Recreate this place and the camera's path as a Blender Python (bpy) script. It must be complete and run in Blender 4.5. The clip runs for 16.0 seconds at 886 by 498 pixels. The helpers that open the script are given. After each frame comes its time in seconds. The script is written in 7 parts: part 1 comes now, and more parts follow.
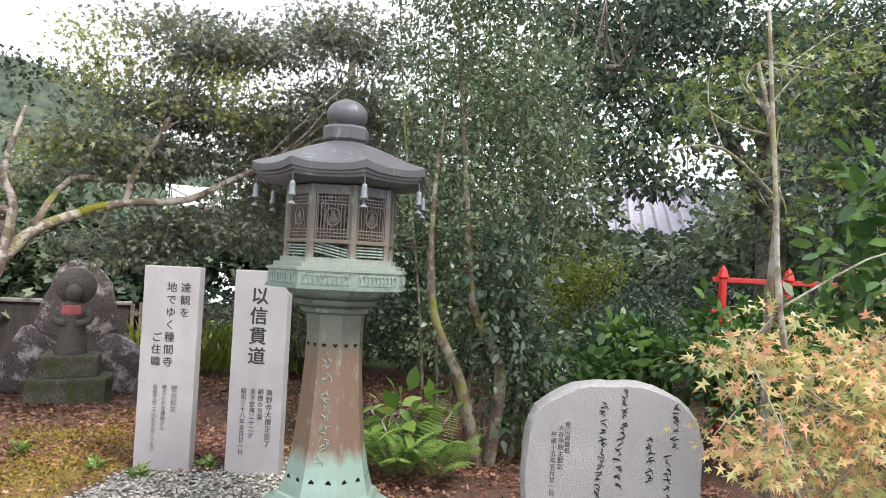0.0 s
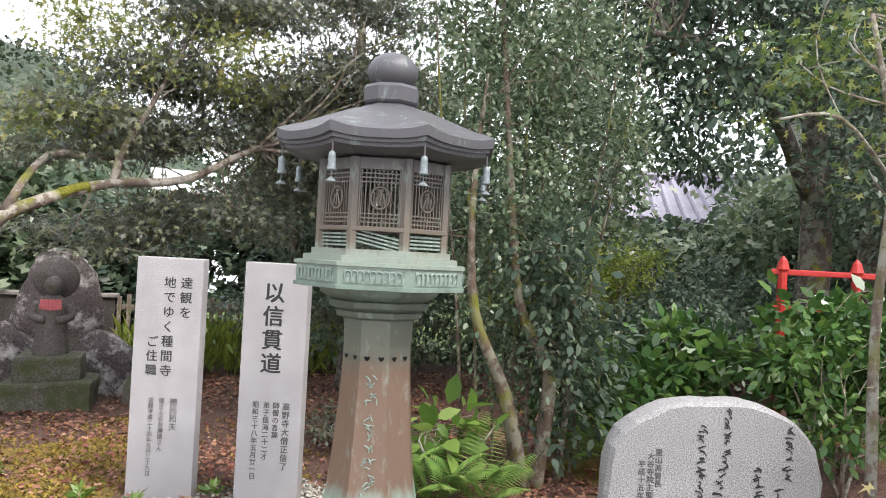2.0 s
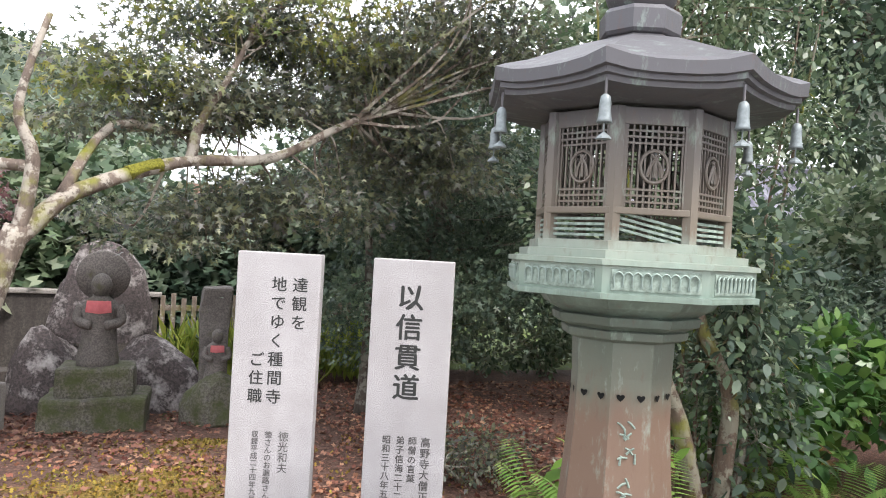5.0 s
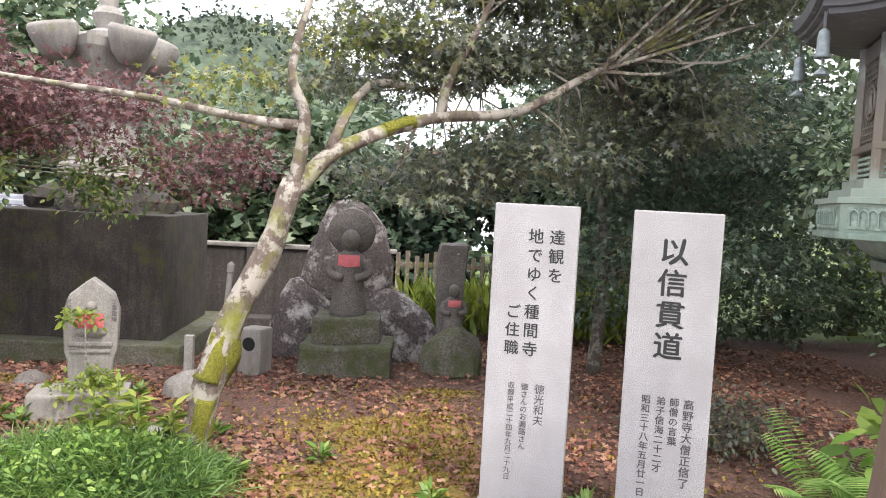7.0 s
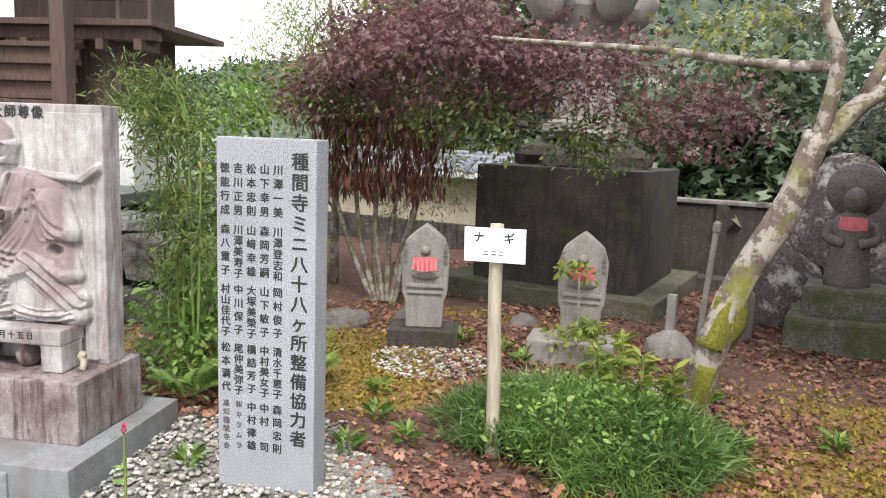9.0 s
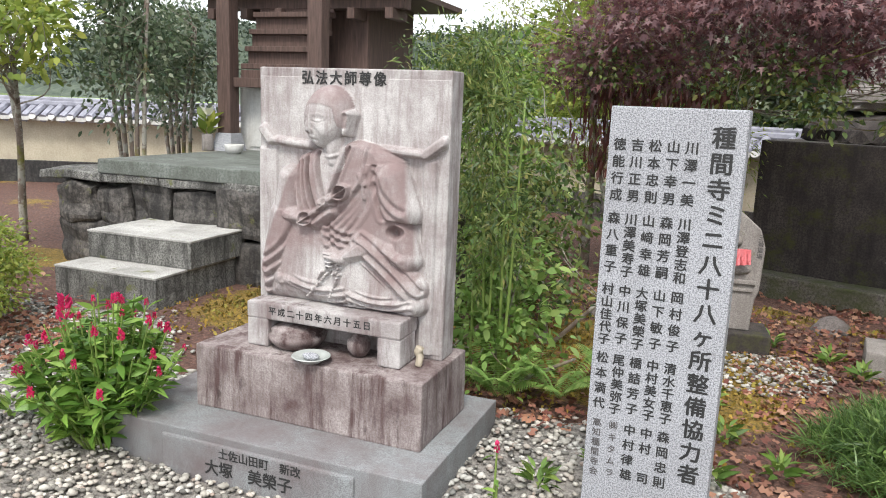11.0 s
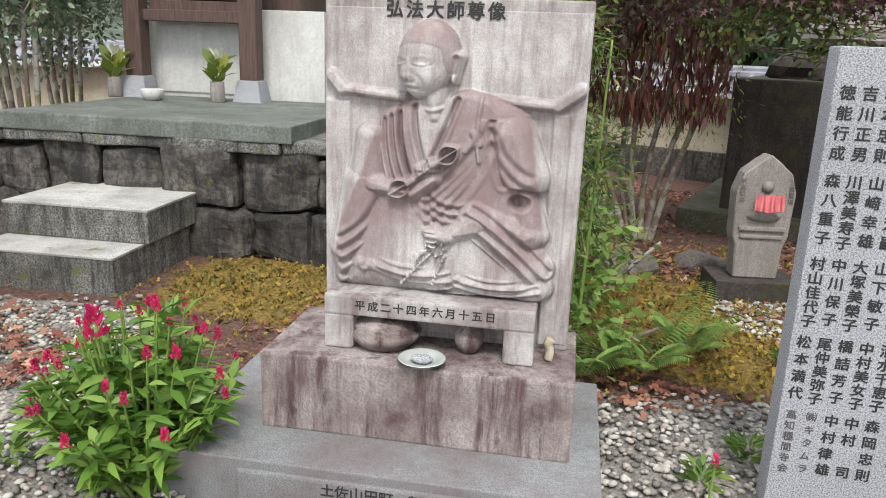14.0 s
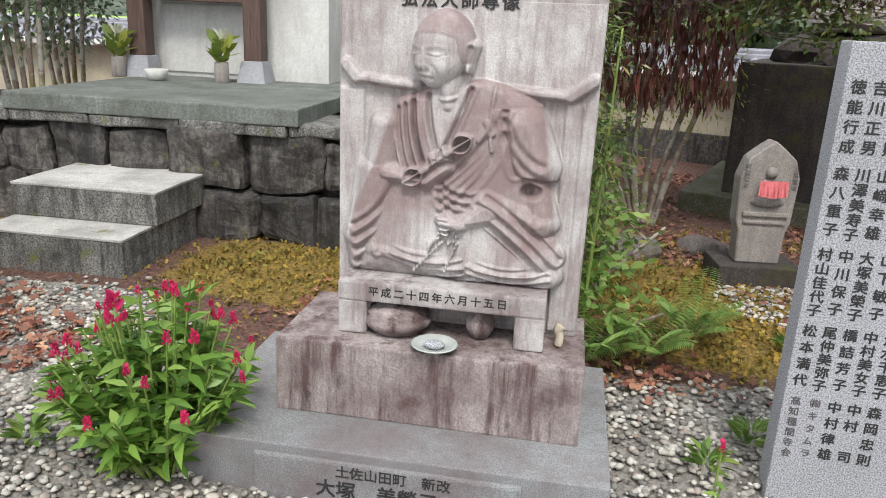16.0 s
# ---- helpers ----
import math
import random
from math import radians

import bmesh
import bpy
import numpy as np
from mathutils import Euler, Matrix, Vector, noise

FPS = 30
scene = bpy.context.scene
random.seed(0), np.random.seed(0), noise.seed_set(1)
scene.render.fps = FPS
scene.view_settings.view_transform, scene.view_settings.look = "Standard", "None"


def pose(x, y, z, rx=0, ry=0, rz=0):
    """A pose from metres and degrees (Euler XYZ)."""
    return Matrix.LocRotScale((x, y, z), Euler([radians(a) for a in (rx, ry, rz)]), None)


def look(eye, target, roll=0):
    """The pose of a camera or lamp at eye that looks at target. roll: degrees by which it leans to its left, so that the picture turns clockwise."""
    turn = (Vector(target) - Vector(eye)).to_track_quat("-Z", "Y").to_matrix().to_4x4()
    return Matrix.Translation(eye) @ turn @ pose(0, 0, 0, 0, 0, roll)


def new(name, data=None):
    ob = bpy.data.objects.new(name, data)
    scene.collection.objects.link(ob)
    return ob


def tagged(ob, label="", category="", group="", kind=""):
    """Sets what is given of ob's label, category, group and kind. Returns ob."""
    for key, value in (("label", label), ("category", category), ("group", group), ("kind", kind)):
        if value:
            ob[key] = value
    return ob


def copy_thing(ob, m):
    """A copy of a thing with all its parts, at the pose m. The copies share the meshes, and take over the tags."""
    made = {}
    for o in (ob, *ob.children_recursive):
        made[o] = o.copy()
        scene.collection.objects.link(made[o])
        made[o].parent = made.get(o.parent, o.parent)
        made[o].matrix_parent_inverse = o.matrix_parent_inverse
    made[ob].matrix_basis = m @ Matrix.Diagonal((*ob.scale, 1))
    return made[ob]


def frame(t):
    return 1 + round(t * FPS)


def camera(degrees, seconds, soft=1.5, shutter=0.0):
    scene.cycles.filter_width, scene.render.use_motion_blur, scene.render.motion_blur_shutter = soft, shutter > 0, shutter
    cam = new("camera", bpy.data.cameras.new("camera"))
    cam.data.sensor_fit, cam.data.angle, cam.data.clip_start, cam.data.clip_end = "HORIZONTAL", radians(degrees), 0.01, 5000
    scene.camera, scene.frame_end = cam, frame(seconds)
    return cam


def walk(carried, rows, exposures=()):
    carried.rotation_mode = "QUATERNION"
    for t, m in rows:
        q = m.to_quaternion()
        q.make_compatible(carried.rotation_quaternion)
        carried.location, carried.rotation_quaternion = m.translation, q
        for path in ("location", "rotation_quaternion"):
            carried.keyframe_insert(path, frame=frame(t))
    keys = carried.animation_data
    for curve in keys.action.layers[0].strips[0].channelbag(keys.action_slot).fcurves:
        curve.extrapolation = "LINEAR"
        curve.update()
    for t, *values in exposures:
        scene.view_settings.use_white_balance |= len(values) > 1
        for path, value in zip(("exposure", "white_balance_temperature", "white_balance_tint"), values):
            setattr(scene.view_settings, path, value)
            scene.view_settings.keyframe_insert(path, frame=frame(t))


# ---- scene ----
cam = camera(61.4, 16.0, soft=1.0)
PATH = [
    (0, (1.202, 2.524, 1.533), (1.826, 4.424, 1.585), 3.0),
    (0.5, (1.203, 2.662, 1.537), (1.841, 4.557, 1.577), 3.0),
    (1, (1.222, 2.915, 1.558), (1.871, 4.807, 1.587), 3.1),
    (1.5, (1.164, 3.159, 1.543), (1.822, 5.047, 1.57), 3.1),
    (2, (1.092, 3.405, 1.55), (1.755, 5.292, 1.567), 3.1),
    (2.5, (1.048, 3.644, 1.531), (1.713, 5.53, 1.546), 3.1),
    (3, (0.985, 3.889, 1.516), (1.654, 5.773, 1.532), 3.1),
    (3.5, (0.867, 4.136, 1.516), (1.542, 6.019, 1.527), 3.1),
    (3.7, (0.825, 4.222, 1.516), (1.509, 6.102, 1.525), 3.3),
    (5.8, (0.501, 4.735, 1.449), (1.086, 6.648, 1.442), 3.1),
    (6, (0.48, 4.749, 1.432), (0.994, 6.681, 1.419), 3.4),
    (6.5, (0.416, 4.746, 1.43), (0.735, 6.719, 1.365), 3.2),
    (7, (0.38, 4.747, 1.427), (0.514, 6.738, 1.306), 3.1),
    (7.5, (0.316, 4.721, 1.42), (0.272, 6.714, 1.256), 3.0),
    (8, (0.223, 4.73, 1.415), (-0.063, 6.699, 1.208), 3.0),
    (8.5, (0.111, 4.816, 1.406), (-0.502, 6.703, 1.161), 2.5),
    (9, (-0.019, 4.864, 1.408), (-0.958, 6.605, 1.117), 2.1),
    (9.5, (-0.257, 4.831, 1.394), (-1.398, 6.441, 1.071), 2.0),
    (10, (-0.466, 4.811, 1.398), (-1.667, 6.373, 1.055), 2.1),
    (10.2, (-0.556, 4.825, 1.388), (-1.772, 6.374, 1.04), 2.3),
    (12.3, (-1.685, 4.805, 1.346), (-3.033, 6.226, 0.941), 1.3),
    (12.5, (-1.776, 4.803, 1.333), (-3.084, 6.259, 0.922), 1.4),
    (13, (-1.962, 4.758, 1.345), (-3.088, 6.352, 0.904), 1.7),
    (13.5, (-2.02, 4.733, 1.349), (-3.007, 6.404, 0.866), 2.1),
    (14, (-2.06, 4.702, 1.347), (-3.0, 6.388, 0.825), 2.2),
    (14.5, (-2.074, 4.688, 1.353), (-2.996, 6.375, 0.803), 2.4),
    (15, (-2.076, 4.676, 1.354), (-2.993, 6.36, 0.786), 2.4),
    (15.5, (-2.083, 4.659, 1.363), (-3.001, 6.339, 0.785), 2.5),
    (16, (-2.091, 4.652, 1.385), (-3.015, 6.329, 0.807), 2.6),
]
walk(cam, [(t, look(eye, target, roll)) for t, eye, target, roll in PATH], exposures=((0.0, 1.06), (1.5, 1.12), (3.7, 1.22), (6.0, 1.43), (7.5, 1.33), (9.0, 0.98), (9.8, 0.88), (12.5, 0.79), (14.0, 0.67), (16.0, 0.63)))

# ---- light ----
world = bpy.data.worlds.new("overcast_sky")
scene.world = world
world.use_nodes = True
wn, wl = world.node_tree.nodes, world.node_tree.links
sky = wn.new("ShaderNodeTexSky")
sky.sky_type, sky.sun_disc = "NISHITA", False
sky.sun_elevation, sky.sun_rotation = radians(52), radians(200)
veil = wn.new("ShaderNodeMixRGB")
veil.inputs[0].default_value = 0.93
veil.inputs[2].default_value = (8.5, 8.8, 9.3, 1)
wl.new(sky.outputs[0], veil.inputs[1])
wl.new(veil.outputs[0], wn["Background"].inputs[0])
wn["Background"].inputs[1].default_value = 0.122
sun = new("sun", bpy.data.lights.new("sun", "SUN"))
sun.data.energy, sun.data.angle, sun.data.color = 2.0, radians(16), (1.0, 0.96, 0.9)
sun.matrix_world = look((0, 0, 10), (-1.9, 3.0, 5.0))

# ---- materials ----
MATS = {}


def nodes_of(name):
    m = bpy.data.materials.new(name)
    m.use_nodes = True
    t = m.node_tree
    return m, t.nodes, t.links, t.nodes["Principled BSDF"]


def ramp(n, stops):
    r = n.new("ShaderNodeValToRGB")
    e = r.color_ramp.elements
    while len(e) < len(stops):
        e.new(0.5)
    for k, (p, c) in enumerate(stops):
        e[k].position, e[k].color = p, (*c, 1)
    return r


def noise_of(n, l, scale, detail=5, rough=0.6, coord=None, stretch=None):
    x = n.new("ShaderNodeTexNoise")
    x.inputs["Scale"].default_value, x.inputs["Detail"].default_value, x.inputs["Roughness"].default_value = scale, detail, rough
    if coord is not None:
        if stretch:
            mp = n.new("ShaderNodeMapping")
            mp.inputs["Scale"].default_value = stretch
            l.new(coord, mp.inputs[0])
            l.new(mp.outputs[0], x.inputs["Vector"])
        else:
            l.new(coord, x.inputs["Vector"])
    return x


def mix(n, l, fac, a, b, mode="MIX"):
    m = n.new("ShaderNodeMixRGB")
    m.blend_type = mode
    for k, v in enumerate((fac, a, b)):
        if isinstance(v, (int, float)):
            m.inputs[k].default_value = v
        elif isinstance(v, tuple):
            m.inputs[k].default_value = (*v, 1)
        else:
            l.new(v, m.inputs[k])
    return m.outputs[0]


def bump(n, l, h, b, strength=0.3, dist=0.01):
    x = n.new("ShaderNodeBump")
    x.inputs["Strength"].default_value, x.inputs["Distance"].default_value = strength, dist
    l.new(h, x.inputs["Height"])
    l.new(x.outputs[0], b.inputs["Normal"])


def stone_mat(name, base, speck, stain, stain_amount=0.5, speck_scale=260, rough=0.75, streaks=0.0, moss=0.0, mosscol=(0.12, 0.13, 0.03), relief=0.3):
    """Speckled stone with blotchy stains, downward streaks and moss."""
    m, n, l, b = nodes_of(name)
    co = n.new("ShaderNodeTexCoord").outputs["Object"]
    sp = noise_of(n, l, speck_scale, 2, 0.8, co)
    c = mix(n, l, ramp_out(n, l, sp, ((0.40, (0, 0, 0)), (0.58, (1, 1, 1)))), speck, base)
    wide = noise_of(n, l, 1.3, 5, 0.6, co)
    c = mix(n, l, 1.0, c, ramp_out(n, l, wide, ((0.3, (0.78, 0.77, 0.76)), (0.7, (1.1, 1.1, 1.1)))), "MULTIPLY")
    big = noise_of(n, l, 3.5, 8, 0.68, co)
    c = mix(n, l, ramp_out(n, l, big, ((0.58 - 0.25 * stain_amount, (0, 0, 0)), (0.72, (stain_amount,) * 3))), c, stain)
    if streaks:
        st = noise_of(n, l, 7, 6, 0.7, co, (2.2, 2.2, 0.32))
        c = mix(n, l, ramp_out(n, l, st, ((0.46, (0, 0, 0)), (0.64, (streaks,) * 3))), c, stain)
        st2 = noise_of(n, l, 11, 7, 0.75, co, (1.3, 1.3, 0.4))
        c = mix(n, l, ramp_out(n, l, st2, ((0.57, (0, 0, 0)), (0.7, (streaks * 0.8,) * 3))), c, tuple(v * 0.4 for v in stain))
    if moss:
        ms = noise_of(n, l, 5, 8, 0.7, co)
        c = mix(n, l, ramp_out(n, l, ms, ((0.62 - 0.3 * moss, (0, 0, 0)), (0.7 - 0.1 * moss, (0.95,) * 3))), c, mosscol)
    l.new(c, b.inputs["Base Color"])
    b.inputs["Roughness"].default_value = rough
    bump(n, l, mix(n, l, 0.5, sp.outputs[0], noise_of(n, l, 22, 8, 0.7, co).outputs[0]), b, relief, 0.01)
    return m


def ramp_out(n, l, src, stops):
    r = ramp(n, stops)
    l.new(src.outputs[0], r.inputs[0])
    return r.outputs[0]


def plain_mat(name, c1, c2, scale=8, rough=0.7, metal=0.0, relief=0.1, stretch=None):
    m, n, l, b = nodes_of(name)
    co = n.new("ShaderNodeTexCoord").outputs["Object"]
    x = noise_of(n, l, scale, 7, 0.65, co, stretch)
    l.new(ramp_out(n, l, x, ((0.3, c1), (0.7, c2))), b.inputs["Base Color"])
    b.inputs["Roughness"].default_value, b.inputs["Metallic"].default_value = rough, metal
    bump(n, l, x.outputs[0], b, relief, 0.02)
    return m


def leaf_mat(name, cols, gloss=0.45, through_light=0.35):
    """Leaves that differ one from the next and let some light through."""
    m, n, l, b = nodes_of(name)
    g = n.new("ShaderNodeNewGeometry")
    stops = [(k / max(1, len(cols) - 1), c) for k, c in enumerate(cols)]
    r = ramp(n, stops)
    l.new(g.outputs["Random Per Island"], r.inputs[0])
    co = n.new("ShaderNodeTexCoord").outputs["Object"]
    big = noise_of(n, l, 1.6, 4, 0.6, co)
    c = mix(n, l, 1.0, r.outputs[0], ramp_out(n, l, big, ((0.3, (0.7, 0.75, 0.75)), (0.7, (1.25, 1.2, 1.1)))), "MULTIPLY")
    l.new(c, b.inputs["Base Color"])
    b.inputs["Roughness"].default_value = gloss
    tr = n.new("ShaderNodeBsdfTranslucent")
    l.new(c, tr.inputs[0])
    mx = n.new("ShaderNodeMixShader")
    mx.inputs[0].default_value = through_light
    l.new(b.outputs[0], mx.inputs[1])
    l.new(tr.outputs[0], mx.inputs[2])
    l.new(mx.outputs[0], n["Material Output"].inputs[0])
    return m


def bark_mat(name, c1, c2, lichen, moss_amount=0.0):
    m, n, l, b = nodes_of(name)
    co = n.new("ShaderNodeTexCoord").outputs["Object"]
    x = noise_of(n, l, 18, 8, 0.7, co, (1, 1, 0.4))
    c = ramp_out(n, l, x, ((0.3, c1), (0.7, c2)))
    li = noise_of(n, l, 9, 6, 0.7, co)
    c = mix(n, l, ramp_out(n, l, li, ((0.48, (0, 0, 0)), (0.54, (0.85, 0.85, 0.85)))), c, lichen)
    if moss_amount:
        mo = noise_of(n, l, 3.3, 5, 0.6, co)
        c = mix(n, l, ramp_out(n, l, mo, ((0.62 - moss_amount * 0.2, (0, 0, 0)), (0.66, (1, 1, 1)))), c, (0.17, 0.17, 0.02))
    l.new(c, b.inputs["Base Color"])
    b.inputs["Roughness"].default_value = 0.9
    bump(n, l, x.outputs[0], b, 0.7, 0.02)
    return m


def bronze_mat():
    """Brown bronze, dark above, with green patina on ledges and foot."""
    m, n, l, b = nodes_of("patinated_bronze")
    tc = n.new("ShaderNodeTexCoord").outputs["Object"]
    xyz = n.new("ShaderNodeSeparateXYZ")
    l.new(tc, xyz.inputs[0])
    nz = noise_of(n, l, 6, 8, 0.7, tc, (2.0, 2.0, 0.5))
    zz = n.new("ShaderNodeMath")
    zz.operation = "MULTIPLY_ADD"
    l.new(nz.outputs[0], zz.inputs[0])
    zz.inputs[1].default_value = 0.22
    l.new(xyz.outputs["Z"], zz.inputs[2])
    sc = n.new("ShaderNodeMath")
    sc.operation = "MULTIPLY"
    l.new(zz.outputs[0], sc.inputs[0])
    sc.inputs[1].default_value = 1 / 2.6
    brown, green, dark = (0.17, 0.11, 0.08), (0.23, 0.32, 0.275), (0.095, 0.09, 0.10)
    tone = ramp_out(n, l, sc, ((0.0, (0.2, 0.24, 0.22)), (0.175, green), (0.215, (0.24, 0.33, 0.28)), (0.25, brown), (0.43, brown), (0.47, (0.14, 0.14, 0.11)),
                               (0.555, (0.10, 0.12, 0.10)), (0.59, (0.20, 0.26, 0.22)), (0.635, (0.28, 0.31, 0.265)), (0.66, (0.16, 0.13, 0.10)), (0.77, (0.13, 0.115, 0.11)), (0.80, dark), (1.0, dark)))
    blot = noise_of(n, l, 14, 8, 0.72, tc, (1.6, 1.6, 0.6))
    c = mix(n, l, ramp_out(n, l, blot, ((0.56, (0, 0, 0)), (0.7, (0.5, 0.5, 0.5)))), tone, (0.30, 0.38, 0.33))
    c = mix(n, l, ramp_out(n, l, blot, ((0.28, (0.5, 0.5, 0.5)), (0.42, (0, 0, 0)))), c, (0.13, 0.07, 0.05))
    l.new(c, b.inputs["Base Color"])
    b.inputs["Metallic"].default_value, b.inputs["Roughness"].default_value = 0.25, 0.5
    bump(n, l, blot.outputs[0], b, 0.15, 0.01)
    return m


def ground_mat():
    """Soil with leaf litter, moss and gravel, by the layers stored on the sheet."""
    m, n, l, b = nodes_of("garden_ground")
    co = n.new("ShaderNodeTexCoord").outputs["Object"]
    litter = noise_of(n, l, 42, 8, 0.75, co)
    c = ramp_out(n, l, litter, ((0.3, (0.03, 0.018, 0.014)), (0.5, (0.10, 0.05, 0.038)), (0.68, (0.22, 0.12, 0.085))))
    mossn = noise_of(n, l, 48, 10, 0.85, co)
    mossc = ramp_out(n, l, mossn, ((0.34, (0.02, 0.018, 0.008)), (0.44, (0.10, 0.08, 0.018)), (0.54, (0.25, 0.15, 0.028)), (0.68, (0.36, 0.26, 0.07))))
    grassc = ramp_out(n, l, mossn, ((0.3, (0.03, 0.05, 0.012)), (0.7, (0.16, 0.22, 0.05))))
    vor = n.new("ShaderNodeTexVoronoi")
    vor.inputs["Scale"].default_value = 34
    l.new(co, vor.inputs["Vector"])
    grav = mix(n, l, 1.0, ramp_out(n, l, noise_of(n, l, 60, 4, 0.6, co), ((0.3, (0.12, 0.11, 0.10)), (0.7, (0.4, 0.38, 0.35)))), (0.9, 0.88, 0.86), "MULTIPLY")
    for layer, col in (("moss", mossc), ("grass", grassc), ("gravel", grav)):
        at = n.new("ShaderNodeAttribute")
        at.attribute_name = layer
        edge = n.new("ShaderNodeMath")
        edge.operation = "MULTIPLY_ADD"
        l.new(noise_of(n, l, 6.5, 12, 0.8, co).outputs[0], edge.inputs[0])
        edge.inputs[1].default_value = 1.2
        l.new(at.outputs["Fac"], edge.inputs[2])
        c = mix(n, l, ramp_out(n, l, edge, ((0.98, (0, 0, 0)), (1.0, (1, 1, 1)))) if layer == "gravel" else ramp_out(n, l, edge, ((0.9, (0, 0, 0)), (1.0, (1, 1, 1)))), c, col)
    l.new(c, b.inputs["Base Color"])
    b.inputs["Roughness"].default_value = 0.95
    bump(n, l, mix(n, l, 0.5, litter.outputs[0], vor.outputs["Distance"]), b, 0.8, 0.03)
    return m


GRANITE = stone_mat("light_granite", (0.52, 0.495, 0.51), (0.27, 0.25, 0.26), (0.29, 0.265, 0.27), 0.7, 190)
GRANITE_NEW = stone_mat("grey_granite", (0.46, 0.47, 0.50), (0.17, 0.175, 0.19), (0.30, 0.31, 0.33), 0.3, 200)
GRANITE_BLUE = stone_mat("blue_grey_granite", (0.29, 0.305, 0.31), (0.15, 0.16, 0.165), (0.13, 0.095, 0.095), 0.8, 230, streaks=0.3)
RELIEF = stone_mat("weathered_sandstone", (0.62, 0.61, 0.60), (0.52, 0.505, 0.495), (0.17, 0.13, 0.127), 1.0, 150, 0.85, streaks=0.95, relief=0.45)


def vary_pieces(m, low=0.55, high=1.5):
    """Lets each piece of one material differ in tone from the next."""
    n, l = m.node_tree.nodes, m.node_tree.links
    b = n["Principled BSDF"]
    src = b.inputs["Base Color"].links[0].from_socket
    info = n.new("ShaderNodeObjectInfo")
    r = ramp(n, ((0.0, (low, low, low)), (1.0, (high, high * 0.97, high * 0.93))))
    l.new(info.outputs["Random"], r.inputs[0])
    l.new(mix(n, l, 1.0, src, r.outputs[0], "MULTIPLY"), b.inputs["Base Color"])
    return m


def robe_mat():
    """The relief's stone, with the brown lichen growth that covers the outer robe."""
    m = stone_mat("weathered_relief_stone", (0.62, 0.61, 0.60), (0.51, 0.495, 0.485), (0.20, 0.155, 0.15), 0.9, 150, 0.85, streaks=0.7, relief=0.45)
    n, l = m.node_tree.nodes, m.node_tree.links
    b = n["Principled BSDF"]
    src = b.inputs["Base Color"].links[0].from_socket
    at = n.new("ShaderNodeAttribute")
    at.attribute_name = "growth"
    co = n.new("ShaderNodeTexCoord").outputs["Object"]
    patch = noise_of(n, l, 5, 8, 0.75, co)
    amount = mix(n, l, 1.0, at.outputs["Color"], ramp_out(n, l, patch, ((0.34, (0.3, 0.3, 0.3)), (0.56, (0.9, 0.9, 0.9)))), "MULTIPLY")
    l.new(mix(n, l, amount, src, (0.215, 0.15, 0.145)), b.inputs["Base Color"])
    return m


RELIEF_ROBE = robe_mat()
BLOCK = stone_mat("stained_concrete", (0.48, 0.435, 0.42), (0.34, 0.295, 0.285), (0.085, 0.05, 0.048), 1.0, 110, 0.85, streaks=1.0, relief=0.5)
DARKSTONE = stone_mat("blackened_stone", (0.095, 0.078, 0.07), (0.045, 0.038, 0.035), (0.018, 0.015, 0.015), 0.9, 60, 0.9, streaks=0.6, moss=0.3, mosscol=(0.06, 0.06, 0.015))
MOSSY = stone_mat("mossy_stone", (0.19, 0.17, 0.15), (0.08, 0.07, 0.065), (0.06, 0.055, 0.05), 0.6, 60, 0.95, moss=0.8, mosscol=(0.055, 0.065, 0.018))
LICHEN = stone_mat("lichen_rock", (0.12, 0.095, 0.095), (0.06, 0.05, 0.05), (0.05, 0.04, 0.04), 0.6, 40, 0.9, moss=0.38, mosscol=(0.46, 0.42, 0.41), relief=0.8)
STATUE = stone_mat("old_grey_stone", (0.20, 0.175, 0.165), (0.11, 0.095, 0.09), (0.05, 0.045, 0.04), 0.6, 80, 0.9, moss=0.2, mosscol=(0.07, 0.07, 0.03))
SMALLSTONE = stone_mat("weathered_light_stone", (0.36, 0.33, 0.31), (0.24, 0.22, 0.2), (0.13, 0.11, 0.1), 0.7, 120, 0.85, streaks=0.35, moss=0.1)
ROCK = stone_mat("dark_wall_rock", (0.145, 0.135, 0.125), (0.06, 0.056, 0.053), (0.012, 0.011, 0.011), 1.0, 30, 0.75, streaks=0.95, moss=0.05, relief=1.0)
# tread concrete: cleaner than the risers, with skylight from above mixed into its pale tone
STEP = stone_mat("skylit_worn_concrete", (0.56, 0.55, 0.52), (0.30, 0.29, 0.275), (0.13, 0.125, 0.11), 0.7, 170, 0.9, moss=0.08)
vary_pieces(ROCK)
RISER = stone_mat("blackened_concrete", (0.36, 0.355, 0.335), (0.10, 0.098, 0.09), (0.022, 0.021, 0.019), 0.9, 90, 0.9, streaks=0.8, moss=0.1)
SLABC = stone_mat("green_stained_concrete", (0.225, 0.245, 0.225), (0.13, 0.145, 0.135), (0.06, 0.065, 0.05), 0.9, 60, 0.8, streaks=0.4)
PLASTER = stone_mat("white_plaster", (0.62, 0.62, 0.60), (0.55, 0.55, 0.54), (0.34, 0.32, 0.28), 0.35, 40, 0.9, streaks=0.25, relief=0.05)
CREAM = stone_mat("cream_plaster", (0.52, 0.47, 0.36), (0.45, 0.4, 0.3), (0.3, 0.25, 0.18), 0.5, 40, 0.9, streaks=0.2, relief=0.05)
FENCEWALL = stone_mat("dark_concrete_wall", (0.095, 0.08, 0.072), (0.05, 0.045, 0.04), (0.03, 0.024, 0.022), 0.8, 40, 0.9, streaks=0.6)
BRONZE = bronze_mat()
BELLM = plain_mat("pale_bronze_bell", (0.12, 0.14, 0.15), (0.27, 0.30, 0.31), 40, 0.5, 0.3)
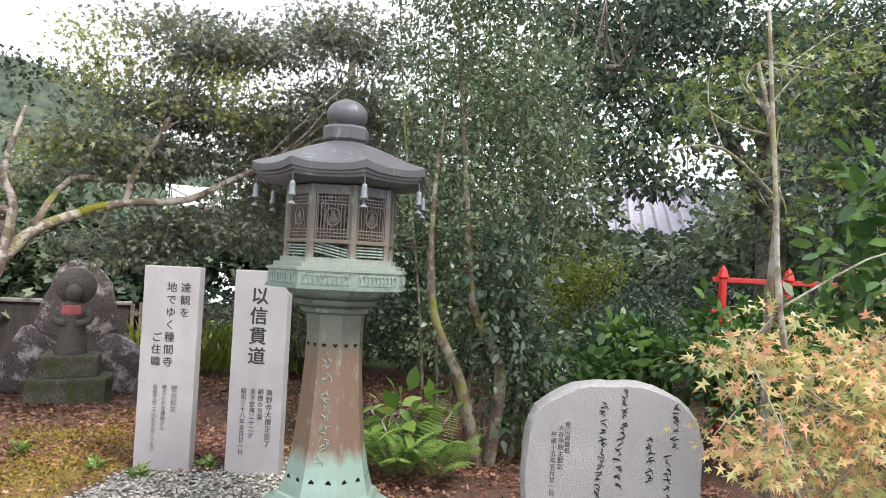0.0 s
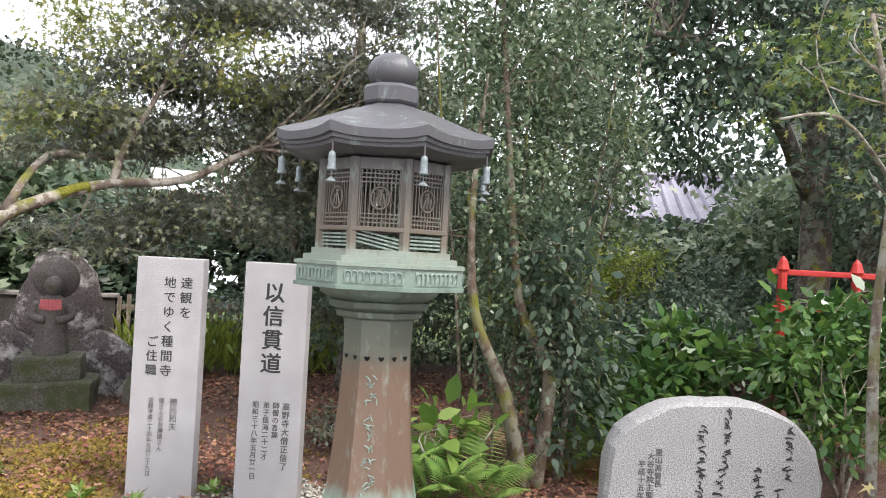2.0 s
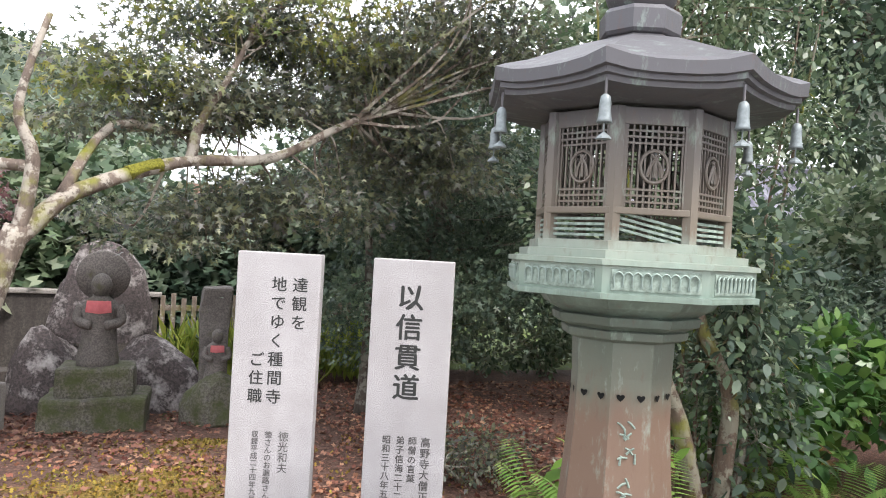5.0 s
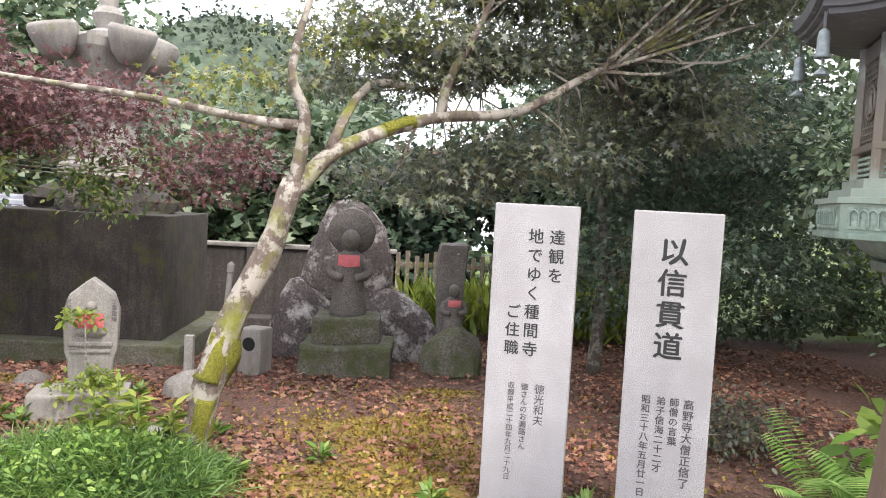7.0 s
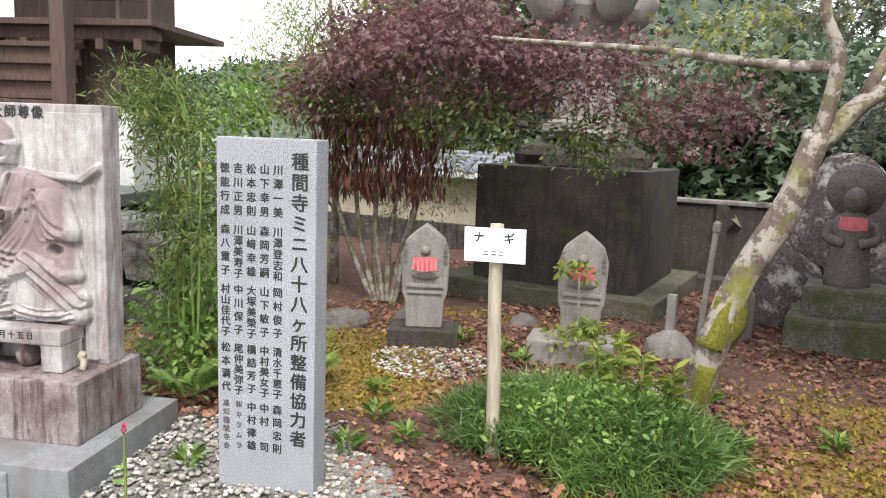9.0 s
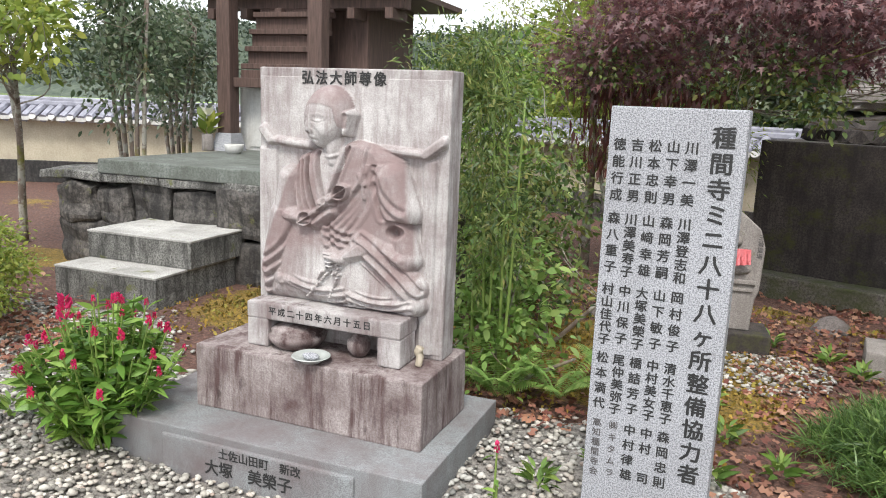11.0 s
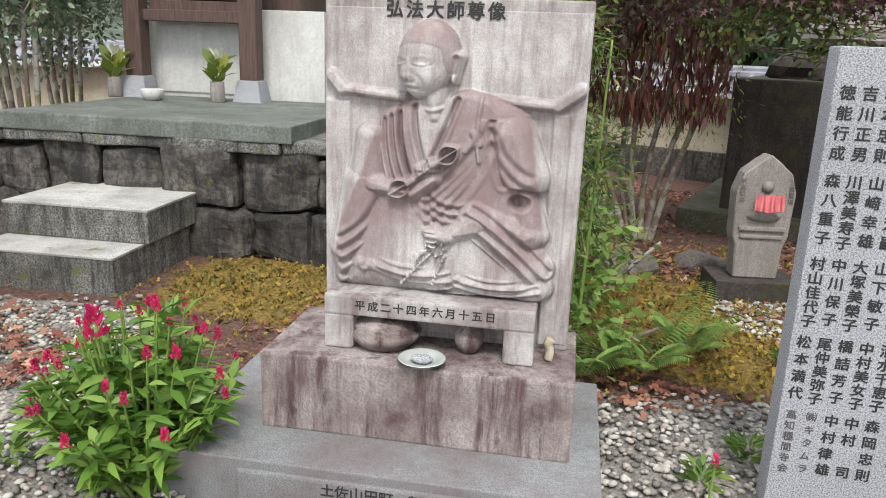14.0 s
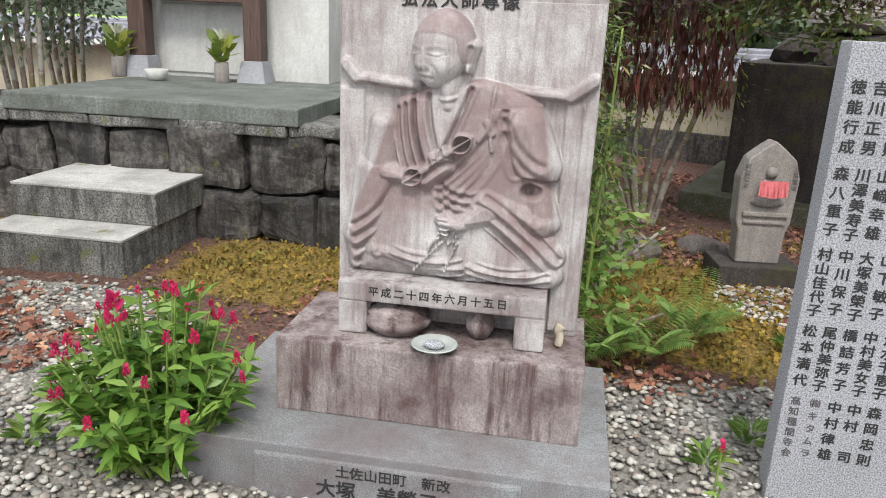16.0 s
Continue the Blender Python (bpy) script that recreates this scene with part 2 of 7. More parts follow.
VERDI = plain_mat("verdigris", (0.10, 0.125, 0.105), (0.31, 0.38, 0.33), 45, 0.8)
INK = plain_mat("black_ink", (0.012, 0.012, 0.012), (0.03, 0.03, 0.03), 40, 0.7)
INKSOFT = plain_mat("faded_ink", (0.05, 0.045, 0.045), (0.12, 0.11, 0.11), 60, 0.8)
WHITEINK = plain_mat("white_paint_letters", (0.6, 0.6, 0.6), (0.75, 0.75, 0.75), 30, 0.7)
HOLLOW = plain_mat("dark_hollow", (0.006, 0.006, 0.006), (0.012, 0.012, 0.012), 9, 0.9)
WOOD = plain_mat("dark_temple_wood", (0.05, 0.03, 0.025), (0.13, 0.08, 0.065), 9, 0.75, 0, 0.3, (6, 6, 0.5))
POLE = plain_mat("weathered_pole_wood", (0.30, 0.25, 0.18), (0.52, 0.46, 0.36), 12, 0.85, 0, 0.3, (4, 4, 0.4))
SIGNW = plain_mat("white_board_paint", (0.66, 0.68, 0.72), (0.8, 0.81, 0.83), 6, 0.6)
PINK = plain_mat("pink_cloth", (0.62, 0.16, 0.18), (0.80, 0.27, 0.28), 14, 0.9)
REDLAC = plain_mat("red_lacquer", (0.45, 0.02, 0.02), (0.62, 0.05, 0.04), 10, 0.45)
ROOFW = plain_mat("pale_sheet_roof", (0.6, 0.61, 0.63), (0.76, 0.77, 0.79), 3, 0.5)
TILE = plain_mat("grey_roof_tile", (0.16, 0.16, 0.19), (0.33, 0.33, 0.38), 8, 0.4)
TILEP = plain_mat("lilac_roof_tile", (0.20, 0.18, 0.23), (0.34, 0.31, 0.38), 6, 0.45)
WALLPINK = plain_mat("salmon_wall", (0.52, 0.30, 0.25), (0.6, 0.37, 0.31), 2, 0.9)
WALLW = plain_mat("pale_house_wall", (0.55, 0.54, 0.5), (0.68, 0.67, 0.63), 2, 0.9)
GLASSD = plain_mat("window_glass_dark", (0.10, 0.16, 0.2), (0.3, 0.4, 0.46), 2, 0.1)
TEAL = plain_mat("teal_sheet", (0.05, 0.35, 0.27), (0.10, 0.5, 0.4), 3, 0.6)
BARK = bark_mat("maple_bark", (0.06, 0.042, 0.034), (0.21, 0.16, 0.13), (0.37, 0.33, 0.285), 0.5)
BARKD = bark_mat("dark_bark", (0.035, 0.026, 0.022), (0.12, 0.09, 0.075), (0.2, 0.19, 0.16), 0.3)
BARKG = bark_mat("grey_bark", (0.10, 0.075, 0.06), (0.27, 0.21, 0.17), (0.36, 0.35, 0.3), 0.5)
BARKT = bark_mat("brown_twig_bark", (0.06, 0.04, 0.03), (0.18, 0.125, 0.09), (0.24, 0.22, 0.17), 0.45)
GREENSTEM = plain_mat("green_stem", (0.10, 0.16, 0.03), (0.22, 0.30, 0.07), 20, 0.6)
PEBBLE = None
GROUND = ground_mat()
L_MAPLE = leaf_mat("dull_green_maple_leaf", ((0.08, 0.10, 0.09), (0.135, 0.16, 0.12), (0.24, 0.25, 0.14), (0.165, 0.155, 0.165), (0.20, 0.22, 0.13)))
L_MAPLEY = leaf_mat("yellow_green_leaf", ((0.10, 0.14, 0.04), (0.20, 0.23, 0.06), (0.31, 0.28, 0.09), (0.17, 0.20, 0.06)))
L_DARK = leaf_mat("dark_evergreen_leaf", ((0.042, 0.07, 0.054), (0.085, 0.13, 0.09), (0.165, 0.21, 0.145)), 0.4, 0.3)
L_MID = leaf_mat("mid_green_leaf", ((0.06, 0.10, 0.06), (0.11, 0.16, 0.09), (0.17, 0.22, 0.13), (0.29, 0.32, 0.24)), 0.35)
L_BRIGHT = leaf_mat("fresh_green_leaf", ((0.09, 0.17, 0.035), (0.16, 0.27, 0.05), (0.29, 0.38, 0.10)), 0.4)
L_LIME = leaf_mat("lime_leaf", ((0.13, 0.19, 0.035), (0.24, 0.31, 0.055), (0.38, 0.40, 0.09)), 0.5, 0.45)
L_GLOSS = leaf_mat("glossy_broad_leaf", ((0.035, 0.085, 0.025), (0.065, 0.145, 0.035), (0.14, 0.23, 0.055)), 0.3, 0.25)
L_RED = leaf_mat("purple_red_maple_leaf", ((0.07, 0.035, 0.042), (0.13, 0.055, 0.065), (0.17, 0.09, 0.095), (0.23, 0.10, 0.10)))
L_DRY = leaf_mat("dry_hanging_red_leaf", ((0.08, 0.03, 0.025), (0.17, 0.055, 0.045)))
L_ORANGE = leaf_mat("orange_green_maple_leaf", ((0.26, 0.30, 0.12), (0.42, 0.40, 0.18), (0.58, 0.42, 0.20), (0.62, 0.30, 0.20), (0.36, 0.40, 0.18)), 0.6, 0.4)
L_LITTER = leaf_mat("fallen_leaf", ((0.11, 0.035, 0.03), (0.22, 0.08, 0.055), (0.32, 0.16, 0.10), (0.16, 0.06, 0.05), (0.45, 0.26, 0.17)), 0.7, 0.1)
L_COMB = leaf_mat("cockscomb_leaf", ((0.085, 0.18, 0.03), (0.15, 0.29, 0.05), (0.27, 0.40, 0.09)), 0.4)
L_MOSS = leaf_mat("moss_tuft", ((0.07, 0.06, 0.012), (0.20, 0.14, 0.025), (0.34, 0.22, 0.04), (0.22, 0.22, 0.05)), 0.9, 0.1)
L_FERN = leaf_mat("fern_green", ((0.13, 0.24, 0.05), (0.2, 0.33, 0.08), (0.29, 0.38, 0.12)), 0.5)
L_GRASS = leaf_mat("grass_blade", ((0.06, 0.12, 0.035), (0.12, 0.21, 0.055), (0.23, 0.33, 0.10)), 0.45, 0.3)
L_FLOWER = leaf_mat("magenta_plume", ((0.62, 0.02, 0.12), (0.75, 0.05, 0.2), (0.5, 0.02, 0.12)), 0.7)
L_NANDINA = leaf_mat("feathery_green_leaf", ((0.045, 0.085, 0.025), (0.09, 0.145, 0.04), (0.16, 0.21, 0.06), (0.25, 0.24, 0.07)), 0.45, 0.35)
L_WHITE = leaf_mat("white_petal", ((0.75, 0.74, 0.62), (0.8, 0.8, 0.72)), 0.6)
L_HILL = leaf_mat("hill_forest", ((0.03, 0.048, 0.034), (0.05, 0.072, 0.046), (0.085, 0.10, 0.065)), 0.8, 0.1)
L_YELLOW = leaf_mat("yellow_leaf", ((0.6, 0.52, 0.04), (0.7, 0.6, 0.08)), 0.5)
PEBBLE = leaf_mat("river_pebble", ((0.09, 0.085, 0.08), (0.22, 0.21, 0.195), (0.36, 0.34, 0.315), (0.52, 0.50, 0.475), (0.27, 0.215, 0.19)), 0.8, 0.0)

# ---- building helpers ----
RNG = np.random.default_rng(7)


def mesh_from(name, bm, mat, smooth=False):
    me = bpy.data.meshes.new(name)
    bmesh.ops.recalc_face_normals(bm, faces=bm.faces)
    bm.to_mesh(me)
    bm.free()
    me.materials.append(mat)
    if smooth:
        me.polygons.foreach_set("use_smooth", [True] * len(me.polygons))
    return me


def part(name, bm, mat, parent=None, label="", at=None, smooth=False):
    ob = new(name, mesh_from(name, bm, mat, smooth))
    if at is not None:
        ob.matrix_basis = at
    ob.parent = parent
    if label:
        ob["label"] = label
    return ob


def thing(name, m, label, category, group="", kind=""):
    ob = new(name)
    ob.empty_display_size = 0.1
    ob.matrix_basis = m
    return tagged(ob, label, category, group, kind)


def box(bm, x0, x1, y0, y1, z0, z1, bevel=0.0, cuts=0, rough=0.0):
    r = bmesh.ops.create_cube(bm, size=1.0, matrix=Matrix.Translation(((x0 + x1) / 2, (y0 + y1) / 2, (z0 + z1) / 2)) @ Matrix.Diagonal((x1 - x0, y1 - y0, z1 - z0, 1)))
    vs = r["verts"]
    es = list({e for v in vs for e in v.link_edges})
    if cuts:
        bmesh.ops.subdivide_edges(bm, edges=es, cuts=cuts, use_grid_fill=True)
    if bevel:
        es = [e for e in bm.edges if len(e.link_faces) == 2 and e.calc_face_angle(0) > 1.2 and all(v.is_valid for v in e.verts)] if cuts else es
        bmesh.ops.bevel(bm, geom=es, offset=bevel, segments=2, affect="EDGES", profile=0.6)
    if rough:
        for v in bm.verts:
            v.co += noise.noise_vector(v.co * 3.1) * rough + noise.noise_vector(v.co * 9.0) * rough * 0.4
    return bm


def boxed(x0, x1, y0, y1, z0, z1, bevel=0.004, cuts=0, rough=0.0):
    return box(bmesh.new(), x0, x1, y0, y1, z0, z1, bevel, cuts, rough)


def lathe(prof, sides=24, phase=0.0, bm=None):
    """Rings of (radius, z), a polygon of that many sides."""
    bm = bm or bmesh.new()
    rings = []
    for r, z in prof:
        rings.append([bm.verts.new((r * math.cos(phase + 2 * math.pi * k / sides), r * math.sin(phase + 2 * math.pi * k / sides), z)) for k in range(sides)])
    for a, b in zip(rings, rings[1:]):
        for k in range(sides):
            bm.faces.new((a[k], a[(k + 1) % sides], b[(k + 1) % sides], b[k]))
    bm.faces.new(rings[0][::-1])
    bm.faces.new(rings[-1])
    return bm


def tube(bm, pts, r0, r1, sides=7, wob=0.0):
    """A tapered limb along points, smoothed by Catmull-Rom."""
    P = [Vector(p) for p in pts]
    Q = []
    for i in range(len(P) - 1):
        a, b, c, d = P[max(i - 1, 0)], P[i], P[i + 1], P[min(i + 2, len(P) - 1)]
        for s in (0.0, 0.25, 0.5, 0.75):
            Q.append(0.5 * ((2 * b) + (c - a) * s + (2 * a - 5 * b + 4 * c - d) * s * s + (3 * b - a - 3 * c + d) * s ** 3))
    Q.append(P[-1])
    rings = []
    for i, q in enumerate(Q):
        t = (Q[min(i + 1, len(Q) - 1)] - Q[max(i - 1, 0)]).normalized()
        u = t.orthogonal().normalized() if not rings else (u - t * u.dot(t)).normalized()
        w = t.cross(u)
        f = i / (len(Q) - 1)
        r = r0 + (r1 - r0) * f
        ring = []
        for k in range(sides):
            a = 2 * math.pi * k / sides
            d = u * math.cos(a) + w * math.sin(a)
            rr = r * (1 + wob * noise.noise((q + d * 0.3) * 5))
            ring.append(bm.verts.new(q + d * rr))
        rings.append(ring)
    for a, b in zip(rings, rings[1:]):
        for k in range(sides):
            bm.faces.new((a[k], a[(k + 1) % sides], b[(k + 1) % sides], b[k]))
    bm.faces.new(rings[0][::-1])
    bm.faces.new(rings[-1])
    return bm


def rock_bm(rx, ry, rz, seed, rough=0.22, sub=3, flat=True):
    bm = bmesh.new()
    bmesh.ops.create_icosphere(bm, subdivisions=sub, radius=1)
    o = Vector((seed * 3.7, seed * 1.9, seed * 5.3))
    for v in bm.verts:
        d = 1 + rough * noise.noise(v.co * 1.3 + o) * 1.6 + rough * 0.5 * noise.noise(v.co * 3.5 + o)
        v.co = Vector((v.co.x * rx, v.co.y * ry, v.co.z * rz)) * d
        if flat:
            v.co.z = max(v.co.z, -0.1 * rz)
    return bm


SHAPES = {
    # outline points in the leaf's plane (along, across), with a lift at the sides
    "oval": [(0, 0, 0), (0.3, 0.24, 0.06), (0.65, 0.22, 0.05), (1, 0, -0.06), (0.65, -0.22, 0.05), (0.3, -0.24, 0.06)],
    "slim": [(0, 0, 0), (0.4, 0.11, 0.03), (1, 0, -0.08), (0.4, -0.11, 0.03)],
    "lance": [(0, 0, 0), (0.3, 0.15, 0.05), (0.6, 0.12, 0.04), (1, 0, -0.12), (0.6, -0.12, 0.04), (0.3, -0.15, 0.05)],
    "blade": [(0, 0.016, 0), (0.5, 0.02, 0.12), (1, 0, -0.05), (0.5, -0.02, 0.12), (0, -0.016, 0)],
    "star": [(0, 0, 0), (0.0, 0.34, 0.03), (0.22, 0.10, 0), (0.50, 0.50, -0.06), (0.44, 0.11, 0), (1, 0, -0.1), (0.44, -0.11, 0), (0.50, -0.50, -0.06), (0.22, -0.10, 0), (0.0, -0.34, 0.03)],
    "pinna": [(0, 0, 0), (0.3, 0.07, 0.02), (1, 0, -0.06), (0.3, -0.07, 0.02)],
    "tuft": [(0, 0, 0), (0.2, 0.34, 0.1), (0.5, 0.16, 0), (0.75, 0.42, -0.1), (1, 0, 0), (0.7, -0.36, -0.08), (0.45, -0.12, 0), (0.25, -0.4, 0.1)],
}


def leaf_cloud(name, pos, way, size, shape, mat, parent=None, label="", up=None, lift=1.0):
    """Many leaves as one mesh: pos and way are (n, 3) arrays, size (n,)."""
    pos, way, size = np.asarray(pos, float), np.asarray(way, float), np.asarray(size, float)
    n = len(pos)
    way = way / (np.linalg.norm(way, axis=1, keepdims=True) + 1e-9)
    ref = RNG.normal(size=(n, 3)) * 0.55 + np.array((0, 0, 1.0)) if up is None else up
    side = np.cross(way, ref)
    side /= np.linalg.norm(side, axis=1, keepdims=True) + 1e-9
    nor = np.cross(side, way)
    S = np.array(SHAPES[shape])
    k = len(S)
    V = pos[:, None] + size[:, None, None] * (S[None, :, 0, None] * way[:, None] + S[None, :, 1, None] * side[:, None] + lift * S[None, :, 2, None] * nor[:, None])
    me = bpy.data.meshes.new(name)
    me.vertices.add(n * k)
    me.vertices.foreach_set("co", V.reshape(-1).astype(np.float32))
    me.loops.add(n * k)
    me.loops.foreach_set("vertex_index", np.arange(n * k, dtype=np.int32))
    me.polygons.add(n)
    me.polygons.foreach_set("loop_start", np.arange(0, n * k, k, dtype=np.int32))
    me.update(calc_edges=True)
    me.materials.append(mat)
    ob = new(name, me)
    ob.parent = parent
    if label:
        ob["label"] = label
    return ob


def blob_points(blobs, n, clumps, spread, shell=0.55):
    """Points in clumps inside ellipsoids (centre, radii), denser towards the outside, with gaps."""
    vol = np.array([r[0] * r[1] * r[2] for c, r in blobs]) ** 0.75
    which = RNG.choice(len(blobs), clumps, p=vol / vol.sum())
    d = RNG.normal(size=(clumps, 3))
    d /= np.linalg.norm(d, axis=1, keepdims=True)
    rad = shell + (1 - shell) * RNG.random(clumps) ** 0.7
    C = np.array([blobs[w][0] for w in which]) + d * rad[:, None] * np.array([blobs[w][1] for w in which])
    i = RNG.integers(0, clumps, n)
    sp = np.array(spread)
    P = C[i] + RNG.normal(size=(n, 3)) * sp
    W = (P - C[i]) / sp + np.array((0, 0, -0.35)) + RNG.normal(size=(n, 3)) * 0.5
    return P, W, C


def tree(name, base, paths, blobs, n, clumps, spread, size, shape, leaf, bark, label, category="tree", shell=0.55, limbs=10, trunk_label="", group=""):
    """Trunks along paths ((points, r0, r1)), twigs out to the clumps, and a crown of single leaves."""
    b = Vector(base)
    root = thing(name, Matrix.Translation(b), label, category, group)
    P, W, C = blob_points(blobs, n, clumps, spread, shell)
    ends = []
    for k, (pts, r0, r1) in enumerate(paths):
        part("trunk" if k == 0 else "limb", tube(bmesh.new(), [Vector(p) - b for p in pts], r0, r1, 9, 0.25), bark, root, trunk_label if k == 0 else "", smooth=True)
        late = [Vector(p) for p in pts[max(0, len(pts) // 2 - 1):]]
        ends += [(p.lerp(q, f), r1) for p, q in zip(late, late[1:]) for f in (0.2, 0.4, 0.6, 0.8, 1.0)]
    if limbs:
        bm = bmesh.new()
        for c in C[:limbs * 4]:
            c = Vector(c)
            e, r = sorted(ends, key=lambda q: (q[0] - c).length)[int(RNG.integers(0, min(5, len(ends))))]
            midp = e.lerp(c, 0.5) + Vector(RNG.normal(size=3)) * 0.12 * (c - e).length
            tube(bm, [e - b, midp - b, c - b], min(r * 0.7, 0.006 + 0.01 * (c - e).length), 0.003, 4)
        tagged(part("twigs", bm, bark, root), kind="stuff")
    leaf_cloud("crown", P - np.array(base), W, size * (0.6 + 0.8 * RNG.random(n)), shape, leaf, root)
    return root


GLYPHS = {}


def glyph(ch, size, heavy, mat):
    """The mesh of one character, centred across, its top at the origin; heavy strokes are thickened by overlapping copies."""
    key = (ch, size, heavy, mat.name)
    if key not in GLYPHS:
        c = bpy.data.curves.new("glyph", "FONT")
        c.body, c.size, c.align_x, c.align_y = ch, size, "CENTER", "TOP"
        c.extrude, c.resolution_u = 0.0006, 2
        tmp = bpy.data.objects.new("glyph", c)
        scene.collection.objects.link(tmp)
        bpy.context.view_layer.update()
        me = bpy.data.meshes.new_from_object(tmp.evaluated_get(bpy.context.evaluated_depsgraph_get()))
        bpy.data.objects.remove(tmp)
        bpy.data.curves.remove(c)
        if heavy:
            bm = bmesh.new()
            for k, (dx, dy) in enumerate(((-1, -0.6), (1, -0.6), (0, 0.8))):
                bm.from_mesh(me)
                bm.verts.ensure_lookup_table()
                for v in bm.verts[-len(me.vertices):]:
                    v.co += Vector((dx * heavy, dy * heavy, k * 0.0002))
            bm.to_mesh(me)
            bm.free()
        me.materials.clear()
        me.materials.append(mat)
        GLYPHS[key] = me
    return GLYPHS[key]


def text_part(body, size, x, z, parent, mat=None, vertical=True, depth=0.0, pitch=1.04, bold=0.0, sx=1.0):
    """Lettering on the plane y = depth of the parent, its first letter's top centre at (x, z)."""
    for k, ch in enumerate(body):
        if ch == "　":
            continue
        dx, dz = (0, -k * size * pitch) if vertical else ((k - (len(body) - 1) / 2) * size * sx, 0)
        ob = new("character", glyph(ch, size, bold, mat or INK))
        ob.parent = parent
        ob.matrix_basis = Matrix.Translation((x + dx, depth - 0.0008, z + dz)) @ Matrix.Rotation(radians(90), 4, "X")


def face_pose(x0, y0, x1, y1, z=0.0):
    """A frame whose x runs along a front face from (x0, y0) to (x1, y1), y goes into the thing."""
    a = math.atan2(y1 - y0, x1 - x0)
    return Matrix.Translation((x0, y0, z)) @ Matrix.Rotation(a, 4, "Z"), math.hypot(x1 - x0, y1 - y0)

# ---- ground ----
def gravel_edge(x):
    return np.interp(x, (-9, -7, -5.6, -5.2, -4.2, -3.6, -2.9, -2.2, -1.5, -1.2, 0.3, 0.8, 2.0, 2.4, 2.8, 9), (6.2, 6.4, 6.9, 7.05, 6.6, 7.3, 7.45, 7.75, 7.3, 6.9, 7.0, 8.2, 8.35, 7.4, 6.3, 5.5))


def ground_height(x, y):
    return -0.10 * np.exp(-((x + 3.2) ** 2 + (y - 6.15) ** 2) / 0.9)


def axis(lo, hi, step, far):
    a = np.arange(lo, hi + 1e-6, step)
    g = np.geomspace(0.3, far, 26)
    return np.concatenate((lo - g[::-1], a, hi + g))


def build_ground():
    X, Y = axis(-9, 7, 0.08, 700), axis(1, 15, 0.08, 700)
    gx, gy = np.meshgrid(X, Y)
    x, y = gx.ravel(), gy.ravel()
    fine = np.exp(-np.maximum(0, np.hypot(x, y - 8) - 12) / 6)
    bumps = np.array([noise.noise((a * 1.7, b * 1.7, 0)) * 0.018 + noise.noise((a * 6, b * 6, 3)) * 0.008 if f > 0.05 else 0 for a, b, f in zip(x, y, fine)])
    z = ground_height(x, y) + bumps - 0.012
    patches = np.array([noise.noise((a * 0.9, b * 0.9, 7)) for a, b in zip(x, y)])
    edge = gravel_edge(x)
    gravel = np.clip((edge - y) / 0.3 + 0.5, 0, 1)
    moss = np.clip(0.04 + 1.1 * patches, 0, 1) * (y < 10.5)
    back = np.exp(-((x + 4.6) ** 2 / 0.7 + (y - 7.75) ** 2 / 0.25)) + np.exp(-((x + 2.9) ** 2 / 0.6 + (y - 8.7) ** 2 / 0.5)) + np.exp(-((x - 0.1) ** 2 / 0.5 + (y - 8.3) ** 2 / 0.25))
    moss = np.clip(moss + back * 0.8, 0, 0.75)
    grass = np.clip((y - 13.2) / 1.0, 0, 1) + 0.35 * np.exp(-((x - 0.8) ** 2 / 4 + (y - 11.6) ** 2 / 0.5))
    nx, ny = len(X), len(Y)
    me = bpy.data.meshes.new("ground")
    idx = np.arange(nx * ny).reshape(ny, nx)
    F = np.stack((idx[:-1, :-1], idx[:-1, 1:], idx[1:, 1:], idx[1:, :-1]), -1).reshape(-1, 4)
    me.vertices.add(nx * ny)
    me.vertices.foreach_set("co", np.stack((x, y, z), 1).ravel().astype(np.float32))
    me.loops.add(F.size)
    me.loops.foreach_set("vertex_index", F.ravel().astype(np.int32))
    me.polygons.add(len(F))
    me.polygons.foreach_set("loop_start", np.arange(0, F.size, 4, dtype=np.int32))
    me.update(calc_edges=True)
    for layer, v in (("gravel", gravel), ("moss", moss), ("grass", grass)):
        me.attributes.new(layer, "FLOAT", "POINT").data.foreach_set("value", v.astype(np.float32))
    me.materials.append(GROUND)
    return tagged(new("ground", me), "temple garden ground of moss, leaf litter and gravel", "ground", kind="structure")


build_ground()

# ---- inscribed stone slabs ----
def stele(name, p0, p1, height, thick, mat, label):
    m, w = face_pose(*p0, *p1)
    root = thing(name, m, label, "stone stele")
    part("slab", boxed(0, w, 0, thick, -0.06, height, 0.006, 3, 0.0), mat, root)
    return root, w


s, w = stele("inscribed_stele", (0.853, 8.253), (1.231, 8.142), 1.447, 0.13, GRANITE, "tall pale granite stele with black brushed verse, standing in gravel")
for body, sz, x, z in (("達観を", 0.074, 0.76, 1.33), ("地でゆく種間寺", 0.074, 0.51, 1.33), ("ご住職", 0.072, 0.29, 0.97), ("徳光和夫", 0.05, 0.66, 0.60), ("徳さんのお遍路さん", 0.036, 0.48, 0.60), ("収録平成二十四年九月二十九日", 0.034, 0.32, 0.60)):
    text_part(body, sz, x * w, z, s, INK if sz > 0.06 else INKSOFT, pitch=1.2 if sz > 0.06 else 1.0, bold=0.0009 if sz > 0.06 else 0.0003)
s, w = stele("inscribed_stele", (1.473, 8.101), (1.837, 7.960), 1.447, 0.13, GRANITE, "tall pale granite stele with four large black characters")
text_part("以信貫道", 0.132, 0.48 * w, 1.325, s, pitch=1.09, bold=0.0028)
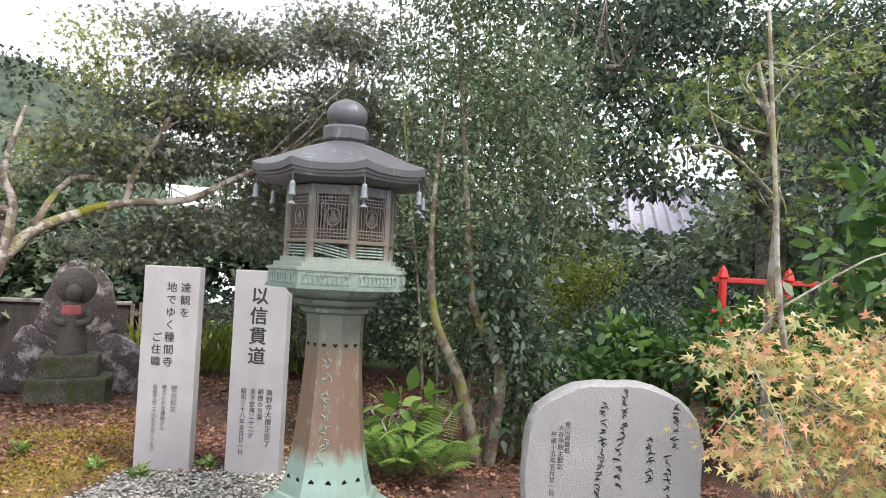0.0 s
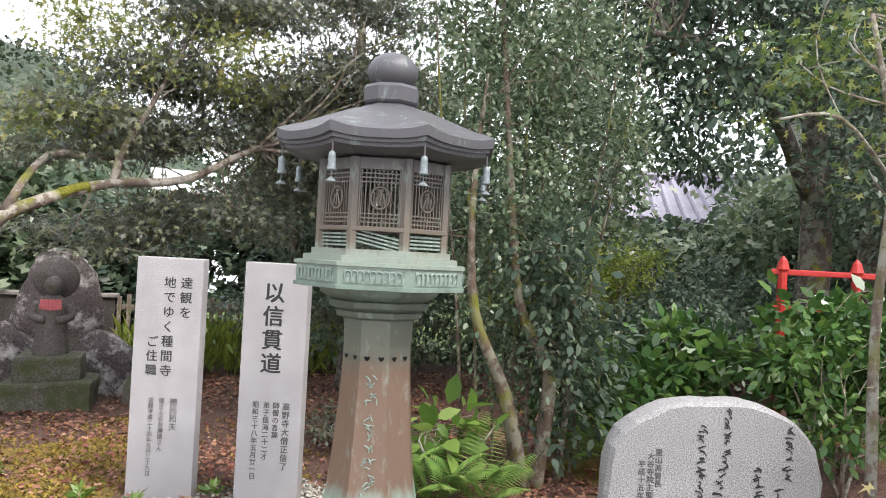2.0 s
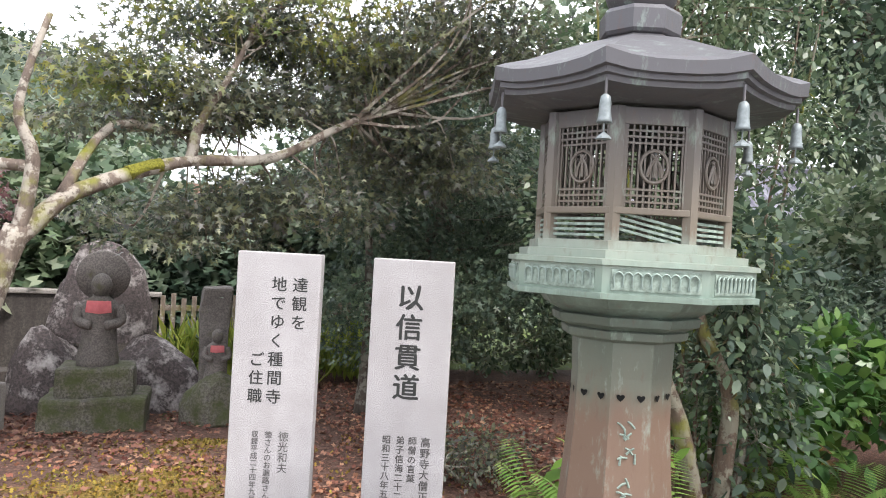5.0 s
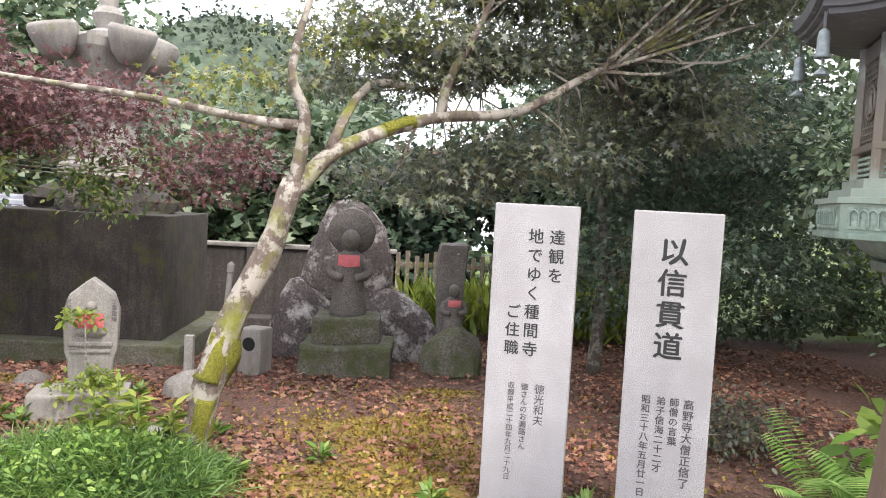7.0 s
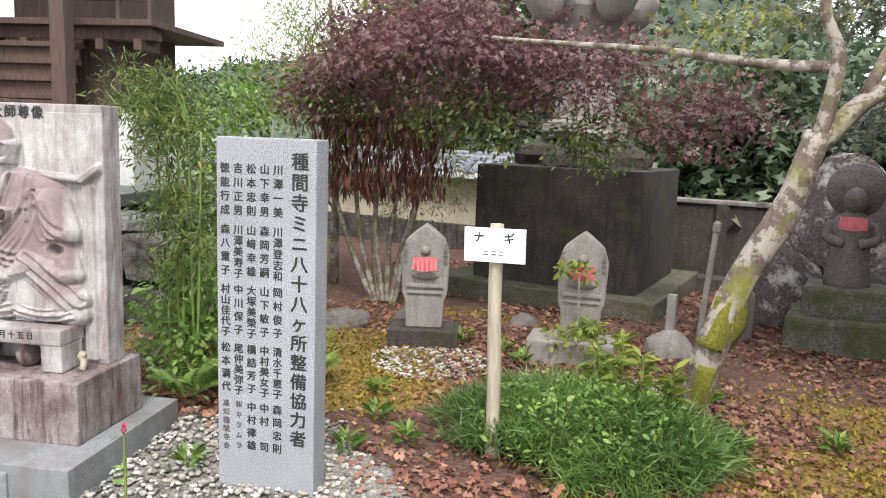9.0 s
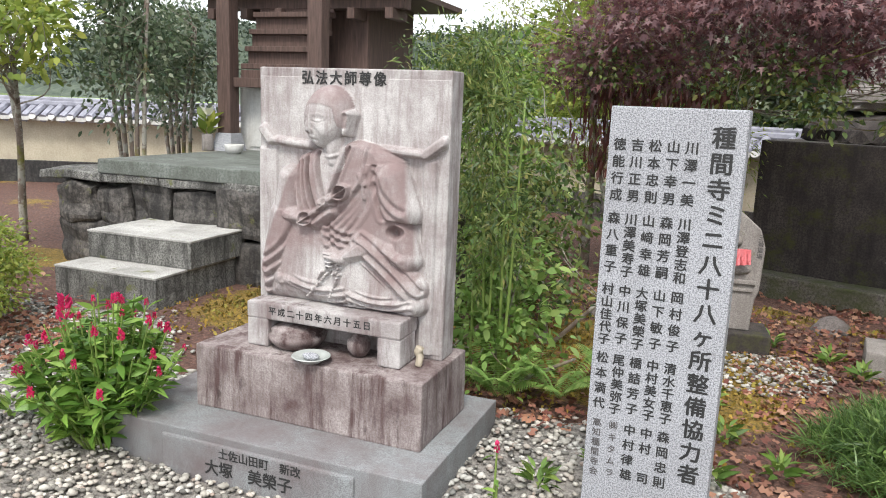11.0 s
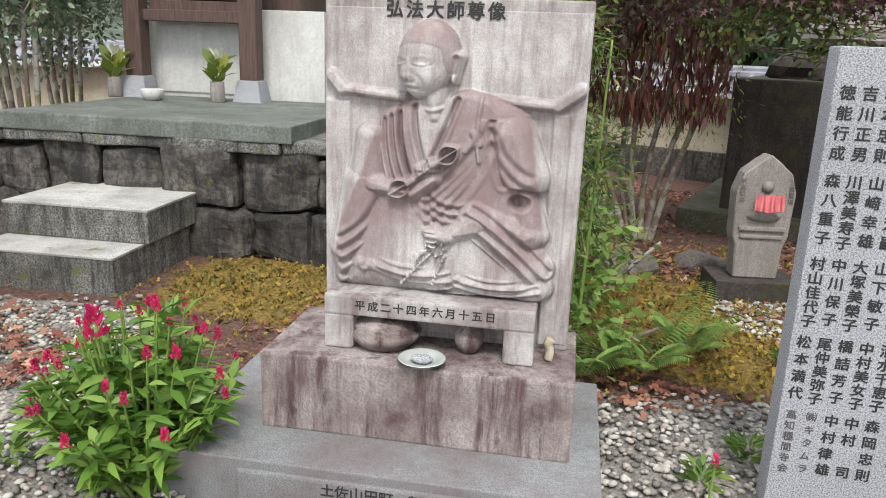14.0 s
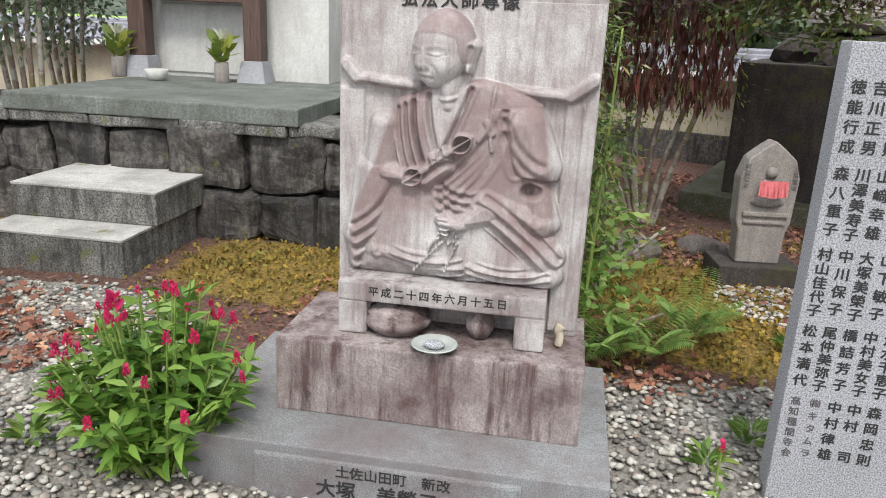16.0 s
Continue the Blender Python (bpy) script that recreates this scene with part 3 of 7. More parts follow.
for body, sz, x in (("高野寺大僧正信了", 0.05, 0.76), ("師僧の言葉", 0.043, 0.60), ("弟子信海二十二才", 0.043, 0.45), ("昭和三十八年五月廿一日", 0.042, 0.28)):
    text_part(body, sz, x * w, 0.60, s, INKSOFT, bold=0.0008)
s, w = stele("donor_stele", (-2.160, 6.976), (-1.765, 7.089), 1.389, 0.122, GRANITE_NEW, "grey granite stele densely lettered with donors' names")
text_part("種間寺ミニ八十八ヶ所整備協力者", 0.070, 0.84 * w, 1.335, s, pitch=1.11, bold=0.0018)
for k, names in enumerate((("川澤一美", "川澤登志和", "岡村俊子", "清水千恵子", "森岡忠則"), ("山下幸男", "森岡芳嗣", "山下敏子", "中村美女子", "中村　司"), ("松本忠則", "山﨑幸雄", "大塚美榮子", "橋詰芳子", "中村律雄"), ("吉川正男", "川澤美寿子", "中川保子", "尾仲美弥子", "㈱キタムラ"), ("徳能行成", "森八重子", "村山佳代子", "松本満代", "高知種間寺会"))):
    for j, body in enumerate(names):
        small = j == 4 and k > 2
        size = 0.030 if small else 0.041
        text_part(body, size, (0.625 - 0.134 * k) * w, 1.288 - 0.236 * j, s, INKSOFT if small else INK, pitch=0.214 / size / max(4, len(body)), bold=0.0004 if small else 0.0010)

# ---- seated figure in relief on its stepped base ----
def relief_height(u, v):
    """Relief in metres over the slab, u across and v down, both 0 to 1, and where brown growth covers it."""
    W, Hh = 0.856, 1.14
    # the figure leans out over the table, so its parts sit higher than they look
    u, v = u - 0.015, v + 0.065 * np.clip(v / 0.8, 0, 1.1) ** 2.5
    x, y = u * W, v * Hh

    def cap(ax, ay, bx, by, ra, rb=None):
        """Distance to a tapered capsule, and the place along it."""
        rb = ra if rb is None else rb
        ax, bx, ay, by = ax * W, bx * W, ay * Hh, by * Hh
        dx, dy = bx - ax, by - ay
        t = np.clip(((x - ax) * dx + (y - ay) * dy) / (dx * dx + dy * dy + 1e-9), 0, 1)
        return np.hypot(x - ax - t * dx, y - ay - t * dy) - (ra + (rb - ra) * t), t

    def oval(cx, cy, rx, ry):
        return np.hypot((x - cx * W) / rx, (y - cy * Hh) / ry) - 1

    def dome(d, h, soft):
        return h * np.sqrt(np.clip(-d / soft, 0, 1))

    def line(p0, c, p1, shift=(0, 0)):
        """Distance to an arc through a control point."""
        best = np.full_like(x, 9.0)
        q = [((1 - s) ** 2 * p0[0] + 2 * s * (1 - s) * c[0] + s * s * p1[0] + shift[0], (1 - s) ** 2 * p0[1] + 2 * s * (1 - s) * c[1] + s * s * p1[1] + shift[1]) for s in np.linspace(0, 1, 9)]
        for a, b in zip(q, q[1:]):
            best = np.minimum(best, cap(*a, *b, 0)[0])
        return best

    def bell(d, wd):
        return np.exp(-(d / wd) ** 2)

    def folds(p0, c, p1, shift, count, depth, wd):
        """A run of like folds: a groove with a raised lip beside it, each moved on by shift."""
        out = np.zeros_like(x)
        for k in range(count):
            d = line(p0, c, p1, (shift[0] * k, shift[1] * k))
            out += -depth * bell(d, wd) + 0.45 * depth * bell(d - 2.0 * wd, wd)
        return out

    h = np.zeros_like(x)
    # chair: side panels, rails and posts, curled arm ends
    h = np.maximum(h, 0.012 * np.clip((0.095 - u) / 0.008, 0, 1) * np.clip((v - 0.29) / 0.01, 0, 1))
    h = np.maximum(h, 0.014 * np.clip((u - 0.862) / 0.008, 0, 1) * np.clip((v - 0.30) / 0.01, 0, 1) * np.clip((0.935 - u) / 0.008, 0, 1))
    for a in ((0.02, 0.225, 0.06, 0.262, 0.026), (0.06, 0.262, 0.30, 0.278, 0.020), (0.66, 0.276, 0.88, 0.286, 0.020), (0.88, 0.286, 0.965, 0.238, 0.025)):
        h = np.maximum(h, dome(cap(*a)[0], 0.034, 0.014))
    # seated body: outline by height
    mid = np.interp(v, (0.25, 0.29, 0.32, 0.5, 0.66, 0.9), (0.55, 0.53, 0.505, 0.495, 0.468, 0.47)) * W
    half = np.interp(v, (0.245, 0.265, 0.285, 0.315, 0.36, 0.5, 0.66, 0.83, 0.90, 0.93), (0.0, 0.11, 0.185, 0.240, 0.258, 0.290, 0.342, 0.365, 0.35, 0.30))
    body = np.abs(x - mid) - half
    body = np.maximum(body, (v - 0.925) * Hh)
    rise = np.interp(v, (0.26, 0.36, 0.6, 0.75, 0.92), (0.055, 0.068, 0.072, 0.082, 0.105))
    robe = rise * np.clip(-body / 0.11, 0, 1) ** 0.5
    inside = body < -0.006
    # chest: collars, the shawl swept over the shoulder, belly folds
    robe += inside * (folds((0.355, 0.30), (0.36, 0.40), (0.405, 0.485), (0, 0), 1, 0.018, 0.008) + folds((0.515, 0.275), (0.47, 0.38), (0.415, 0.475), (0, 0), 1, 0.018, 0.008) + folds((0.29, 0.30), (0.30, 0.42), (0.34, 0.51), (0, 0), 1, 0.016, 0.008))
    robe += inside * folds((0.655, 0.30), (0.60, 0.44), (0.42, 0.565), (0.0, 0.034), 4, 0.012, 0.010) * (v > 0.33)
    robe += inside * folds((0.41, 0.565), (0.46, 0.63), (0.60, 0.60), (0.0, 0.028), 3, 0.013, 0.009)
    robe += inside * folds((0.20, 0.36), (0.205, 0.46), (0.245, 0.535), (0.032, -0.012), 4, 0.015, 0.009)
    robe += inside * folds((0.745, 0.34), (0.77, 0.44), (0.80, 0.50), (-0.05, 0.01), 3, 0.012, 0.010)
    h = np.maximum(h, robe)
    # upper arm ending in a short cape edge over the sleeve
    arm, _ = cap(0.715, 0.38, 0.765, 0.50, 0.085, 0.095)
    edge = np.clip((0.535 - v + 0.10 * np.abs(u - 0.74)) / 0.008, 0, 1)
    h = np.maximum(h, (dome(arm, 0.098, 0.07) + folds((0.65, 0.36), (0.70, 0.46), (0.80, 0.49), (0.0, 0.045), 3, 0.011, 0.011) * (arm < -0.01)) * edge)
    # wide sleeve falling from the elbow on one side
    for a, top, soft in (((0.175, 0.40, 0.165, 0.54, 0.055, 0.075), 0.092, 0.06), ((0.165, 0.55, 0.095, 0.78, 0.088, 0.075), 0.098, 0.06), ((0.095, 0.78, 0.075, 0.88, 0.07, 0.04), 0.085, 0.05)):
        d, _ = cap(*a)
        f = folds((0.235, 0.55), (0.22, 0.66), (0.075, 0.73), (0.004, 0.045), 5, 0.017, 0.010)
        h = np.maximum(h, dome(d, top, soft) + f * (d < -0.008))
    # sleeve fanning out over the other knee
    for a, top, soft in (((0.60, 0.63, 0.80, 0.68, 0.085, 0.075), 0.112, 0.07), ((0.66, 0.67, 0.82, 0.80, 0.10, 0.085), 0.115, 0.08), ((0.78, 0.56, 0.80, 0.66, 0.05, 0.07), 0.088, 0.05)):
        d, _ = cap(*a)
        f = folds((0.60, 0.60), (0.74, 0.66), (0.89, 0.80), (-0.030, 0.028), 6, 0.017, 0.010)
        h = np.maximum(h, dome(d, top, soft) + f * (d < -0.008))
    h -= 0.045 * np.clip(-oval(0.765, 0.575, 0.040, 0.034) * 2, 0, 1)
    # crossed legs under the pale inner robe
    for a in ((0.17, 0.815, 0.50, 0.845, 0.075, 0.08), (0.46, 0.85, 0.84, 0.865, 0.08, 0.07)):
        d, _ = cap(*a)
        f = folds((0.16, 0.76), (0.30, 0.87), (0.52, 0.80), (0.01, 0.028), 5, 0.015, 0.009) + folds((0.50, 0.78), (0.66, 0.86), (0.84, 0.80), (0.004, 0.028), 4, 0.015, 0.009)
        h = np.maximum(h, dome(d, 0.118, 0.08) + f * (d < -0.008))
    # shoulder cord with its knot and tassels
    for a in ((0.605, 0.265, 0.590, 0.39, 0.008), (0.59, 0.385, 0.555, 0.425, 0.010), (0.59, 0.385, 0.605, 0.455, 0.007), (0.585, 0.37, 0.60, 0.40, 0.016)):
        d, _ = cap(*a)
        h = np.where(d < 0, np.maximum(h, robe + dome(d, 0.016, 0.008)), h)
    # neck and head turned to one side
    neck, _ = cap(0.43, 0.25, 0.43, 0.33, 0.062, 0.05)
    h = np.maximum(h, dome(neck, 0.082, 0.05) - folds((0.36, 0.30), (0.42, 0.325), (0.49, 0.29), (0, 0), 1, 0.008, 0.006))
    rx = np.interp(v, (0.05, 0.15, 0.20, 0.245, 0.29), (0.104, 0.104, 0.103, 0.097, 0.084))
    head = np.hypot((x - np.interp(v, (0.1, 0.2, 0.28), (0.402, 0.392, 0.383)) * W) / rx, (y - 0.172 * Hh) / 0.130) - 1
    skull = 0.140 * np.clip(1 - np.clip(head + 1, 0, 1) ** 2.6, 0, 1) ** 0.5
    face = head < -0.03
    fx = 0.338
    skull += face * (0.012 * bell(oval(fx + 0.075, 0.222, 0.030, 0.030) + 1, 1.0) + 0.010 * bell(oval(fx + 0.02, 0.272, 0.022, 0.014) + 1, 0.9))
    for ex, wd in ((fx - 0.038, 0.026), (fx + 0.050, 0.034)):
        skull += face * (-0.006 * bell(oval(ex, 0.180, wd * W, 0.014) + 1, 0.9) + 0.011 * bell(oval(ex, 0.185, wd * W * 0.75, 0.0075) + 1, 0.9) - 0.006 * bell(line((ex - wd, 0.185), (ex, 0.192), (ex + wd, 0.183)), 0.0035) + 0.003 * bell(line((ex - wd, 0.164), (ex, 0.154), (ex + wd, 0.166)), 0.006))
    nose, nt = cap(fx - 0.004, 0.172, fx - 0.020, 0.216, 0.007, 0.015)
    skull += face * dome(nose, 0.022, 0.014) * (0.45 + 0.55 * nt)
    skull += face * (0.006 * bell(cap(fx - 0.004, 0.217, fx + 0.012, 0.218, 0.004)[0], 0.006) + 0.006 * bell(cap(fx - 0.020, 0.240, fx + 0.024, 0.242, 0.002)[0], 0.006) + 0.006 * bell(cap(fx - 0.018, 0.257, fx + 0.024, 0.258, 0.002)[0], 0.006) - 0.010 * bell(line((fx - 0.030, 0.249), (fx, 0.246), (fx + 0.034, 0.250)), 0.0035) - 0.006 * bell(line((fx + 0.035, 0.215), (fx + 0.06, 0.235), (fx + 0.055, 0.255)), 0.006))
    hairline = np.interp(u, (0.28, 0.33, 0.40, 0.455, 0.475, 0.53), (0.150, 0.128, 0.128, 0.140, 0.205, 0.215))
    hair = np.clip((hairline - v) / 0.006, 0, 1) * (head < 0)
    skull += 0.004 * hair
    h = np.where(head < 0, np.maximum(h, skull), h)
    ear, _ = cap(0.508, 0.158, 0.498, 0.226, 0.024, 0.014)
    h = np.maximum(h, dome(ear, 0.105, 0.014) - 0.022 * bell(cap(0.508, 0.165, 0.502, 0.20, 0.004)[0], 0.008) * (ear < 0))
    # raised forearm and hand holding the five-pronged sceptre
    for a, top in (((0.20, 0.545, 0.34, 0.56, 0.055, 0.045), 0.112), ((0.36, 0.565, 0.44, 0.515, 0.048, 0.040), 0.128), ((0.385, 0.485, 0.445, 0.485, 0.034, 0.030), 0.142)):
        h = np.maximum(h, dome(cap(*a)[0], top, 0.045))
    for k in range(4):
        h = np.maximum(h, dome(cap(0.388 + 0.021 * k, 0.505 - 0.012 * k, 0.376 + 0.024 * k, 0.478 - 0.012 * k, 0.0095)[0], 0.150, 0.010))
    h = np.maximum(h, dome(cap(0.335, 0.535, 0.47, 0.45, 0.012)[0], 0.132, 0.012))
    for cx, cy, sx in ((0.312, 0.548, -1), (0.490, 0.437, 1)):
        for off in (-0.024, 0.0, 0.024):
            best = line((cx - sx * 0.034, cy + sx * 0.020), (cx + off * 1.6, cy + off * 1.9), (cx + sx * 0.040, cy - sx * 0.022))
            h = np.maximum(h, dome(best - 0.0075, 0.146, 0.008))
        h = np.maximum(h, dome(cap(cx - sx * 0.05, cy + sx * 0.03, cx - sx * 0.035, cy + sx * 0.02, 0.020)[0], 0.140, 0.012))
    # hand on the knee with the rosary
    h = np.maximum(h, dome(cap(0.50, 0.695, 0.60, 0.655, 0.05, 0.07)[0], 0.125, 0.05))
    h = np.maximum(h, dome(cap(0.425, 0.69, 0.50, 0.70, 0.034, 0.044)[0], 0.146, 0.035))
    for k in range(4):
        h = np.maximum(h, dome(cap(0.415 + 0.006 * k, 0.678 + 0.017 * k, 0.455, 0.682 + 0.017 * k, 0.010)[0], 0.153, 0.010))
    beads = [(0.455 + 0.036 * math.cos(a), 0.738 + 0.026 * math.sin(a)) for a in np.linspace(0, 5.6, 9)] + [(0.425 - 0.012 * k, 0.77 + 0.0125 * k) for k in range(9)] + [(0.385 + 0.006 * k, 0.79 - 0.01 * k) for k in range(4)] + [(0.492 - 0.006 * k, 0.765 + 0.014 * k) for k in range(8)] + [(0.478 - 0.005 * k, 0.80 + 0.013 * k) for k in range(6)]
    for bx, by in beads:
        h = np.maximum(h, dome(cap(bx, by, bx, by + 0.001, 0.0125)[0], 0.142, 0.012))
    h = np.where(h > 0.075, 0.075 + (h - 0.075) * 0.62, h)
    # growth: outer robe, hair, and the wall behind the shoulders; the lap, chest and face stay pale
    outer = np.clip(-body / 0.012, 0, 1)
    lap = np.clip((v - 0.635) * 12, 0, 1) * np.clip((0.27 - np.abs(u - 0.45)) * 8, 0, 1)
    chest = np.clip(1.2 - np.hypot((u - 0.405) / 0.06, (v - 0.38) / 0.12), 0, 1)
    low = np.clip((0.90 - v) * 7, 0.25, 1)
    grown = outer * (1 - lap) * (1 - chest) * low * (head > 0) * (neck > 0)
    return h, np.clip(np.maximum(grown, 0.9 * hair), 0, 1)


m, w = face_pose(-3.645, 6.705, -2.839, 6.994, 0.36)
stele_root = thing("relief_stele", m, "weathered stone stele carved with a seated monk in relief", "stone relief")
part("slab", boxed(0, w, 0, 0.125, -0.002, 1.138, 0.006, 4), RELIEF, stele_root)


def relief_mesh():
    nu, nv = 330, 430
    u, v = np.meshgrid(np.linspace(0.004, 0.996, nu), np.linspace(0.03, 0.985, nv))
    h, growth = relief_height(u, v)
    for _ in range(1):
        h[1:-1, 1:-1] = (h[1:-1, 1:-1] * 2 + h[:-2, 1:-1] + h[2:, 1:-1] + h[1:-1, :-2] + h[1:-1, 2:]) / 6
    h[0], h[-1], h[:, 0], h[:, -1] = -0.01, -0.01, -0.01, -0.01
    co = np.stack((u * w, -h - 0.002, (1 - v) * 1.138), -1).reshape(-1, 3)
    idx = np.arange(nu * nv).reshape(nv, nu)
    F = np.stack((idx[:-1, :-1], idx[1:, :-1], idx[1:, 1:], idx[:-1, 1:]), -1).reshape(-1, 4)
    me = bpy.data.meshes.new("carved_figure")
    me.from_pydata(co.tolist(), [], F.tolist())
    me.polygons.foreach_set("use_smooth", [True] * len(me.polygons))
    me.attributes.new("growth", "FLOAT", "POINT").data.foreach_set("value", growth.ravel().astype(np.float32))
    me.materials.append(RELIEF_ROBE)
    ob = new("carved_figure", me)
    ob.parent = stele_root


relief_mesh()
text_part("弘法大師尊像", 0.058, 0.46 * w, 1.125, stele_root, vertical=False, depth=-0.004, bold=0.0014, sx=1.12)
table = thing("offering_table", m @ Matrix.Translation((0.05, -0.175, 0)), "low weathered stone offering table before the carved monk", "stone table")
part("tabletop", boxed(0, 0.70, 0, 0.165, 0.118, 0.188, 0.008, 2, 0.002), RELIEF, table)
for x in (0.0, 0.60):
    part("leg", boxed(x, x + 0.10, 0.003, 0.15, 0.0, 0.12, 0.008, 1, 0.002), RELIEF, table)
text_part("平成二十四年六月十五日", 0.036, 0.34, 0.172, table, vertical=False, bold=0.0008, sx=1.2)
for x, prof, nm, lab, cat in ((0.24, ((0.09, 0), (0.12, 0.03), (0.125, 0.05), (0.105, 0.06), (0.11, 0.072), (0.075, 0.09), (0.04, 0.098)), "incense_burner", "squat weathered stone incense bowl under the table", "bowl"),
                              (0.53, ((0.03, 0), (0.048, 0.03), (0.05, 0.06), (0.03, 0.085), (0.018, 0.092), (0.024, 0.10), (0.024, 0.108)), "stone_vase", "small weathered stone vase under the table", "vase")):
    part(nm, lathe(prof, 20), BLOCK, None, lab, m @ Matrix.Translation((x, -0.09, 0.002)), True)["category"] = cat
dish = thing("offering_dish", m @ Matrix.Translation((0.40, -0.245, 0.001)), "glass dish with a pebble on the stone base", "dish")
part("plate", lathe(((0.03, 0.0), (0.05, 0.004), (0.074, 0.022), (0.078, 0.024), (0.074, 0.026), (0.05, 0.008), (0.0, 0.006)), 28), plain_mat("milky_glass", (0.3, 0.32, 0.3), (0.5, 0.52, 0.5), 9, 0.12), dish, smooth=True)
part("pebble", rock_bm(0.036, 0.026, 0.014, 2, 0.12, 2, False), GRANITE_NEW, None, "grey pebble lying in the glass dish", m @ Matrix.Translation((0.40, -0.245, 0.022)), True)["category"] = "pebble"
part("wooden_figurine", tube(bmesh.new(), [(0, 0, 0), (0.004, 0, 0.03), (-0.003, 0, 0.055), (0.004, 0, 0.075)], 0.014, 0.017, 8, 0.5), POLE, None, "tiny worn wooden figure beside the table leg", m @ Matrix.Translation((0.80, -0.10, 0.002)), True)["category"] = "figurine"

mb, wb = face_pose(-3.685, 6.405, -2.715, 6.748, 0.09)
part("stone_block", boxed(0, wb, 0, 0.47, 0.0, 0.268, 0.008, 5, 0.004), BLOCK, None, "stained concrete block carrying the relief stele", mb)["category"] = "stone base"
mp, wp = face_pose(-3.86, 6.115, -2.55, 6.58, -0.12)
plinth = thing("granite_plinth", mp, "blue-grey granite plinth with donor lettering on its panel", "plinth")
part("slab", boxed(0, wp, 0, 0.84, 0, 0.21, 0.006), GRANITE_BLUE, plinth)
part("name_panel", boxed(0.27, 1.13, -0.012, 0.01, 0.0, 0.178, 0.01), GRANITE_BLUE, plinth)
text_part("土佐山田町　新改", 0.046, 0.73, 0.168, plinth, vertical=False, depth=-0.013, bold=0.0006)
text_part("大塚　美榮子", 0.066, 0.68, 0.112, plinth, vertical=False, depth=-0.013, bold=0.0012)

# ---- bronze lantern ----
OCT = radians(-87.5)


def octo(prof):
    return lathe(prof, 8, OCT)


def heart_bm(s):
    bm = bmesh.new()
    pts = []
    for k in range(18):
        t = 2 * math.pi * k / 18
        pts.append((s * math.sin(t) ** 3, 0, s * (0.81 * math.cos(t) - 0.31 * math.cos(2 * t) - 0.12 * math.cos(3 * t))))
    bm.faces.new([bm.verts.new(p) for p in pts])
    bmesh.ops.solidify(bm, geom=bm.faces[:], thickness=0.004)
    return bm


lan = thing("bronze_lantern", Matrix.Translation((1.962, 6.698, 0)), "octagonal patinated bronze garden lantern with hanging wind bells", "lantern")
part("foot", octo(((0.47, -0.03), (0.47, 0.10), (0.42, 0.16), (0.36, 0.20), (0.30, 0.235), (0.285, 0.27), (0.27, 0.275))), BRONZE, lan)
SHAFT = ((0.262, 0.27), (0.25, 0.32), (0.232, 0.38), (0.205, 0.52), (0.187, 0.68), (0.172, 0.86), (0.163, 1.0), (0.16, 1.14), (0.165, 1.26))
part("shaft", octo(SHAFT), BRONZE, lan)
part("lotus_cup", octo(((0.165, 1.25), (0.20, 1.262), (0.205, 1.285), (0.195, 1.29), (0.235, 1.305), (0.24, 1.33), (0.225, 1.335), (0.27, 1.36), (0.29, 1.385), (0.35, 1.392))), BRONZE, lan)
part("platform", octo(((0.36, 1.388), (0.402, 1.392), (0.402, 1.408), (0.39, 1.41), (0.39, 1.485), (0.402, 1.487), (0.402, 1.502), (0.365, 1.505), (0.365, 1.528), (0.33, 1.53), (0.33, 1.556), (0.30, 1.558))), BRONZE, lan)
def on_face(k, r, z, a=0.0, zrot=0.0):
    """A frame on face k of the octagon: x across, y inwards; r is the corner radius there."""
    ang = OCT + math.pi / 8 + k * math.pi / 4
    d = r * math.cos(math.pi / 8)
    return Matrix.Translation((d * math.cos(ang), d * math.sin(ang), z)) @ Matrix.Rotation(ang + math.pi / 2, 4, "Z") @ Matrix.Translation((a, 0, 0))


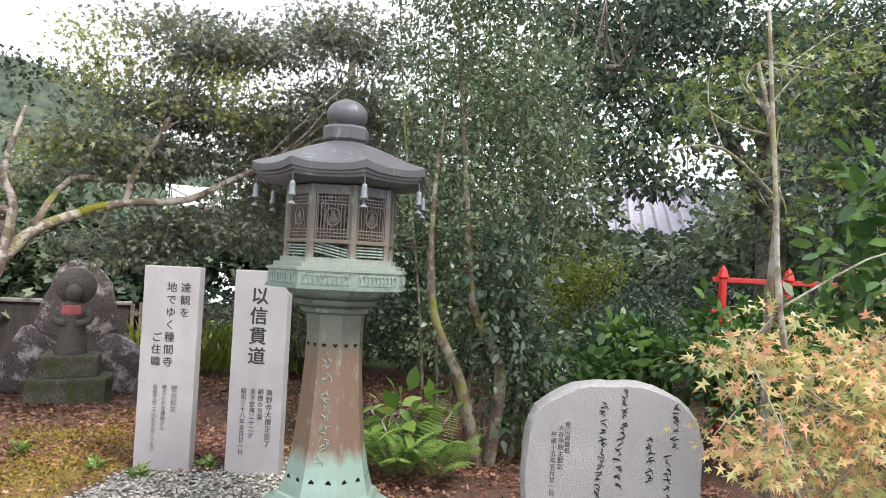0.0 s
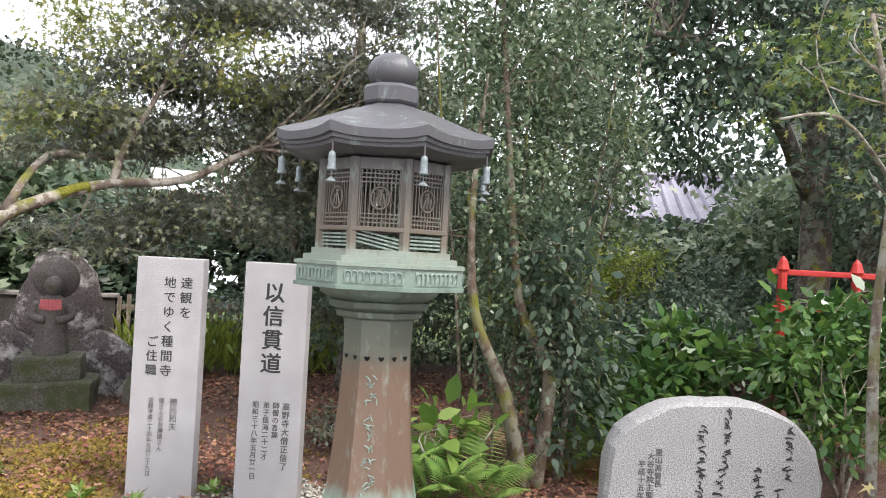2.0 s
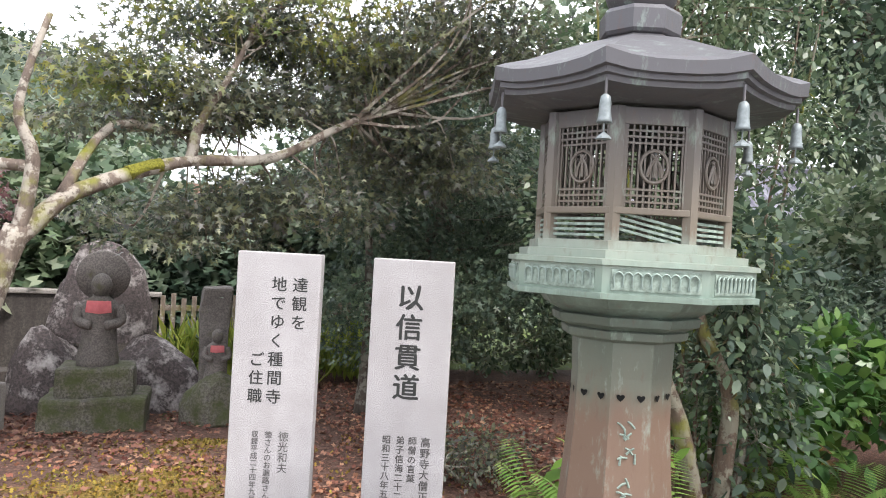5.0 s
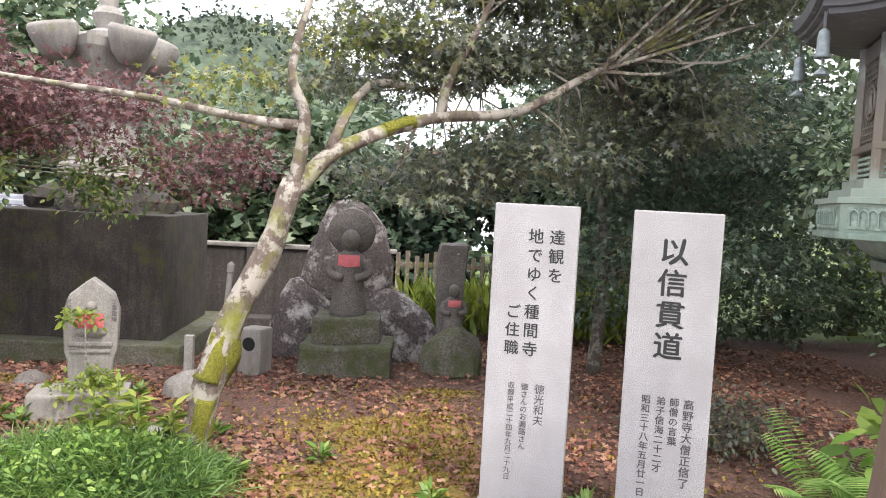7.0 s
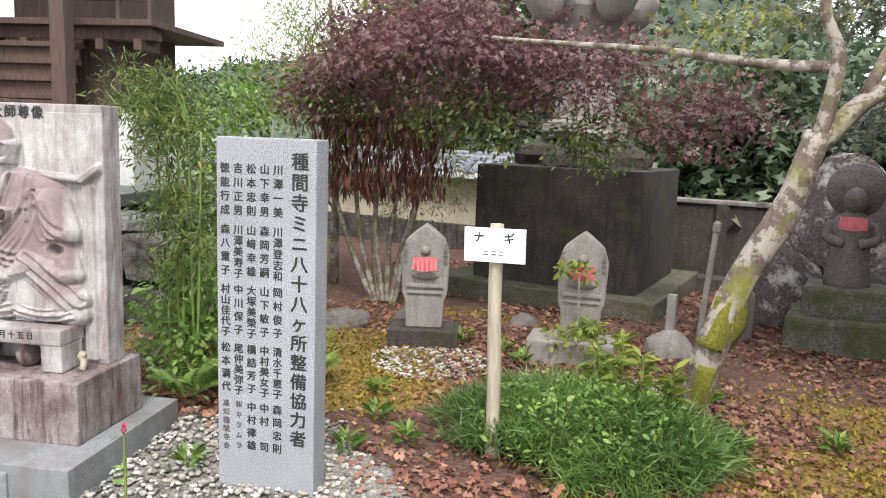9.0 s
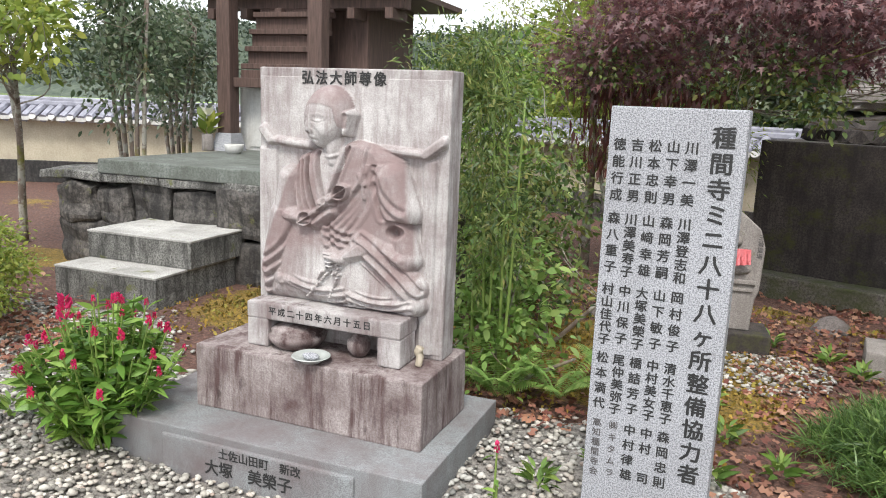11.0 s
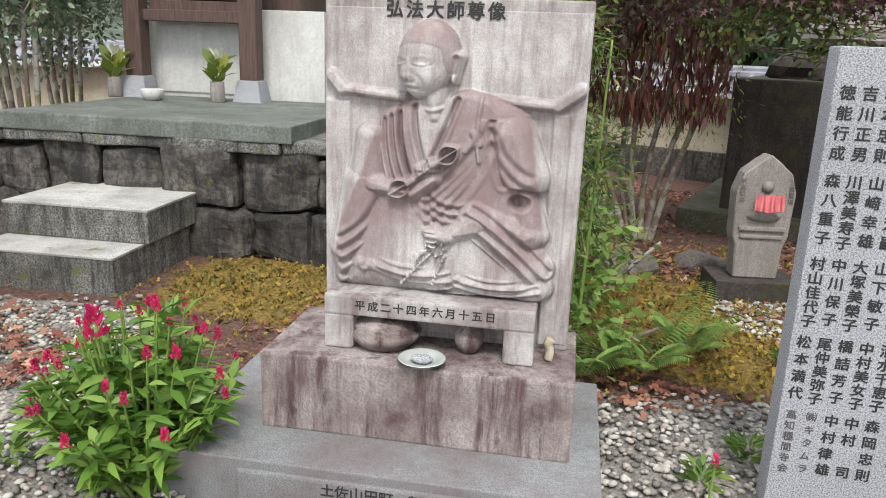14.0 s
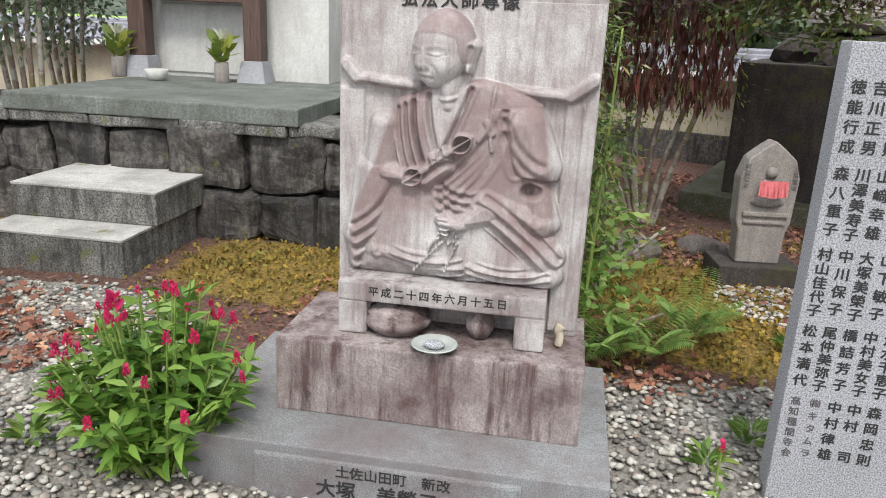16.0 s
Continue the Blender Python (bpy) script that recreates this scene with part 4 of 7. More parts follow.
for k in range(8):
    bm = boxed(-0.125, 0.125, -0.004, 0.004, -0.03, 0.03, 0.002)
    part("carved_panel", bm, VERDI, lan, "green carved panel", on_face(k, 0.39, 1.447))
    bm = bmesh.new()
    for j in range(9):
        x = -0.105 + j * 0.026
        tube(bm, [(x - 0.011, -0.006, -0.02), (x - 0.013, -0.008, 0.01), (x, -0.008, 0.022), (x + 0.013, -0.008, 0.01), (x + 0.011, -0.006, -0.02)], 0.0028, 0.0028, 5)
    tagged(part("scroll", bm, BRONZE, lan, "", on_face(k, 0.39, 1.447)), kind="stuff")
    # cage: corner post, rails, lattice with a round medallion
    ang = OCT + k * math.pi / 4
    part("post", lathe(((0.024, 1.556), (0.024, 1.945)), 6), BRONZE, lan, "", Matrix.Translation((0.29 * math.cos(ang), 0.29 * math.sin(ang), 0)))
    f = on_face(k, 0.29, 0)
    part("rail", boxed(-0.115, 0.115, -0.022, 0.012, 1.635, 1.655, 0.003), BRONZE, lan, "", f)
    part("rail", boxed(-0.105, 0.105, -0.010, 0.012, 1.895, 1.945, 0.003), BRONZE, lan, "", f)
    bm = bmesh.new()
    for j in range(10):
        x = -0.08 + j * 0.0178
        box(bm, x - 0.0026, x + 0.0026, -0.003, 0.004, 1.655, 1.895)
    for j in range(3):
        for z in (1.672 + j * 0.018, 1.878 - j * 0.018):
            box(bm, -0.09, 0.09, -0.005, 0.002, z - 0.003, z + 0.003)
    for x in (-0.09, 0.09):
        box(bm, x - 0.006, x + 0.006, -0.008, 0.008, 1.655, 1.895)
    part("lattice", bm, BRONZE, lan, "", f)
    ring = bmesh.new()
    tube(ring, [(0.04 * math.cos(a), -0.006, 1.775 + 0.046 * math.sin(a)) for a in np.linspace(0, 2 * math.pi, 13)], 0.0055, 0.0055, 6)
    for j in range(3):
        tube(ring, [(-0.02 + 0.02 * j, -0.005, 1.745), (-0.01 + 0.012 * j, -0.008, 1.78), (0.012 - 0.01 * j, -0.005, 1.81)], 0.006, 0.004, 5)
    part("medallion", ring, BRONZE, lan, "", f)
    # slats under the rail, some slipped
    for j in range(4):
        slip = k == 7 
        part("slat", boxed(-0.10, 0.10, -0.004, 0.004, -0.004, 0.004, 0.001), VERDI, lan, "", f @ Matrix.Translation((0, -0.004, 1.572 + j * 0.016)) @ Matrix.Rotation(radians(12 if slip else 0), 4, "Y"))
    for z, r, s in ((1.085, 0.1625, 0.024), (0.365, 0.237, 0.028)):
        for a in (-0.25, 0.25):
            side = 2 * r * math.sin(math.pi / 8)
            hm = on_face(k, r, z, a * side)
            part("heart_opening", heart_bm(s * 0.55), HOLLOW, lan, "dark heart-shaped opening", hm @ Matrix.Translation((0, -0.0035, 0)) @ Matrix.Rotation(math.pi if z < 0.5 else 0, 4, "Y"))
    # wind bell on a chain at the corner of the eaves
    c = Vector((0.478 * math.cos(ang), 0.478 * math.sin(ang), 1.985))
    part("chain", tube(bmesh.new(), [c, c - Vector((0, 0, 0.05))], 0.004, 0.004, 5), BRONZE, lan)
    part("bell", lathe(((0.006, 0.0), (0.013, -0.006), (0.016, -0.025), (0.0155, -0.045), (0.019, -0.068), (0.022, -0.076), (0.016, -0.076), (0.01, -0.04)), 10), BELLM, lan, "pale hanging wind bell", Matrix.Translation(c - Vector((0, 0, 0.045))), True)
    part("clapper", lathe(((0.002, 0.0), (0.002, -0.03), (0.02, -0.045), (0.0215, -0.05), (0.002, -0.052)), 8), BELLM, lan, "", Matrix.Translation(c - Vector((0, 0, 0.115))))


def roof_bm():
    """Eight-sided roof with a slightly raised lip at the corners."""
    bm = bmesh.new()
    rings = []
    prof = ((0.30, 1.955, 0.0), (0.47, 1.968, 0.012), (0.472, 1.982, 0.014), (0.488, 1.984, 0.016), (0.488, 1.998, 0.018), (0.505, 2.0, 0.02), (0.508, 2.035, 0.026), (0.48, 2.052, 0.02), (0.40, 2.088, 0.008), (0.30, 2.135, 0.003), (0.20, 2.178, 0), (0.13, 2.20, 0), (0.115, 2.21, 0))
    for r, z, lift in prof:
        ring = []
        for k in range(48):
            a = 2 * math.pi * k / 48
            q = (a % (math.pi / 4)) - math.pi / 8
            rr = r * math.cos(math.pi / 8) / math.cos(q)
            e = (abs(q) / (math.pi / 8)) ** 3
            ring.append(bm.verts.new((rr * math.cos(a + OCT), rr * math.sin(a + OCT), z + lift * e)))
        rings.append(ring)
    for a, b in zip(rings, rings[1:]):
        for k in range(48):
            bm.faces.new((a[k], a[(k + 1) % 48], b[(k + 1) % 48], b[k]))
    bm.faces.new(rings[0][::-1])
    bm.faces.new(rings[-1])
    return bm


part("roof", roof_bm(), BRONZE, lan, "dark bronze roof with a raised lip")
part("collar", octo(((0.10, 2.205), (0.122, 2.215), (0.13, 2.225), (0.132, 2.285), (0.12, 2.30), (0.08, 2.305))), BRONZE, lan)
part("finial", lathe([(0.115 * math.cos(a), 2.365 + 0.092 * math.sin(a)) for a in np.linspace(-0.85, 1.5, 14)], 28), BRONZE, lan, smooth=True)
bm = bmesh.new()
for j in range(7):
    z = 0.98 - j * 0.085
    for q in range(5):
        x, dz = RNG.uniform(-0.025, 0.025), RNG.uniform(-0.03, 0.03)
        a, ln = RNG.uniform(0, 3.1), 0.03
        rr = np.interp(z + dz, [p[1] for p in SHAFT], [p[0] for p in SHAFT]) * math.cos(math.pi / 8)
        tube(bm, [(x - ln * math.cos(a) / 2, -rr - 0.002, z + dz - ln * math.sin(a) / 2), (x, -rr - 0.003, z + dz + 0.004), (x + ln * math.cos(a) / 2, -rr - 0.002, z + dz + ln * math.sin(a) / 2)], 0.004, 0.003, 5)
part("raised_lettering", bm, VERDI, lan, "green raised characters down the shaft", Matrix.Rotation(OCT + math.pi / 8 + 7 * math.pi / 4 + math.pi / 2, 4, "Z"))

# ---- rounded verse stone ----
mv, wv = face_pose(3.06, 6.51, 4.05, 6.15)


def verse_stone():
    bm = bmesh.new()
    n = 44
    rings = []
    for d, sc in ((0.0, 0.955), (0.03, 0.99), (0.10, 1.0), (0.18, 0.985), (0.22, 0.94)):
        ring = []
        for k in range(n):
            a = 2 * math.pi * k / n
            x, z = math.cos(a), math.sin(a)
            q = (abs(x) ** 3.2 + abs(z) ** 3.2) ** (-1 / 3.2)
            x, z = x * q, z * q
            z *= 1.0 - 0.05 * (x < 0) * abs(x) - (0.10 * max(0, -x - 0.3))
            wob = 1 + 0.035 * noise.noise((x * 2, z * 2, 3)) + 0.022 * noise.noise((x * 7, z * 7, d * 20))
            ring.append(bm.verts.new((wv / 2 + x * wv / 2 * sc * wob, d, 0.40 + z * 0.52 * sc * wob)))
        rings.append(ring)
    for a, b in zip(rings, rings[1:]):
        for k in range(n):
            bm.faces.new((a[k], a[(k + 1) % n], b[(k + 1) % n], b[k]))
    bm.faces.new(rings[0][::-1])
    bm.faces.new(rings[-1])
    return bm


vs = thing("verse_stone", mv, "rounded grey granite boulder slab with black brushed verse", "verse stone")
part("boulder", verse_stone(), stone_mat("verse_granite", (0.42, 0.405, 0.41), (0.15, 0.145, 0.15), (0.25, 0.235, 0.24), 0.6, 150, 0.8, relief=0.5), vs)
bm = bmesh.new()
for x, z0, z1, wd in ((0.83, 0.80, 0.55, 0.030), (0.80, 0.50, 0.25, 0.030), (0.70, 0.62, 0.32, 0.034), (0.55, 0.86, 0.62, 0.026), (0.53, 0.58, 0.30, 0.034), (0.44, 0.78, 0.40, 0.030), (0.42, 0.38, 0.2, 0.024)):
    z = z0
    while z > z1:
        for q in range(3):
            a, ln = RNG.uniform(-1.4, 0.7), RNG.uniform(0.5, 1.5) * wd
            xx, zz = x * wv + RNG.uniform(-0.4, 0.4) * wd, z + RNG.uniform(-0.02, 0.02)
            tube(bm, [(xx - ln * math.cos(a) / 2, -0.001, zz - ln * math.sin(a) / 2), (xx + 0.004, -0.001, zz + 0.004), (xx + ln * math.cos(a) / 2, -0.001, zz + ln * math.sin(a) / 2)], 0.0055, 0.0022, 4)
        z -= wd * 1.5
part("brushed_verse", bm, INK, vs)
for body, x, z in (("平成十五年五月廿一日", 0.17, 0.62), ("大谷寺院主聖定", 0.21, 0.66), ("里山派管長", 0.245, 0.68)):
    text_part(body, 0.036, x * wv, z, vs, INKSOFT, bold=0.0008)

# ---- small stones with bibs ----
def bib(parent, w, h, at):
    bm = bmesh.new()
    n = 14
    top, bot = [], []
    for k in range(n + 1):
        x = -w / 2 + w * k / n
        d = -0.006 * math.cos(k * 2.4) - 0.008
        top.append(bm.verts.new((x, -0.004, 0)))
        bot.append(bm.verts.new((x * 1.08, d, -h * (1 - 0.12 * abs(2 * k / n - 1)))))
    for k in range(n):
        bm.faces.new((top[k], top[k + 1], bot[k + 1], bot[k]))
    bmesh.ops.solidify(bm, geom=bm.faces[:], thickness=0.003)
    return part("bib", bm, PINK, parent, "pink cloth bib", at, True)


def small_buddha(x, y, rz):
    root = thing("small_buddha_stone", pose(x, y, 0, 0, 0, rz), "small pointed stone with carved seated figure and pink bib", "stone marker", "small buddha stones")
    part("base", boxed(-0.24, 0.24, -0.15, 0.17, -0.03, 0.115, 0.008, 2, 0.004), DARKSTONE, root, "dark inscribed base stone")
    bm = bmesh.new()
    outline = [(-0.125, 0.115), (0.125, 0.115), (0.135, 0.30), (0.155, 0.36), (0.165, 0.62), (0.13, 0.73), (0.06, 0.79), (0.0, 0.835), (-0.06, 0.79), (-0.13, 0.73), (-0.165, 0.62), (-0.155, 0.36), (-0.135, 0.30)]
    f = bm.faces.new([bm.verts.new((a, -0.06, b)) for a, b in outline])
    e = bmesh.ops.extrude_face_region(bm, geom=[f])
    bmesh.ops.translate(bm, verts=[v for v in e["geom"] if isinstance(v, bmesh.types.BMVert)], vec=(0, 0.13, 0))
    bmesh.ops.bevel(bm, geom=[q for q in bm.edges], offset=0.008, segments=1, affect="EDGES")
    part("stone", bm, SMALLSTONE, root)
    bm = bmesh.new()
    bmesh.ops.create_uvsphere(bm, u_segments=14, v_segments=10, radius=0.034, matrix=Matrix.Translation((0, -0.065, 0.655)))
    bmesh.ops.create_uvsphere(bm, u_segments=14, v_segments=10, radius=0.07, matrix=Matrix.Translation((0, -0.055, 0.56)) @ Matrix.Diagonal((1.0, 0.45, 0.9, 1)))
    bmesh.ops.create_uvsphere(bm, u_segments=14, v_segments=10, radius=0.1, matrix=Matrix.Translation((0, -0.055, 0.485)) @ Matrix.Diagonal((1.0, 0.4, 0.35, 1)))
    part("carved_figure", bm, SMALLSTONE, root, smooth=True)
    part("lotus_band", boxed(-0.13, 0.13, -0.078, -0.05, 0.40, 0.425, 0.006), SMALLSTONE, root)
    part("lotus_band", boxed(-0.12, 0.12, -0.074, -0.05, 0.355, 0.375, 0.006), SMALLSTONE, root)
    bib(root, 0.155, 0.10, Matrix.Translation((0, -0.125, 0.62)))
    for sx, body in ((-0.135, "釈迦如来"), (0.135, "三番霊場")):
        text_part(body, 0.036, sx, 0.70, root, INKSOFT, depth=-0.0605)
    return root


jz = small_buddha(-2.53, 9.28, 26)
copy_thing(jz, pose(-1.53, 9.66, 0, 0, 0, 14))

# ---- wooden name post in the grass ----
sg = thing("name_sign", pose(-1.335, 7.84, 0, 0, -1.2, 9), "white-painted name board on a weathered wooden post in grass", "sign")
part("post", tube(bmesh.new(), [(0, 0, -0.1), (0.004, 0, 0.35), (-0.003, 0, 0.7), (0, 0, 1.05)], 0.031, 0.030, 12, 0.1), POLE, sg, smooth=True)
part("board", boxed(-0.135, 0.14, -0.048, -0.032, 0.885, 1.035, 0.003), SIGNW, sg)
for body, x in (("ナ", -0.068), ("ギ", 0.068)):
    text_part(body, 0.05, x, 1.015, sg, depth=-0.0485, bold=0.0008)
for x in (-0.035, 0.0, 0.032):
    part("faded_mark", boxed(x - 0.011, x + 0.011, -0.0495, -0.048, 0.918, 0.922, 0), INKSOFT, sg)
    part("faded_mark", boxed(x - 0.009, x + 0.009, -0.0495, -0.048, 0.932, 0.935, 0), INKSOFT, sg)

# ---- old monument ----
mon = thing("old_monument", pose(-2.27, 11.75, 0), "blackened stone monument with pale lotus pagoda top", "monument")
part("step", boxed(-1.05, 0.98, -0.92, 1.0, -0.05, 0.16, 0.015, 3, 0.008), MOSSY, mon, "mossy base step")
part("pedestal", boxed(-0.76, 0.76, -0.70, 0.75, 0.155, 1.20, 0.012, 4, 0.004), DARKSTONE, mon)
part("top_stone", rock_bm(0.60, 0.55, 0.30, 4, 0.16), DARKSTONE, mon, "rough dark rock", Matrix.Translation((0.0, 0, 1.22)))
part("lotus_base", rock_bm(0.42, 0.4, 0.16, 9, 0.14), SMALLSTONE, mon, "", Matrix.Translation((0.06, 0, 1.47)))
part("column", lathe(((0.40, 1.52), (0.38, 1.60), (0.30, 1.66), (0.27, 1.85), (0.25, 2.02), (0.31, 2.05), (0.31, 2.10)), 20), SMALLSTONE, mon)
part("drum", lathe(((0.30, 2.10), (0.34, 2.14), (0.34, 2.18), (0.27, 2.2), (0.24, 2.26), (0.20, 2.3), (0.2, 2.5)), 24), SMALLSTONE, mon)
part("bowl", lathe(((0.22, 2.26), (0.26, 2.36), (0.36, 2.50), (0.44, 2.62), (0.45, 2.70), (0.30, 2.72)), 4, 0.0), SMALLSTONE, mon)
for k in range(4):
    bm = bmesh.new()
    lathe(((0.08, -0.18), (0.15, -0.10), (0.19, 0.02), (0.205, 0.10), (0.185, 0.135), (0.15, 0.11), (0.08, 0.06)), 18, 0, bm)
    part("flared_petal", bm, SMALLSTONE, mon, "", Matrix.Rotation(radians(45 + 90 * k), 4, "Z") @ Matrix.Translation((0.45, 0, 2.66)) @ Matrix.Rotation(radians(14), 4, "Y"), True)
part("spire", lathe(((0.14, 2.5), (0.16, 2.62), (0.12, 2.66), (0.18, 2.72), (0.18, 2.78), (0.10, 2.82), (0.14, 2.95), (0.08, 3.02), (0.09, 3.3), (0.02, 3.5)), 20), SMALLSTONE, mon)

# ---- jizo group ----
part("standing_rock", rock_bm(0.42, 0.16, 0.80, 12, 0.18), LICHEN, None, "tall upright rock blotched with white lichen", pose(-0.02, 11.75, 0.62, 0, 0, 8))["category"] = "rock"
part("lying_rock", rock_bm(0.34, 0.28, 0.66, 21, 0.14), LICHEN, None, "rounded dark boulder with lichen", pose(-0.40, 11.62, 0.02, 0, 0, 20))["category"] = "rock"
part("lying_rock", rock_bm(0.42, 0.28, 0.62, 33, 0.15), LICHEN, None, "broad dark boulder with lichen blotches", pose(0.43, 11.62, 0.0, 0, 0, -10))["category"] = "rock"


def jizo(x, y, scale, label, halo=True, ped=True):
    """A standing robed stone figure on a mossy pedestal."""
    root = thing("stone_figure_shrine", pose(x, y, 0), label, "stone statue")
    if ped:
        part("base", boxed(-0.36, 0.38, -0.28, 0.30, -0.04, 0.24, 0.03, 4, 0.03), MOSSY, root, "mossy base stone")
        part("pedestal", boxed(-0.26, 0.27, -0.2, 0.2, 0.225, 0.46, 0.03, 4, 0.025), MOSSY, root, "mossy pedestal")
    z = 0.45 if ped else 0.30
    bm = bmesh.new()
    if halo:
        lathe(((0.195, -0.02), (0.2, 0.0), (0.19, 0.03)), 28, 0, bm)
        bmesh.ops.transform(bm, matrix=Matrix.Translation((0, 0.10, z + 0.70 * scale)) @ Matrix.Rotation(radians(90), 4, "X"), verts=bm.verts)
    lathe([(r * scale, z + h * scale) for r, h in ((0.15, -0.02), (0.155, 0.06), (0.13, 0.2), (0.125, 0.34), (0.14, 0.44), (0.12, 0.5), (0.06, 0.545), (0.055, 0.57))], 20, 0, bm)
    for sx in (-1, 1):
        tube(bm, [(sx * 0.12 * scale, -0.01, z + 0.47 * scale), (sx * 0.15 * scale, -0.04, z + 0.36 * scale), (sx * 0.05 * scale, -0.13 * scale, z + 0.33 * scale)], 0.05 * scale, 0.035 * scale, 8)
    bmesh.ops.create_uvsphere(bm, u_segments=18, v_segments=12, radius=0.085 * scale, matrix=Matrix.Translation((0, -0.02, z + 0.63 * scale)) @ Matrix.Diagonal((0.92, 0.95, 1.12, 1)))
    part("figure", bm, STATUE, root, smooth=True)
    bib(root, 0.17 * scale, 0.10 * scale, Matrix.Translation((0, -0.145 * scale, z + 0.52 * scale)))
    return root


jizo(0.03, 10.98, 1.0, "mossy stone figure with round halo and faded pink bib")
j2 = jizo(0.92, 11.05, 0.62, "small mossy stone figure with pink bib before a dark pillar", False, False)
part("rough_base", rock_bm(0.27, 0.22, 0.40, 44, 0.14), MOSSY, j2, "mossy rough stone")
part("pillar_stone", boxed(-0.13, 0.10, 0.12, 0.30, 0, 1.08, 0.03, 4, 0.03), STATUE, j2, "dark weathered pillar", pose(0, 0, 0))
nb = thing("stone_fire_niche", pose(-0.68, 10.75, 0, 0, 0, -20), "small pale hollow stone lantern box on the ground", "stone box")
bm = boxed(-0.10, 0.10, -0.10, 0.10, -0.02, 0.36, 0.02, 2, 0.006)
part("body", bm, SMALLSTONE, nb)
part("opening", lathe(((0.055, 0), (0.055, 0.006)), 18), HOLLOW, nb, "dark round opening", Matrix.Translation((0.0, -0.099, 0.24)) @ Matrix.Rotation(radians(90), 4, "X"))
wb2 = thing("white_stone_marker", pose(-1.0, 10.0, 0), "short white stake in a pale rounded stone", "marker")
part("foot", rock_bm(0.17, 0.14, 0.17, 51, 0.1), SMALLSTONE, wb2)
part("stake", boxed(-0.03, 0.03, -0.03, 0.03, 0.1, 0.42, 0.006), SMALLSTONE, wb2)
part("pale_flat_stone", rock_bm(0.2, 0.12, 0.09, 63, 0.12), SMALLSTONE, None, "flat pale stone lying in the leaves", pose(-0.93, 8.95, 0, 0, 0, -25))["category"] = "stone"
part("low_kerb_stone", boxed(-0.28, 0.28, -0.16, 0.16, -0.03, 0.15, 0.015, 2, 0.008), SMALLSTONE, None, "grey stone block behind the small planting", pose(-1.53, 9.5, 0, 0, 0, 14))["category"] = "stone block"
cane = thing("bamboo_pipe", pose(-0.86, 10.3, 0, 0, 4, 0), "thin grey upright pipe near the trunk", "pipe")
part("pipe", lathe(((0.022, -0.05), (0.022, 0.84), (0.028, 0.845), (0.028, 0.90), (0.01, 0.92)), 12), SMALLSTONE, cane)
for k in range(3):
    x, y, r = ((-2.9, 9.75, 0.2), (-3.3, 9.4, 0.22), (-2.15, 10.2, 0.16))[k]
    part("low_stone", rock_bm(r, r * 0.7, r * 0.6, 70 + k, 0.15), STATUE, None, "low grey stone half sunk in moss", pose(x, y, -0.02, 0, 0, 40 * k))["category"] = "stone"

# ---- back wall of the garden ----
fw = thing("wall_concrete", pose(-2.1, 13.0, 0), "dark stained concrete garden wall with pale coping", "wall", kind="structure")
part("panel", boxed(0, 2.5, 0, 0.15, -0.1, 0.84, 0.006, 3), FENCEWALL, fw)
part("coping", boxed(-0.03, 2.53, -0.03, 0.18, 0.842, 0.885, 0.01), SMALLSTONE, fw)
for x in (0.0, 0.9, 1.75):
    part("pier", boxed(x, x + 0.12, -0.06, -0.002, -0.1, 0.838, 0.006), FENCEWALL, fw)
part("kerb", boxed(-0.1, 2.6, -0.35, -0.08, -0.05, 0.12, 0.01), FENCEWALL, fw)
bf = thing("slatted_fence", pose(0.42, 13.0, 0), "grey wooden slat fence with weeds growing through", "fence", kind="structure")
for k in range(26):
    part("slat", boxed(0, 0.05, 0, 0.03, 0, 0.86 + 0.03 * math.sin(k * 2.1), 0.004), BARKG, bf, "", Matrix.Translation((k * 0.105, 0, 0)))
part("fence_rail", boxed(-0.02, 2.75, 0.032, 0.07, 0.70, 0.76, 0.004), BARKG, bf)

